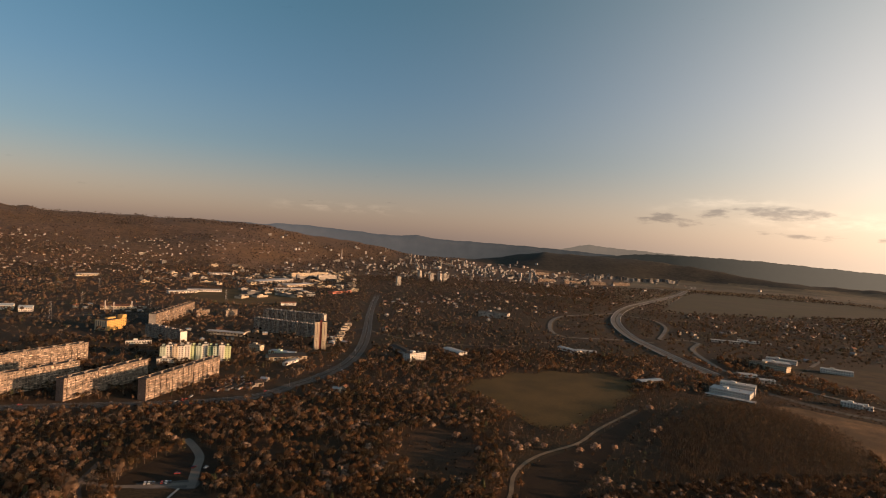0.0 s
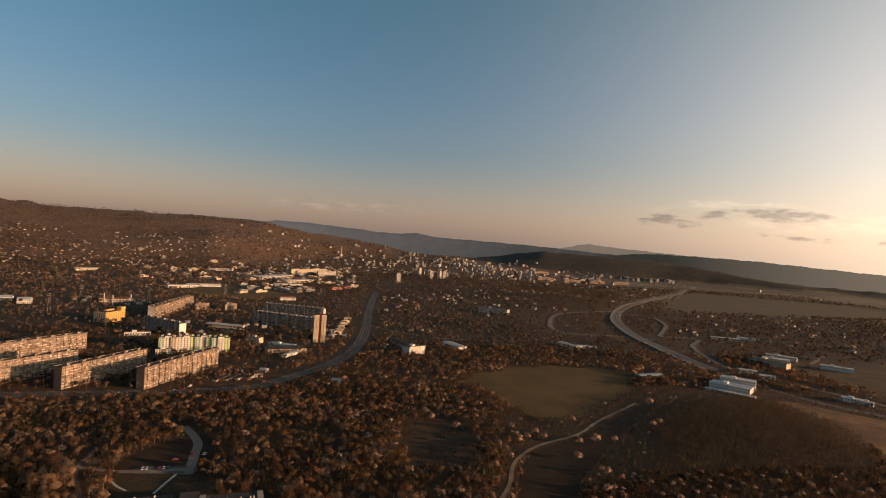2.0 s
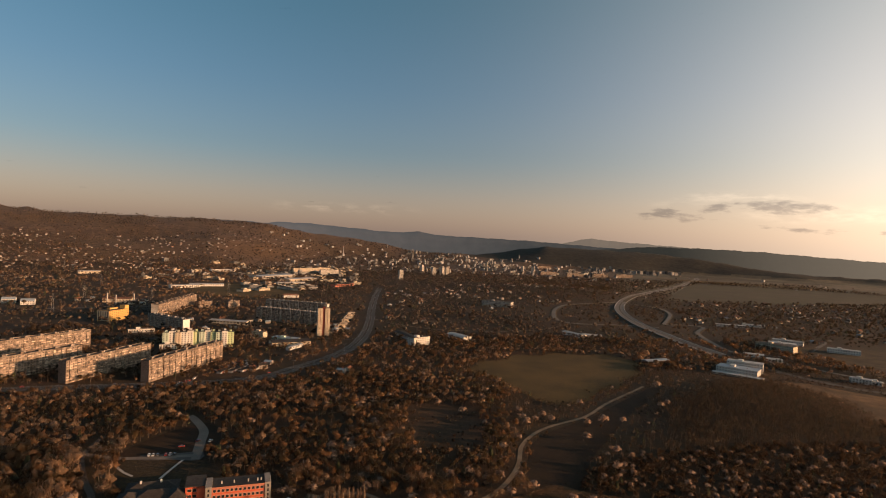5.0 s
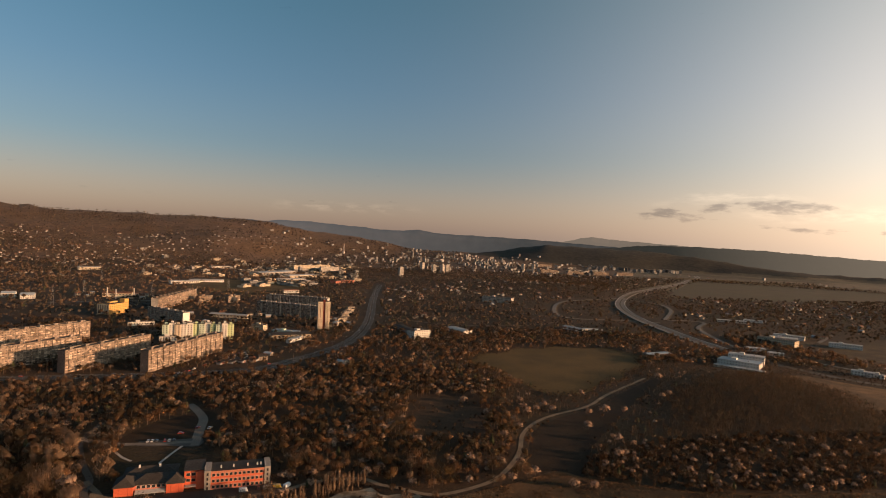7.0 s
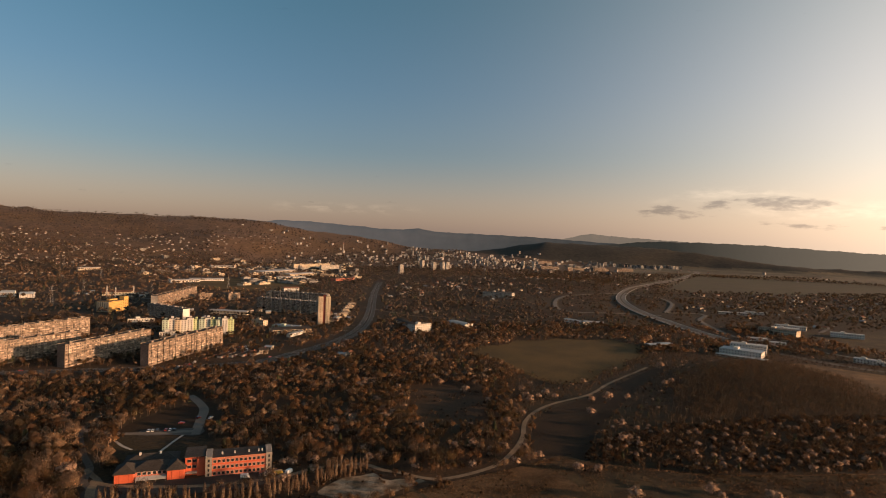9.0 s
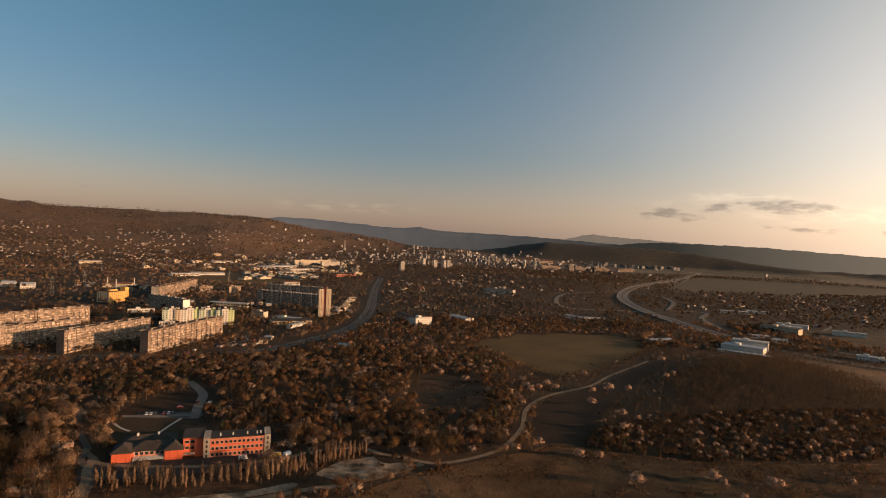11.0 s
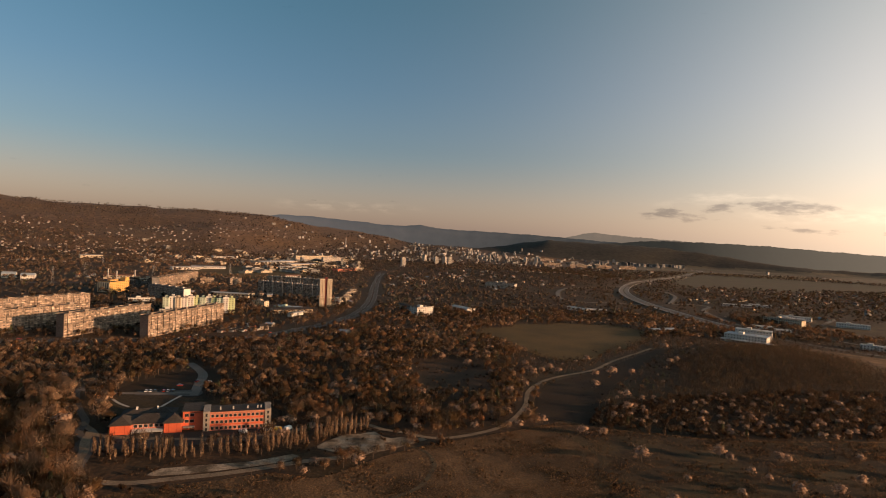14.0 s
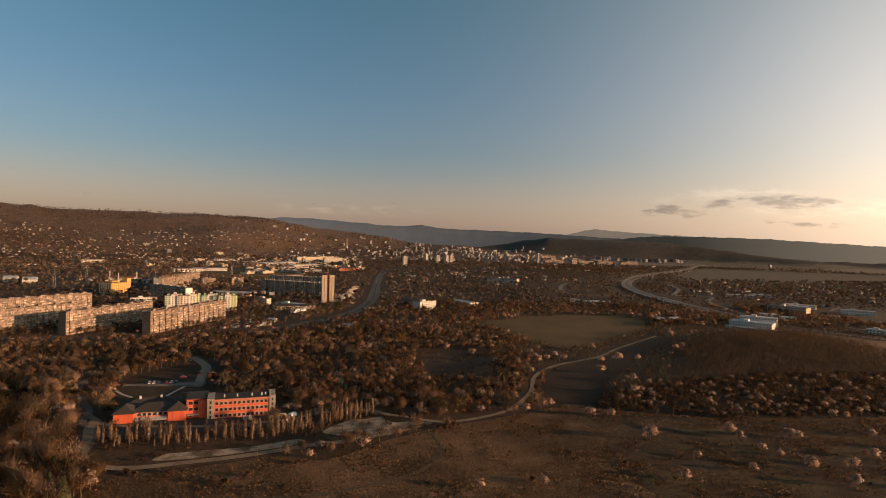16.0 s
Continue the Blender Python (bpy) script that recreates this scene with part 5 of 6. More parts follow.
def build_city():
    rng = random.Random(3)
    P = {
        "slab": city_proto(44, 10, 15, "city", "distant grey apartment slab of the city"),
        "slab2": city_proto(28, 10, 13, "city", "distant apartment slab of the city"),
        "point": city_proto(13, 12, 25, "city", "distant pale high-rise of the city", "high_rise"),
        "point2": city_proto(14, 11, 20, "houses", "distant cream high-rise of the city", "high_rise"),
        "low": city_proto(26, 15, 8, "city", "distant low grey building of the city"),
        "shed": city_proto(54, 28, 7, "city", "distant pale warehouse under a flat roof", "warehouse"),
        "shed2": city_proto(38, 20, 7, "plaster_cream", "distant cream warehouse under a flat roof", "warehouse"),
        "long": city_proto(104, 12, 16, "panel", "distant long pale apartment slab at the city's edge"),
        "grey": city_proto(24, 12, 25, "city", "distant blue-grey high-rise slab at the city's edge", "high_rise"),
        "tall": city_proto(17, 15, 38, "panel_grey", "distant pale point tower of the city", "high_rise"),
    }

    def put(kind, az, r, turn=None):
        a = radians(az)
        x, y = EYE[0] + r * math.sin(a), EYE[1] + r * math.cos(a)
        if in_build(x, y, 18) or near_road(x, y)[0] < 22:
            return
        copy_thing(P[kind], pose(x, y, float(height(x, y)), 0, 0, rng.choice((-40, 25, 50, 70, 110, 10)) if turn is None else turn) @ Matrix.Scale(0.78 if r > 2900 and kind not in ("long", "tall") else 1.0, 4))

    for _ in range(85):
        put(rng.choice(("slab", "slab2", "slab2", "point", "point2", "low")), rng.gauss(7.5, 5.0), rng.uniform(2900, 4200))
    for _ in range(26):
        put(rng.choice(("point", "point2", "point")), rng.gauss(5, 2.6), rng.uniform(3300, 4300))
    for _ in range(70):
        put(rng.choice(("slab", "slab2", "low", "low", "point")), rng.uniform(9, 23), rng.uniform(3150, 3800))
    for x, y, turn in ((955, 2965, 14), (1092, 2925, 12), (1242, 2955, 10), (1400, 2990, 8)):
        put("long", math.degrees(math.atan2(x - EYE[0], y - EYE[1])), math.hypot(x - EYE[0], y - EYE[1]), turn)
    for x, y in ((817, 3000), (891, 3050), (110, 2216), (282, 2600), (325, 2620), (350, 2640), (240, 2760)):
        put("tall", math.degrees(math.atan2(x - EYE[0], y - EYE[1])), math.hypot(x - EYE[0], y - EYE[1]), rng.choice((20, 45, 60)))
    put("long", 17.0, 3760, 12)
    for k in range(30):
        put("grey", 21.4 + k * 0.28, 4000 + rng.uniform(-130, 130), -20 + rng.choice((-25, 0, 25)))
    for _ in range(22):
        put(rng.choice(("slab", "slab2", "low")), rng.uniform(19, 29), rng.uniform(3550, 4050), rng.choice((-15, 10)))
    for _ in range(44):
        put(rng.choice(("shed", "shed2", "shed2", "low", "slab2")), rng.uniform(-21, -2), rng.uniform(2050, 3000))
    for az, r in ((-8.5, 2380), (-7.6, 2350), (-5.9, 2450), (-5.2, 2420), (-4.6, 2480), (-6.6, 2500)):
        put("slab2", az, r, 70)
        put("point2", az + 0.5, r + 60, 40)
    for _ in range(70):
        put(rng.choice(("shed", "shed2", "shed2", "low", "low")), rng.uniform(-13, -1.6), rng.uniform(1650, 2900))
    for p in P.values():
        for o in (*p.children_recursive, p):
            bpy.data.objects.remove(o)
    # long red hall beside the boulevard
    warehouse((-118, 1780), (-62, 1860), 24, 9, "orange_pale", "roof_dark", "long red-orange hall beside a boulevard", 2.0)
    c = thing("chimney_stack", "tall slim concrete chimney over the city", "chimney", pose(EYE[0] - 190, EYE[1] + 3620, float(height(-190, 3553)), 0, 0, 0))
    part("shaft", Solid().tube((0, 0, -4), (0, 0, 74), 3.6, 2.0, 12), "concrete", c)
    part("band", Solid().tube((0, 0, 66), (0, 0, 70), 2.3, 2.25, 12), "brick", c, "red warning band")


def city_mass():
    """The low roofs between the city's tall buildings."""
    rng = np.random.default_rng(31)
    sw, sr = Solid(), Solid()
    for _ in range(240):
        a, r = radians(rng.normal(8, 8)), rng.uniform(2750, 4150)
        x, y = EYE[0] + r * math.sin(a), EYE[1] + r * math.cos(a)
        z = float(height(x, y)) - 0.5
        w, d, h = rng.uniform(9, 26), rng.uniform(8, 13), rng.uniform(5, 15)
        t = rng.choice((0.4, 1.2, 1.97, 2.6)) + rng.normal() * 0.1
        c, s = math.cos(t), math.sin(t)
        n0, n1 = len(sw.v), len(sr.v)
        sw.box(-w / 2, w / 2, -d / 2, d / 2, 0, h)
        sr.gable(-w / 2, w / 2, -d / 2, d / 2, h + 0.1, d * 0.2)
        for sol, n in ((sw, n0), (sr, n1)):
            sol.v[n:] = [(x + px * c - py * s, y + px * s + py * c, z + pz) for px, py, pz in sol.v[n:]]
    t = tagged(new("city_roofs"), "crowded low houses of the distant city", "houses", kind="stuff")
    part("wall", sw, "houses", t)
    part("roof", sr, "roof_tile", t)


# ---- where things may stand ----
def inside(px, py, poly):
    q = np.array(poly)[:, :2]
    hit = np.zeros(np.shape(px), bool)
    j = len(q) - 1
    for i in range(len(q)):
        cond = (q[i, 1] > py) != (q[j, 1] > py)
        hit ^= cond & (px < (q[j, 0] - q[i, 0]) * (py - q[i, 1]) / (q[j, 1] - q[i, 1] + 1e-9) + q[i, 0])
        j = i
    return hit


def patchy(x, y, s, seed):
    """Uneven patches between 0 and 1, two octaves of smoothed random values."""
    total = np.zeros(np.shape(x))
    for k, (f, w) in enumerate(((1.0, 0.65), (2.3, 0.35))):
        u, v = np.asarray(x, float) * f / (s * 2.2) + 17.3 * seed, np.asarray(y, float) * f / (s * 2.2) - 9.1 * seed
        i, j = np.floor(u).astype(np.int64), np.floor(v).astype(np.int64)
        a, b = smooth(u - i), smooth(v - j)

        def cell(p, q):
            return np.modf(np.abs(np.sin(p * 127.1 + q * 311.7 + k * 74.7) * 43758.5453))[0]

        total += w * ((cell(i, j) * (1 - a) + cell(i + 1, j) * a) * (1 - b) + (cell(i, j + 1) * (1 - a) + cell(i + 1, j + 1) * a) * b)
    return np.clip(0.5 + (total - 0.5) * 1.5, 0, 1)


ROAD_PTS = [(spline([p[:2] for p in line], 6.0), half) for line, half in ((BOULEVARD, 17), (HIGHWAY, 20), (TRUNK_ROAD, 10), (RAMP_WEST, 15), (RAMP_LOOP, 14), (PATH_FIELD, 4), (DIRT_ROAD, 5.5), (CAR_ROAD, 6), (CAR_LANE, 4), (WEST_LANE, 3))]


def near_road(x, y):
    """Metres to the nearest road's edge."""
    x, y = np.atleast_1d(np.asarray(x, float)), np.atleast_1d(np.asarray(y, float))
    best = np.full(len(x), 1e9)
    for P, half in ROAD_PTS:
        for c in range(0, len(x), 4000):
            d = np.hypot(x[c : c + 4000, None] - P[None, :, 0], y[c : c + 4000, None] - P[None, :, 1]).min(1) - half
            best[c : c + 4000] = np.minimum(best[c : c + 4000], d)
    return best


FOOTPRINTS = []
for ob in list(bpy.data.objects):
    if ob.type == "EMPTY" and ob.parent is None and ob.get("category") in ("building", "silo", "house"):
        w = [c for c in ob.children if c.type == "MESH"]
        xs = [v for c in w for v in (c.bound_box[0][0], c.bound_box[6][0])]
        ys = [v for c in w for v in (c.bound_box[0][1], c.bound_box[6][1])]
        if xs:
            FOOTPRINTS.append((ob.matrix_basis.inverted(), min(xs), max(xs), min(ys), max(ys)))


def in_build(x, y, gap=4.0):
    x, y = np.atleast_1d(np.asarray(x, float)), np.atleast_1d(np.asarray(y, float))
    hit = np.zeros(len(x), bool)
    for m, x0, x1, y0, y1 in FOOTPRINTS:
        lx, ly = m[0][0] * x + m[0][1] * y + m[0][3], m[1][0] * x + m[1][1] * y + m[1][3]
        hit |= (lx > x0 - gap) & (lx < x1 + gap) & (ly > y0 - gap) & (ly < y1 + gap)
    return hit if len(hit) > 1 else bool(hit[0])


build_houses()
far_houses()
city_mass()
build_city()
for hx, hy in HOUSES:
    FOOTPRINTS.append((pose(hx, hy, 0).inverted(), -6, 6, -6, 6))


# ---- trees ----
def crown_cloud(rng, n, rx, rz, zc, size, lumps=7, up=0.3, flat=1.0, wide=1.0):
    """Small slanting blades gathered in uneven clumps: places of 3n corners."""
    u = rng.normal(size=(lumps, 3))
    u /= np.linalg.norm(u, axis=1, keepdims=True)
    u[:, 2] = np.abs(u[:, 2]) * 1.5 - 0.6
    cen = u * np.array([rx, rx, rz]) * rng.uniform(0.3, 0.72, (lumps, 1))
    k = rng.integers(0, lumps, n)
    off = rng.normal(size=(n, 3))
    off /= np.linalg.norm(off, axis=1, keepdims=True)
    c = cen[k] + off * np.array([rx, rx, rz]) * rng.uniform(0.12, 0.52, (n, 1))
    out = c / np.maximum(np.linalg.norm(c, axis=1, keepdims=True), 0.01) + np.array([0, 0, up])
    d = out + rng.normal(size=(n, 3)) * 0.6
    d /= np.linalg.norm(d, axis=1, keepdims=True)
    s = np.cross(d, rng.normal(size=(n, 3)))
    s /= np.linalg.norm(s, axis=1, keepdims=True)
    ln = (size * rng.uniform(0.6, 1.5, (n, 1))) * flat
    wd = size * rng.uniform(0.18, 0.42, (n, 1)) * wide
    c = c + np.array([0, 0, zc])
    return np.stack([c - s * wd - d * ln * 0.5, c + s * wd - d * ln * 0.5, c + d * ln * 0.6], 1).reshape(-1, 3)


ICO = []
for sx in (-1, 1):
    for sy in (-1, 1):
        ICO += [(0, sx, sy * 1.618), (sx, sy * 1.618, 0), (sy * 1.618, 0, sx)]
ICO = np.array(ICO) / 1.902
ICO_F = np.array([q for q in itertools.combinations(range(12), 3) if max(np.linalg.norm(ICO[a] - ICO[b]) for a, b in itertools.combinations(q, 2)) < 1.2])


OCT = np.array([(1, 0, 0), (0, 1, 0), (-1, 0, 0), (0, -1, 0), (0, 0, 1), (0, 0, -1)], float)
OCT_F = np.array([(0, 1, 4), (1, 2, 4), (2, 3, 4), (3, 0, 4), (1, 0, 5), (2, 1, 5), (3, 2, 5), (0, 3, 5)])


def puffs(rng, n, rx, rz, zc, size, body=(ICO, ICO_F)):
    """Small uneven clumps of twigs or blossom filling a crown: three corners a face."""
    u = rng.normal(size=(n, 3))
    u /= np.linalg.norm(u, axis=1, keepdims=True)
    u[:, 2] = np.where(u[:, 2] < -0.35, -u[:, 2], u[:, 2])
    cen = u * np.array([rx, rx, rz]) * rng.uniform(0.35, 0.8, (n, 1)) + np.array([0, 0, zc])
    out = []
    for c in cen:
        turn = rng.uniform(0, 6.28)
        v = body[0] * rng.uniform(0.7, 1.25, (len(body[0]), 1)) * size * rng.uniform(0.65, 1.2) * np.array([1, 1, 0.85])
        v = np.stack([v[:, 0] * np.cos(turn) - v[:, 1] * np.sin(turn), v[:, 0] * np.sin(turn) + v[:, 1] * np.cos(turn), v[:, 2]], 1) + c
        out.append(v[body[1]].reshape(-1, 3))
    return np.concatenate(out)


def tree_mesh(kind, rng, dense, blade, slim=False):
    """Trunk with limbs, and crown places, for a tree of unit scale in metres; blade: size of its twig fans."""
    t = Solid()
    if kind == "poplar":
        h = rng.uniform(8, 11)
        t.tube((0, 0, -0.3), (0, 0, h * 0.9), 0.16, 0.04, 4)
        n = int(75 * dense)
        a = rng.uniform(0, 6.28, n)
        z = rng.uniform(0.2, 0.85, n) ** 1.2 * h
        r = (0.35 + 0.9 * (1 - z / h)) * rng.uniform(0.1, 1.1, n)
        c = np.stack([r * np.cos(a), r * np.sin(a), z], 1)
        s = np.stack([-np.sin(a), np.cos(a), 0 * a], 1) * rng.uniform(0.05, 0.13, (n, 1))
        top = c + np.stack([np.cos(a) * 0.35, np.sin(a) * 0.35, rng.uniform(1.2, 3.2, n)], 1)
        return t, np.stack([c - s, c + s, top], 1).reshape(-1, 3)
    if kind == "conifer":
        h = rng.uniform(8, 12)
        t.tube((0, 0, -0.3), (0, 0, h * 0.9), 0.2, 0.04, 4)
        n = int(150 * dense)
        f = rng.uniform(0.05, 1, n) ** 0.8
        a = rng.uniform(0, 6.28, n)
        r = (1 - f) * h * 0.27 * rng.uniform(0.4, 1.05, n) + 0.1
        c = np.stack([r * np.cos(a), r * np.sin(a), 0.5 + f * (h - 0.5)], 1)
        s = np.stack([-np.sin(a), np.cos(a), 0 * a], 1) * rng.uniform(0.3, 0.6, (n, 1)) * blade
        tip = c + np.stack([np.cos(a) * 0.7, np.sin(a) * 0.7, -0.35 + 0 * a], 1) * blade
        return t, np.stack([c - s, c + s, tip], 1).reshape(-1, 3)
    if kind == "bush":
        r = rng.uniform(1.5, 2.6)
        for _ in range(3):
            a = rng.uniform(0, 6.28)
            t.tube((0, 0, -0.2), (r * 0.5 * math.cos(a), r * 0.5 * math.sin(a), r * 0.9), 0.08, 0.03, 3)
        if dense < 0.15:
            return t, puffs(rng, 2, r * 0.8, r * 0.5, r * 0.6, r * 0.55, (OCT, OCT_F))
        return t, crown_cloud(rng, int(110 * dense), r, r * 0.75, r * 0.7, 0.5 * blade, 6, 0.9, 1.4, 1.4)
    if kind == "blossom":
        r = rng.uniform(2.3, 3.4)
        t.tube((0, 0, -0.3), (0.2, 0, r * 0.9), 0.2, 0.12, 5)
        for _ in range(4):
            a = rng.uniform(0, 6.28)
            t.tube((0.2, 0, r * 0.6), (r * 0.6 * math.cos(a), r * 0.6 * math.sin(a), r * 1.5), 0.1, 0.03, 3)
        k = max(2, int(10 * dense))
        body = puffs(rng, k, r * 1.05, r * 0.85, r * 0.85, r * (0.13 + 0.27 / k**0.5))
        return t, np.concatenate([body, crown_cloud(rng, int(120 * dense) + 4, r * 1.15, r * 1.0, r * 0.9, 0.34 * blade, 14, 0.5, 1.0, 1.3)])
    h = rng.uniform(7.5, 12)
    r = h * rng.uniform(0.40, 0.56)
    lean = rng.uniform(-0.4, 0.4, 2)
    t.tube((0, 0, -0.3), (lean[0], lean[1], h * 0.5), 0.2, 0.12, 5)
    for k in range(6 if dense > 0.8 else 3):
        a = k * 1.05 + rng.uniform(0, 0.8)
        b = r * rng.uniform(0.5, 0.85)
        t.tube((lean[0] * 0.8, lean[1] * 0.8, h * rng.uniform(0.25, 0.45)), (b * math.cos(a), b * math.sin(a), h * rng.uniform(0.6, 0.85)), 0.07, 0.02, 3)
    if dense < 0.15:
        return t, puffs(rng, 3, r * 0.85, h * 0.34, h * 0.5, h * 0.24, (OCT, OCT_F))
    fans = crown_cloud(rng, int((280 if dense > 1 else 200) * dense), r, h * 0.44, h * 0.46, 0.50 * blade, 14, 1.0, 1.6, 1.5 if dense > 1 else 1.2)
    if dense > 1 or slim:
        return t, fans
    k = 6 if dense > 0.3 else 3
    return t, np.concatenate([puffs(rng, k, r * 0.85, h * 0.34, h * 0.5, h * 0.36 / k**0.5, (OCT, OCT_F)), fans])


def outward(V):
    """Turns each blade's face away from the crown's middle. Returns the places and the crown's rounded normals."""
    T = V.reshape(-1, 3, 3).copy()
    c = T.mean(1)
    lo, hi = c.min(0), c.max(0)
    mid, half = (lo + hi) / 2, np.maximum((hi - lo) / 2, 0.3)
    mid[2] = lo[2] + 0.35 * (hi[2] - lo[2])
    n = (c - mid) / half
    n /= np.maximum(np.linalg.norm(n, axis=1, keepdims=True), 0.05)
    g = np.cross(T[:, 1] - T[:, 0], T[:, 2] - T[:, 0])
    back = (g * n).sum(1) < 0
    T[back] = T[back][:, ::-1]
    g[back] *= -1
    g /= np.maximum(np.linalg.norm(g, axis=1, keepdims=True), 1e-6)
    n = n + 0.18 * g
    n /= np.linalg.norm(n, axis=1, keepdims=True)
    return T.reshape(-1, 3), np.repeat(n, 3, axis=0)


def tri_mesh(name, V, N=None):
    me = fast_mesh(name, V, np.arange(len(V)).reshape(-1, 3))
    if N is not None:
        a = me.attributes.new("custom_normal", "FLOAT_VECTOR", "POINT")
        a.data.foreach_set("vector", np.ascontiguousarray(N, dtype=np.float32).ravel())
        me.polygons.foreach_set("use_smooth", np.ones(len(V) // 3, dtype=bool))
        me.update()
    return me


LABELS = {
    "bare": ("tree", "bare brown deciduous tree in early spring", "tree", "twig"),
    "bush": ("bush", "leafless reddish brown bush", "bush", "twig_red"),
    "blossom": ("blossom_tree", "small tree in pale pinkish white blossom", "tree", "blossom"),
    "poplar": ("poplar", "slender bare straw-coloured poplar in a row", "tree", "poplar"),
    "conifer": ("conifer", "dark olive conifer among bare trees", "tree", "conifer"),
}
TREES = {}
TONES = (("twig", "bare brown deciduous tree in early spring"), ("twig_pale", "bare beige-crowned deciduous tree in low sun"), ("twig_dark", "bare dark olive-brown deciduous tree"))


def tree_library():
    rng = np.random.default_rng(4)
    for kind in LABELS:
        TREES[kind] = {"near": [], "fine": [], "mid": [], "rear": [], "far": []}
        for lod, n, dense, blade in (("near", 8, 2.4, 0.85), ("fine", 8, 0.4, 1.2), ("mid", 10, 0.46, 1.3), ("rear", 8, 0.22, 1.9), ("far", 8, 0.085, 3.2)):
            for _ in range(n):
                t, c = tree_mesh(kind, rng, dense, blade, lod == "fine")
                TREES[kind][lod].append((t, *outward(c)))


tree_library()


def plant_things(kind, spots, group=""):
    """Single trees that can be told apart, each with trunk and crown."""
    name, label, cat, mat = LABELS[kind]
    rng = random.Random(len(spots))
    meshes = []
    for k, (t, c, nn) in enumerate(TREES[kind]["near"]):
        tm, cm = t.mesh("trunk"), tri_mesh("crown", c, nn)
        tm.materials.append(M["bark"])
        tone, words = (mat, label) if kind != "bare" else TONES[(0, 1, 0, 2, 1, 0, 2, 1)[k % 8]]
        cm.materials.append(M[tone])
        meshes.append((tm, cm, words))
    for x, y, s in spots:
        tm, cm, label = rng.choice(meshes)
        o = thing(name, label, cat, pose(x, y, float(height(x, y)), 0, 0, rng.uniform(0, 360)) @ Matrix.Scale(s, 4), group or cat + "s")
        for nm, me in (("trunk", tm), ("crown", cm)):
            p = new(nm, me)
            p.parent = o


def plant_mass(name, kind, xs, ys, sizes, lod, label, seed, mat=""):
    """Woods whose trees cannot be counted, as one mesh of trunks and one of crowns."""
    if not len(xs):
        return
    rng = np.random.default_rng(seed)
    lib = TREES[kind][lod]
    zs = height(xs, ys)
    pick = rng.integers(0, len(lib), len(xs))
    ang = rng.uniform(0, 6.28, len(xs))
    CV, CN, TV = [], [], []
    for k, (t, c, nn) in enumerate(lib):
        m = pick == k
        if not m.any():
            continue
        ca, sa_, s = np.cos(ang[m])[:, None], np.sin(ang[m])[:, None], sizes[m][:, None]
        tv = np.array(t.v)
        tf = [q for q in t.f]
        tris = []
        for q in tf:
            if len(q) == 4:
                tris += [(q[0], q[1], q[2]), (q[0], q[2], q[3])]
        tv = tv[np.array(tris).ravel()]
        NX = nn[None, :, 0] * ca - nn[None, :, 1] * sa_
        NY = nn[None, :, 0] * sa_ + nn[None, :, 1] * ca
        CN.append(np.stack([NX, NY, np.broadcast_to(nn[None, :, 2], NX.shape)], -1).reshape(-1, 3))
        for src, dst in ((c, CV), (tv, TV)):
            if dst is TV and lod == "far":
                continue
            X = xs[m][:, None] + s * (src[None, :, 0] * ca - src[None, :, 1] * sa_)
            Y = ys[m][:, None] + s * (src[None, :, 0] * sa_ + src[None, :, 1] * ca)
            Z = zs[m][:, None] + s * src[None, :, 2]
            dst.append(np.stack([X, Y, Z], -1).reshape(-1, 3))
    root = tagged(new(name), label, "trees", kind="stuff")
    part("crowns", tri_mesh("crowns", np.concatenate(CV), np.concatenate(CN)), mat or LABELS[kind][3], root)
    if TV:
        part("trunks", tri_mesh("trunks", np.concatenate(TV)), "bark", root)


def scatter(n, x0, x1, y0, y1, rng):
    return rng.uniform(x0, x1, n), rng.uniform(y0, y1, n)


def in_view(x, y, margin=4.0):
    az = np.degrees(np.arctan2(x - EYE[0], y - EYE[1]))
    return (az > -31.5 - margin) & (az < 45.5 + margin)


SCRUB = [(-138, 210), (-138, 240), (-96, 246), (-62, 250), (-34, 266), (-4, 288), (12, 284), (22, 260), (-10, 236), (-60, 212), (-110, 202)]
LAWN = [(-152, 288), (-100, 296), (-92, 330), (-128, 350), (-168, 334)]
OPEN = [SCRUB, LAWN, DRIVE_GREEN, FIELD, MEADOW, STRIP, YARD, YARD_WEST, CLEARING, CARPARK, SQUARE, SCHOOL_FIELD, EAST_FIELD, GREEN_WEST, EDGE_FIELD, SAPLINGS]


def clear_of(x, y, gap=2.5):
    ok = in_view(x, y) & (near_road(x, y) > gap * 0.4) & ~in_build(x, y, gap)
    for poly in OPEN:
        ok &= ~inside(x, y, poly)
    return ok


def spaced(x0, x1, y0, y1, step, rng):
    """Places about one step apart, each pushed off its row."""
    X, Y = np.meshgrid(np.arange(x0, x1, step), np.arange(y0, y1, step * 0.87))
    X = X + (np.arange(X.shape[0]) % 2)[:, None] * step / 2
    n = X.size
    return X.ravel() + rng.uniform(-0.42, 0.42, n) * step, Y.ravel() + rng.uniform(-0.42, 0.42, n) * step


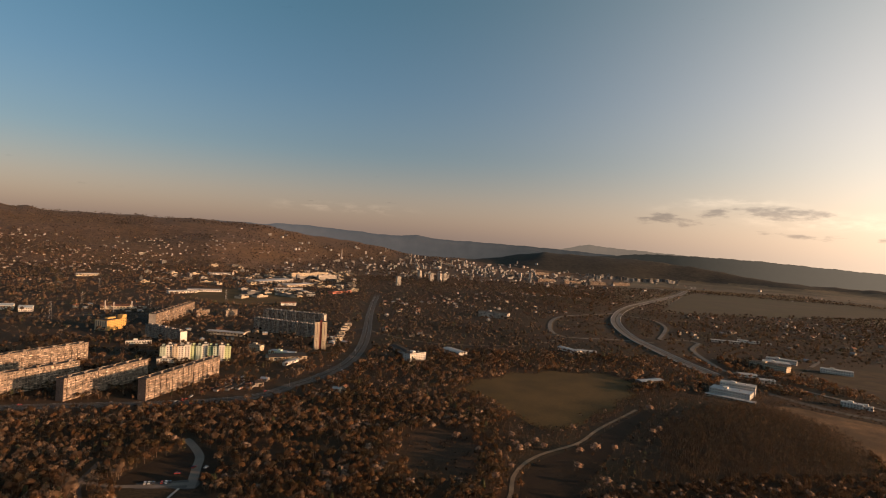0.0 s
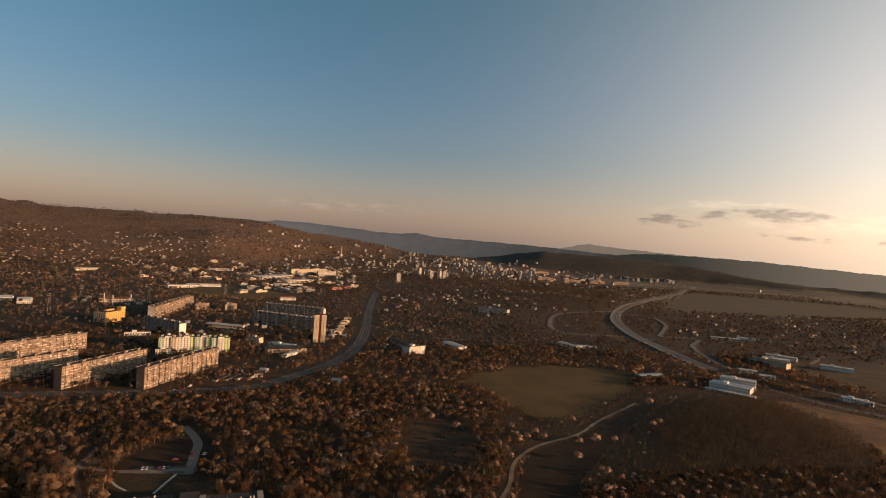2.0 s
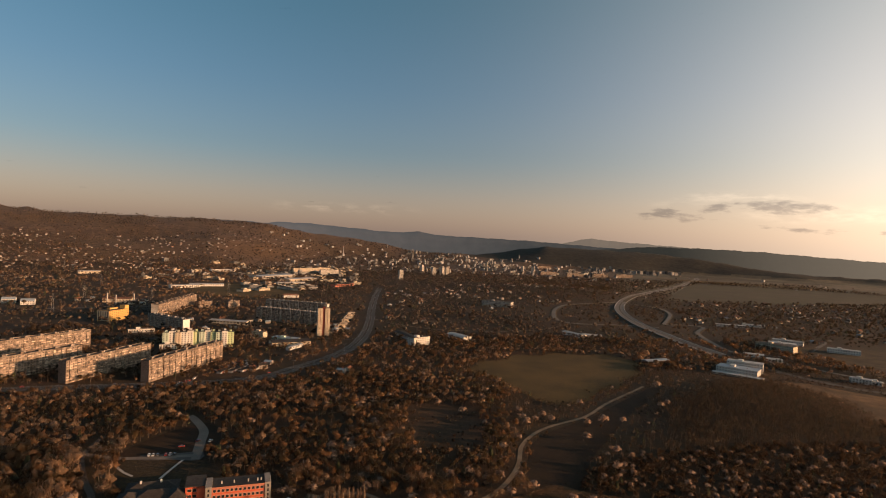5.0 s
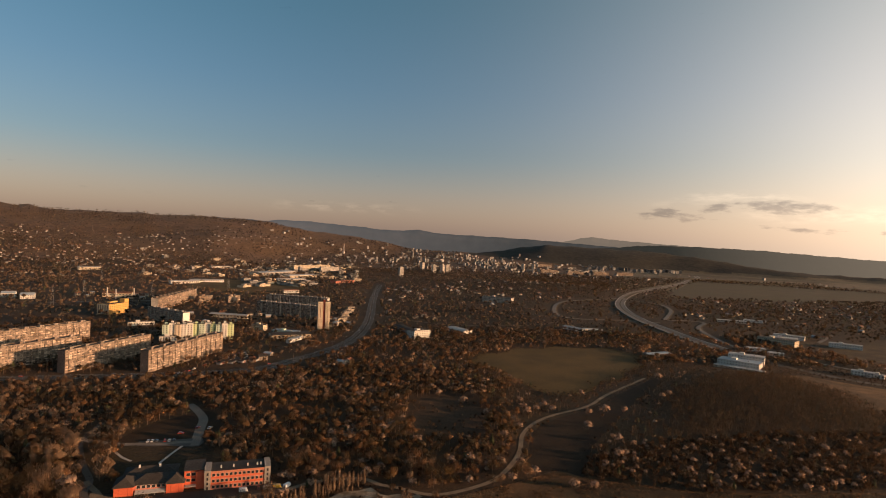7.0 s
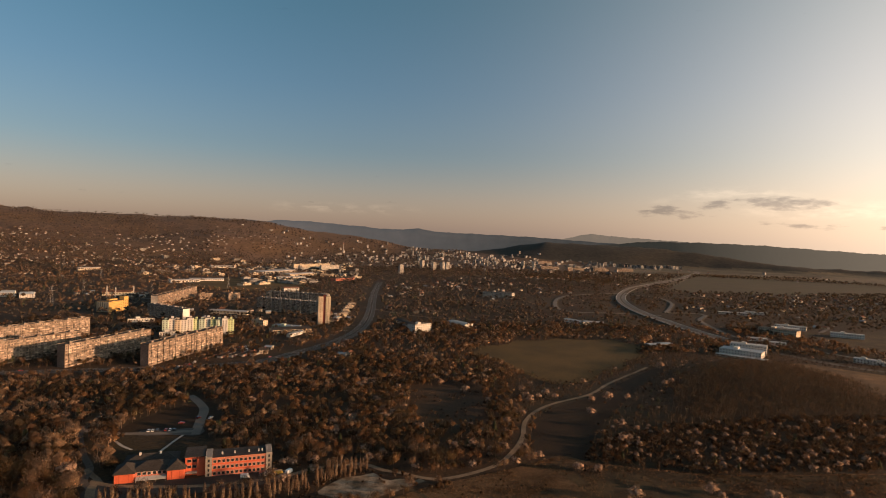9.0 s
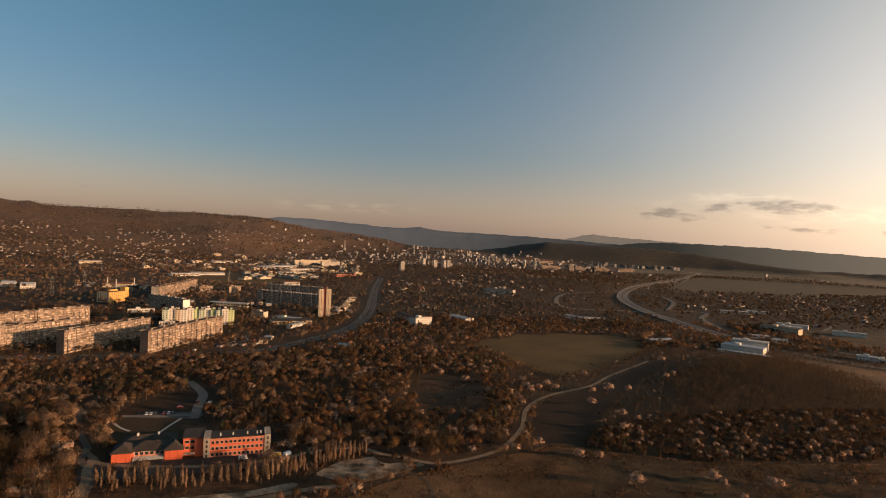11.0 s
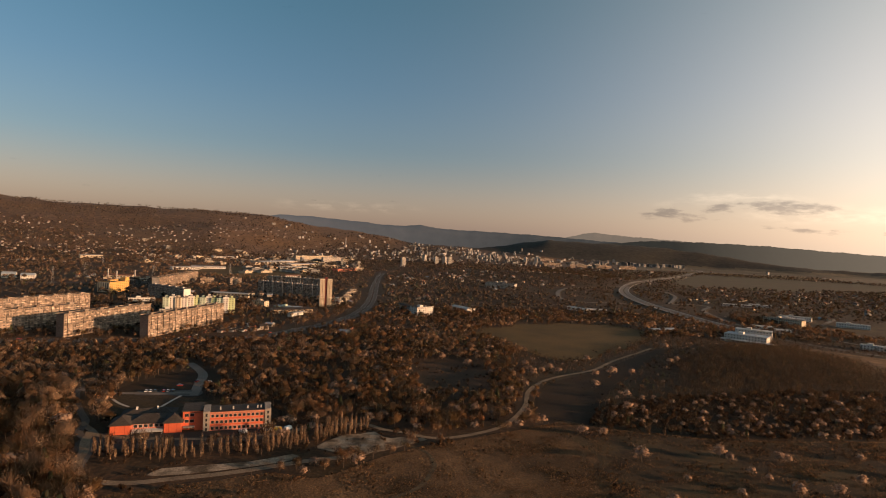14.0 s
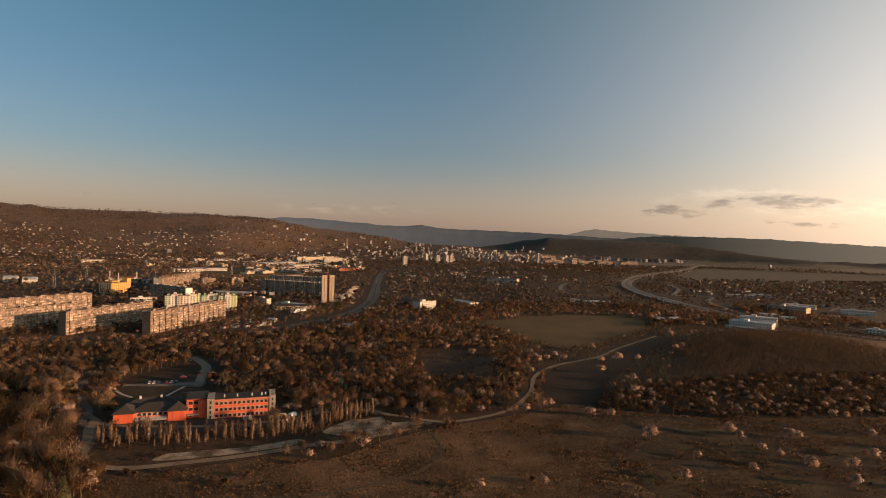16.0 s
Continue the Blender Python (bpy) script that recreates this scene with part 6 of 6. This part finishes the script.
def build_woods():
    rng = np.random.default_rng(21)
    # near and middle woods
    x, y = spaced(-520, 720, 130, 900, 6.4, rng)
    ok = clear_of(x, y)
    x, y = x[ok], y[ok]
    keep = rng.uniform(size=len(x)) < np.where(y > 620, 0.68, 1.0) * (0.5 + 0.9 * patchy(x, y, 38, 1.0))
    estate = (x < -60) & (y > 560)
    keep &= ~(estate & (rng.uniform(size=len(x)) < 0.38))
    x, y = x[keep], y[keep]
    # dense brush behind the meadow
    lx, ly = spaced(230, 520, 345, 595, 4.3, rng)
    ok = inside(lx + rng.normal(size=len(lx)) * 7, ly + rng.normal(size=len(lx)) * 7, SAPLINGS) & in_view(lx, ly) & (near_road(lx, ly) > 2) & ~in_build(lx, ly, 3)
    lx, ly = lx[ok], ly[ok]
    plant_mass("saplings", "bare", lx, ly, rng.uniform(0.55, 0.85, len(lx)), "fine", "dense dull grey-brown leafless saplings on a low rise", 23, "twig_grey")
    bx, by = scatter(4200, 125, 560, 262, 420, rng)
    ok = clear_of(bx, by, 1.0) & (by < 0.35 * bx + 270)
    bx, by = bx[ok], by[ok]
    plant_mass("brush", "bush", bx, by, rng.uniform(0.8, 1.5, len(bx)), "mid", "dense leafless brush covering a low rise", 17)
    sx, sy = scatter(900, -138, 20, 205, 290, rng)
    ok = inside(sx, sy, SCRUB) & (near_road(sx, sy) > 0.5) & (~inside(sx, sy, YARD) | (rng.uniform(size=900) < 0.25)) & ~inside(sx, sy, YARD_WEST) & (patchy(sx, sy, 9, 2.5) > 0.42)
    sx, sy = sx[ok], sy[ok]
    plant_mass("scrub", "bush", sx, sy, rng.uniform(0.35, 0.9, len(sx)), "mid", "low brown scrub beside a dirt road", 18)
    tx, ty = scatter(1500, 108, 345, 290, 556, rng)
    ok = inside(tx, ty, STRIP) & (near_road(tx, ty) > 0.3) & (patchy(tx, ty, 11, 3.5) > 0.4)
    plant_mass("weeds", "bush", tx[ok], ty[ok], rng.uniform(0.12, 0.4, ok.sum()), "mid", "low dry weeds in short grass", 20)
    # bushes in the clearing and along the pasture's edge
    cx, cy = scatter(260, 20, 110, 362, 465, rng)
    ok = inside(cx, cy, CLEARING) & (patchy(cx, cy, 8, 1.5) > 0.5)
    ring = spline(FIELD + [FIELD[0]], 3.5)
    ex, ey = ring[:, 0] + rng.normal(size=len(ring)) * 4, ring[:, 1] + rng.normal(size=len(ring)) * 4
    ex, ey = np.concatenate([cx[ok], ex]), np.concatenate([cy[ok], ey])
    ok = near_road(ex, ey) > 1.0
    ex, ey = ex[ok], ey[ok]
    plant_mass("edge_bushes", "bush", ex, ey, rng.uniform(0.4, 1.1, len(ex)), "mid", "low bushes edging grassland", 19)
    # kinds by place
    right = (x > 130) & (y < 640) & (y < 0.6 * x + 420)
    u = rng.uniform(size=len(x))
    blos = np.where(right & (y < 350), u < 0.08 + 0.42 * patchy(x, y, 12, 6.0), np.where(right, u < 0.03, np.where(x < -60, u < 0.016, u < 0.34 * patchy(x, y, 12, 5.0) ** 2.2)))
    con = ~blos & (u > np.where((x < -90) & (y < 420), 0.965, 0.985))
    bush = ~blos & ~con & (rng.uniform(size=len(x)) < np.where(right, 0.5, 0.22))
    bare = ~blos & ~con & ~bush
    big = rng.uniform(0.6, 1.2, len(x)) * np.where(right, 0.75, 1.0)
    kinds = (("bare", bare, "woodland", "brown leafless thicket of deciduous trees"), ("bush", bush, "shrubs", "tangled leafless shrubs between trees"), ("blossom", blos, "blossom_thicket", "blossoming shrubs scattered through thicket"), ("conifer", con, "conifers", "dark conifers scattered through woodland"))
    big = np.where(bush, big * 1.3, big)
    big = np.where(blos, big * np.where(right, 1.15, 1.3), big)
    big = np.where((x < -105) & (y < 340), big * 1.45, big)
    near = np.hypot(x - EYE[0], y - EYE[1])
    for kind, m, name, label in kinds:
        order = np.where(m)[0]
        order = order[np.argsort(near[order])]
        single = order[: {"bare": 260, "bush": 60, "blossom": 230, "conifer": 36}[kind]]
        rest = order[len(single) :]
        plant_things(kind, [(x[i], y[i], big[i]) for i in single])
        if kind == "bare":
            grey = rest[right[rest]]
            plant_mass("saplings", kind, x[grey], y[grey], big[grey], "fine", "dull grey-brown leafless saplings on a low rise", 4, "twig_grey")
            rest = rest[~right[rest]]
        close = near[rest] < 520
        tone = np.zeros(len(rest), int)
        if kind == "bare":
            mood = 0.5 * patchy(x[rest], y[rest], 22, 11.0) + 0.5 * rng.uniform(size=len(rest))
            tone = np.where(mood > np.where(x[rest] > -60, 0.68, 0.58), 1, np.where(mood < 0.34, 2, 0))
        for lod, far_off in (("mid", close), ("rear", ~close)):
            for c in range(3 if kind == "bare" else 1):
                m = far_off & (tone == c)
                plant_mass(name, kind, x[rest[m]], y[rest[m]], big[rest[m]], lod, (label, "beige leafless thicket of deciduous trees", "dark olive-brown leafless thicket")[c], 3 + c, TONES[c][0] if kind == "bare" else "")
    # scrub and trees of the valley between the settlements
    x, y = scatter(60000, -1700, 2300, 860, 2750, rng)
    ok = clear_of(x, y, 4)
    x, y = x[ok], y[ok]
    keep = rng.uniform(size=len(x)) < 0.35 + 0.65 * patchy(x, y, 95, 2.0)
    x, y = x[keep], y[keep]
    u = rng.uniform(size=len(x))
    for kind, m, name, label in (("bare", u < 0.62, "valley_trees", "brown leafless trees across the valley"), ("bush", (u >= 0.62) & (u < 0.95), "valley_shrubs", "brown shrubs across the valley"), ("blossom", u >= 0.985, "valley_blossom", "pale blossoming trees across the valley"), ("conifer", (u >= 0.95) & (u < 0.985), "valley_conifers", "dark conifers across the valley")):
        size = rng.uniform(0.7, 1.3, len(x)) * (1.5 if kind == "bush" else 1.0)
        east = (x > 330 + 0.12 * y) & (kind in ("bare", "bush"))
        pale = (x < -250) & (patchy(x, y, 60, 13.0) > 0.45) & (kind == "bare")
        plant_mass(name, kind, x[m & pale & ~east], y[m & pale & ~east], size[m & pale & ~east], "far", "beige leafless trees below a hill", 7, "twig_pale")
        m = m & ~pale
        plant_mass(name, kind, x[m & ~east], y[m & ~east], size[m & ~east], "far", label, 5, "twig_far" if kind in ("bare", "bush") else "")
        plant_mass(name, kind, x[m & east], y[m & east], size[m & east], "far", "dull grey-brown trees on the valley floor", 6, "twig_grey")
    # wooded slopes
    a = np.radians(rng.uniform(-36, 24, 11000))
    r = 2600 + 1780 * rng.uniform(size=11000) ** 0.8
    x, y = EYE[0] + r * np.sin(a), EYE[1] + r * np.cos(a)
    keep = rng.uniform(size=len(x)) < np.clip(patchy(x, y, 170, 3.0) * 1.5 - 0.2, 0, 1)
    keep &= ~inside(x, y, EAST_FIELD) & ~((np.degrees(a) > 9) & (r > 3600))
    x, y = x[keep], y[keep]
    plant_mass("hill_woods", "bare", x, y, rng.uniform(0.9, 1.6, len(x)), "far", "dark leafless woods covering the hills", 6, "twig_far")


def build_meadow_plants():
    rng = np.random.default_rng(8)
    spots = [(148, 232, 1.0), (196, 236, 0.95), (199, 231, 0.7), (226, 228, 0.8), (230, 227, 0.8), (200, 214, 0.5), (276, 229, 0.8), (206, 188, 0.9), (160, 206, 0.5), (139, 181, 0.7), (228, 189, 0.9), (74, 180, 0.7), (-4, 224, 0.9), (177, 188, 0.6), (204, 206, 0.55), (45, 177, 0.6), (212, 169, 0.8), (250, 200, 0.7), (262, 178, 0.7), (290, 205, 0.8), (131, 274, 0.9), (143, 272, 0.8), (-116, 190, 1.1), (-112, 184, 0.9), (254, 160, 0.8)]
    plant_things("blossom", [(px, py, ps * 1.6) for px, py, ps in spots])
    # blossom along the path, the pasture and through the thicket
    spots = [(197, 420), (213, 423), (182, 383), (232, 425), (331, 553), (301, 473), (291, 467), (194, 351), (165, 307), (181, 320), (214, 486), (142, 437), (145, 464), (152, 433), (89, 459), (63, 503), (38, 353), (11, 374), (-5, 380), (-1, 440), (-12, 364), (-24, 352), (58, 311), (71, 316), (82, 306), (128, 518), (168, 434), (21, 511), (69, 485), (142, 425), (163, 446), (113, 492), (34, 488), (6, 424)]
    plant_things("blossom", [(px, py, rng.uniform(1.1, 1.8)) for px, py in spots])
    plant_things("bush", [(px + rng.normal() * 4, py + rng.normal() * 4, rng.uniform(0.6, 1.2)) for px, py in ((180, 352), (186, 362), (200, 384), (226, 402), (262, 452), (280, 476), (240, 470), (178, 338), (170, 330), (210, 410))])
    plant_things("bush", [(17, 272, 1.5), (22, 273, 1.3), (26, 272, 1.0), (40, 256, 1.6), (45, 258, 1.4), (36, 253, 1.1), (-6, 233, 1.3), (-14, 227, 1.2), (-22, 226, 1.0), (-30, 262, 0.9), (-26, 268, 1.0), (10, 262, 0.7), (-32, 254, 0.8)])
    bare = [(-53, 194, 0.45), (-87, 199, 0.5), (-100, 197, 0.4), (-33, 207, 0.45), (-60, 186, 0.5), (42, 262, 0.5), (48, 260, 0.45), (28, 259, 0.4), (70, 184, 0.4), (120, 200, 0.35), (270, 190, 0.6), (286, 176, 0.6)]
    plant_things("bush", [(px, py, ps * 2.6) for px, py, ps in bare])
    mx, my = scatter(3500, -100, 370, 135, 285, rng)
    ok = inside(mx, my, MEADOW) & in_view(mx, my) & (near_road(mx, my) > 1) & (rng.uniform(size=3500) < patchy(mx, my, 10, 8.0) ** 2 * np.where(mx > 150, 1.0, 0.35))
    plant_mass("weeds", "bush", mx[ok], my[ok], rng.uniform(0.25, 0.8, ok.sum()), "mid", "low brown scrub scattered through dry meadow", 27)
    # poplar row along the forecourt
    row = spline([(-134, 236), (-114, 239), (-92, 239), (-68, 243), (-46, 250), (-31, 262), (-14, 276), (0, 284)], 1.55)
    pts = [(p[0] + rng.normal() * 0.9, p[1] + rng.normal() * 1.2, rng.uniform(0.7, 1.2)) for p in row if rng.uniform() < 0.92]
    pts += [(p[0] + rng.normal() * 1.5, p[1] - 5 + rng.normal() * 1.5, rng.uniform(0.4, 0.8)) for p in row if rng.uniform() < 0.5]
    plant_things("poplar", pts, "poplar row")
    # dry tufts
    n = 330000
    x, y = scatter(n, -115, 380, 130, 300, rng)
    ok = inside(x, y, MEADOW) & (rng.uniform(size=n) < np.clip(0.9 * patchy(x, y, 14, 4.0) + 0.7 * patchy(x, y, 3.5, 6.0) - 0.25, 0.12, 1)) & (near_road(x, y) > 0.5) & in_view(x, y)
    x, y = x[ok], y[ok]
    z = height(x, y)
    k = len(x)
    a = rng.uniform(0, 6.28, k)
    lush = 0.6 + 0.8 * patchy(x, y, 6, 9.0)
    w, h = rng.uniform(0.22, 0.5, k) * lush, rng.uniform(0.2, 0.55, k) * lush
    p = np.stack([x - w * np.cos(a), y - w * np.sin(a), z], 1)
    q = np.stack([x + w * np.cos(a), y + w * np.sin(a), z], 1)
    t = np.stack([x + rng.normal(size=k) * 0.25, y + rng.normal(size=k) * 0.25, z + h], 1)
    V = [np.stack([p, q, t], 1).reshape(-1, 3)]
    lean = rng.uniform(0, 6.28, k)
    nrm = np.stack([0.72 * np.cos(lean), 0.72 * np.sin(lean), 0 * lean + 0.69], 1)
    ob = whole("dry_grass", tri_mesh("dry_grass", np.concatenate(V), np.repeat(nrm, 3, axis=0)), "straw", "tufts of dry straw-coloured meadow grass", "grass", "stuff")


build_woods()
build_meadow_plants()


# ---- small things ----
def car_proto(paint, label):
    c = thing("car", label, "car", pose(0, 0, -300), "parked cars")
    b = Solid()
    b.poly([(-2.1, -0.85, 0.35), (2.1, -0.85, 0.35), (2.1, 0.85, 0.35), (-2.1, 0.85, 0.35), (-2.15, -0.88, 0.85), (2.1, -0.88, 0.75), (2.1, 0.88, 0.75), (-2.15, 0.88, 0.85)], [tuple(int(i) for i in q) for q in BOXF])
    body = part("body", b, paint, c)
    part("cabin", Solid().poly([(-1.7, -0.8, 0.84), (1.1, -0.8, 0.8), (1.1, 0.8, 0.8), (-1.7, 0.8, 0.84), (-1.2, -0.65, 1.45), (0.4, -0.65, 1.45), (0.4, 0.65, 1.45), (-1.2, 0.65, 1.45)], [tuple(int(i) for i in q) for q in BOXF]), "glass", c, "dark glazed cabin")
    part("roof", Solid().box(-1.2, 0.4, -0.66, 0.66, 1.45, 1.5), paint, c)
    for x in (-1.35, 1.35):
        for y in (-0.85, 0.85):
            part("wheel", Solid().tube((x, y - 0.1, 0.32), (x, y + 0.1, 0.32), 0.32, 0.32, 8), "rubber", c)
    return c


def build_small():
    rng = random.Random(12)
    cars = [car_proto("car_white", "white hatchback car parked on asphalt"), car_proto("car_dark", "dark hatchback car parked on asphalt"), car_proto("car_red", "red hatchback car parked on asphalt")]
    spots = [(-152 + i * 2.7, 350.5 + i * 0.5, 97) for i in range(7) if i != 3] + [(-119, 382, 72), (-136, 369, 10)]
    spots += [(-62 + i * 4.2, 276 + i * 0.9, 100) for i in range(4)] + [(-128, 382, 70)]
    for s in (120, 180, 260, 330, 420, 560, 700):
        P = ROAD_PTS[0][0]
        i = min(len(P) - 2, int(s / 6))
        d = P[i + 1] - P[i]
        n = np.array([-d[1], d[0]]) / np.linalg.norm(d)
        p = P[i] + n * rng.choice((-9.5, -6, 6, 9.5))
        spots.append((p[0], p[1], math.degrees(math.atan2(d[1], d[0]))))
    for i in range(26):
        t = rng.random()
        spots.append((-216 + 43 * t + 14 + rng.uniform(0, 6), 559 + 124 * t - 5 + rng.uniform(-3, 3), 71 + rng.choice((0, 90))))
    for i in range(14):
        spots.append((-150 + rng.uniform(-14, 14), 640 + rng.uniform(-30, 30), rng.choice((0, 90, 71))))
    for x, y, a in spots:
        copy_thing(rng.choice(cars), pose(x, y, float(height(x, y)) + 0.2, 0, 0, a))
    for c in cars:
        for o in (*c.children_recursive, c):
            bpy.data.objects.remove(o)
    for x, y, a, paint, word in ((-57, 276, 10, "car_white", "white"), (-51.5, 277.5, 10, "van_yellow", "yellow"), (-46, 279, 60, "car_white", "white"), (-70, 273, 10, "car_white", "white")):
        v = thing("van", word + " delivery van parked on a forecourt", "van", pose(x, y, 0.15, 0, 0, a), "parked vans")
        part("body", Solid().poly([(-2.6, -1, 0.4), (2.6, -1, 0.4), (2.6, 1, 0.4), (-2.6, 1, 0.4), (-2.6, -0.95, 2.4), (1.7, -0.95, 2.4), (1.7, 0.95, 2.4), (-2.6, 0.95, 2.4)], [tuple(int(i) for i in q) for q in BOXF]), paint, v)
        part("windscreen", Solid().poly([(1.85, -0.85, 2.25), (2.3, -0.9, 1.4), (2.3, 0.9, 1.4), (1.85, 0.85, 2.25)], [(0, 1, 2, 3)]), "glass", v)
        for wx in (-1.6, 1.6):
            for wy in (-0.95, 0.95):
                part("wheel", Solid().tube((wx, wy - 0.12, 0.36), (wx, wy + 0.12, 0.36), 0.36, 0.36, 8), "rubber", v)
    t = thing("timber_barrier", "fallen pale timber beams crossed beside a road", "barrier", pose(-157, 258, 0.1, 0, 0, 25))
    part("beam", Solid().tube((-5, 0, 0.3), (5.5, 0.6, 3.2), 0.28, 0.24, 6), "poplar", t)
    part("beam", Solid().tube((-1, -3, 0.3), (3.5, 4, 2.2), 0.24, 0.2, 6), "poplar", t)
    # street lamps down the boulevard's median
    lamp = thing("street_lamp", "grey double-armed street lamp in a boulevard's median", "street lamp", pose(0, 0, -300), "boulevard lamps")
    part("pole", Solid().tube((0, 0, 0), (0, 0, 10), 0.09, 0.05, 6), "bark", lamp)
    for s in (-1, 1):
        arm = part("arm", Solid().tube((0, 0, 9.9), (s * 2.2, 0, 10.5), 0.06, 0.05, 5), "metal", lamp)
        part("lamp_head", Solid().box(s * 2.5 - 0.45, s * 2.5 + 0.45, -0.18, 0.18, 10.42, 10.6), "concrete", arm)
    P = ROAD_PTS[0][0]
    for i in range(40, 258, 7):
        d = P[i + 1] - P[i]
        copy_thing(lamp, pose(P[i][0], P[i][1], 0, 0, 0, math.degrees(math.atan2(d[1], d[0])) + 90))
    for o in (*lamp.children_recursive, lamp):
        bpy.data.objects.remove(o)
    # power line masts
    for x, y, h in ((-594, 1075, 34), (-640, 1290, 30), (-500, 1300, 30), (-760, 1640, 30), (-1080, 2150, 34), (-1120, 2160, 34), (-380, 1500, 28), (-52, 209, 8), (-148, 232, 7)):
        z = float(height(x, y))
        if h < 10:
            p = thing("power_pole", "thin wooden power pole beside a dirt road", "pole", pose(x, y, z), "power poles")
            part("shaft", Solid().tube((0, 0, -0.3), (0, 0, h), 0.13, 0.09, 6), "bark", p)
            part("crossarm", Solid().box(-0.9, 0.9, -0.06, 0.06, h - 0.7, h - 0.55), "bark", p)
            continue
        p = thing("pylon", "grey steel lattice power pylon", "pylon", pose(x, y, z, 0, 0, 20), "power pylons")
        for sx in (-1, 1):
            for sy in (-1, 1):
                part("leg", Solid().tube((sx * 2.4, sy * 2.4, -0.3), (sx * 0.4, sy * 0.4, h), 0.12, 0.08, 4), "metal", p)
        for k in range(5):
            zz = h * (0.1 + 0.18 * k)
            w = 2.4 - 2.0 * zz / h
            part("brace", Solid().tube((-w, -w, zz), (w, -w, zz + h * 0.16), 0.05, 0.05, 4).tube((w, -w, zz), (-w, -w, zz + h * 0.16), 0.05, 0.05, 4), "metal", p)
        for zz, w in ((h * 0.72, 4.5), (h * 0.84, 5.5), (h * 0.96, 3.5)):
            part("crossarm", Solid().tube((-w, 0, zz), (w, 0, zz), 0.1, 0.1, 4), "metal", p)


build_small()
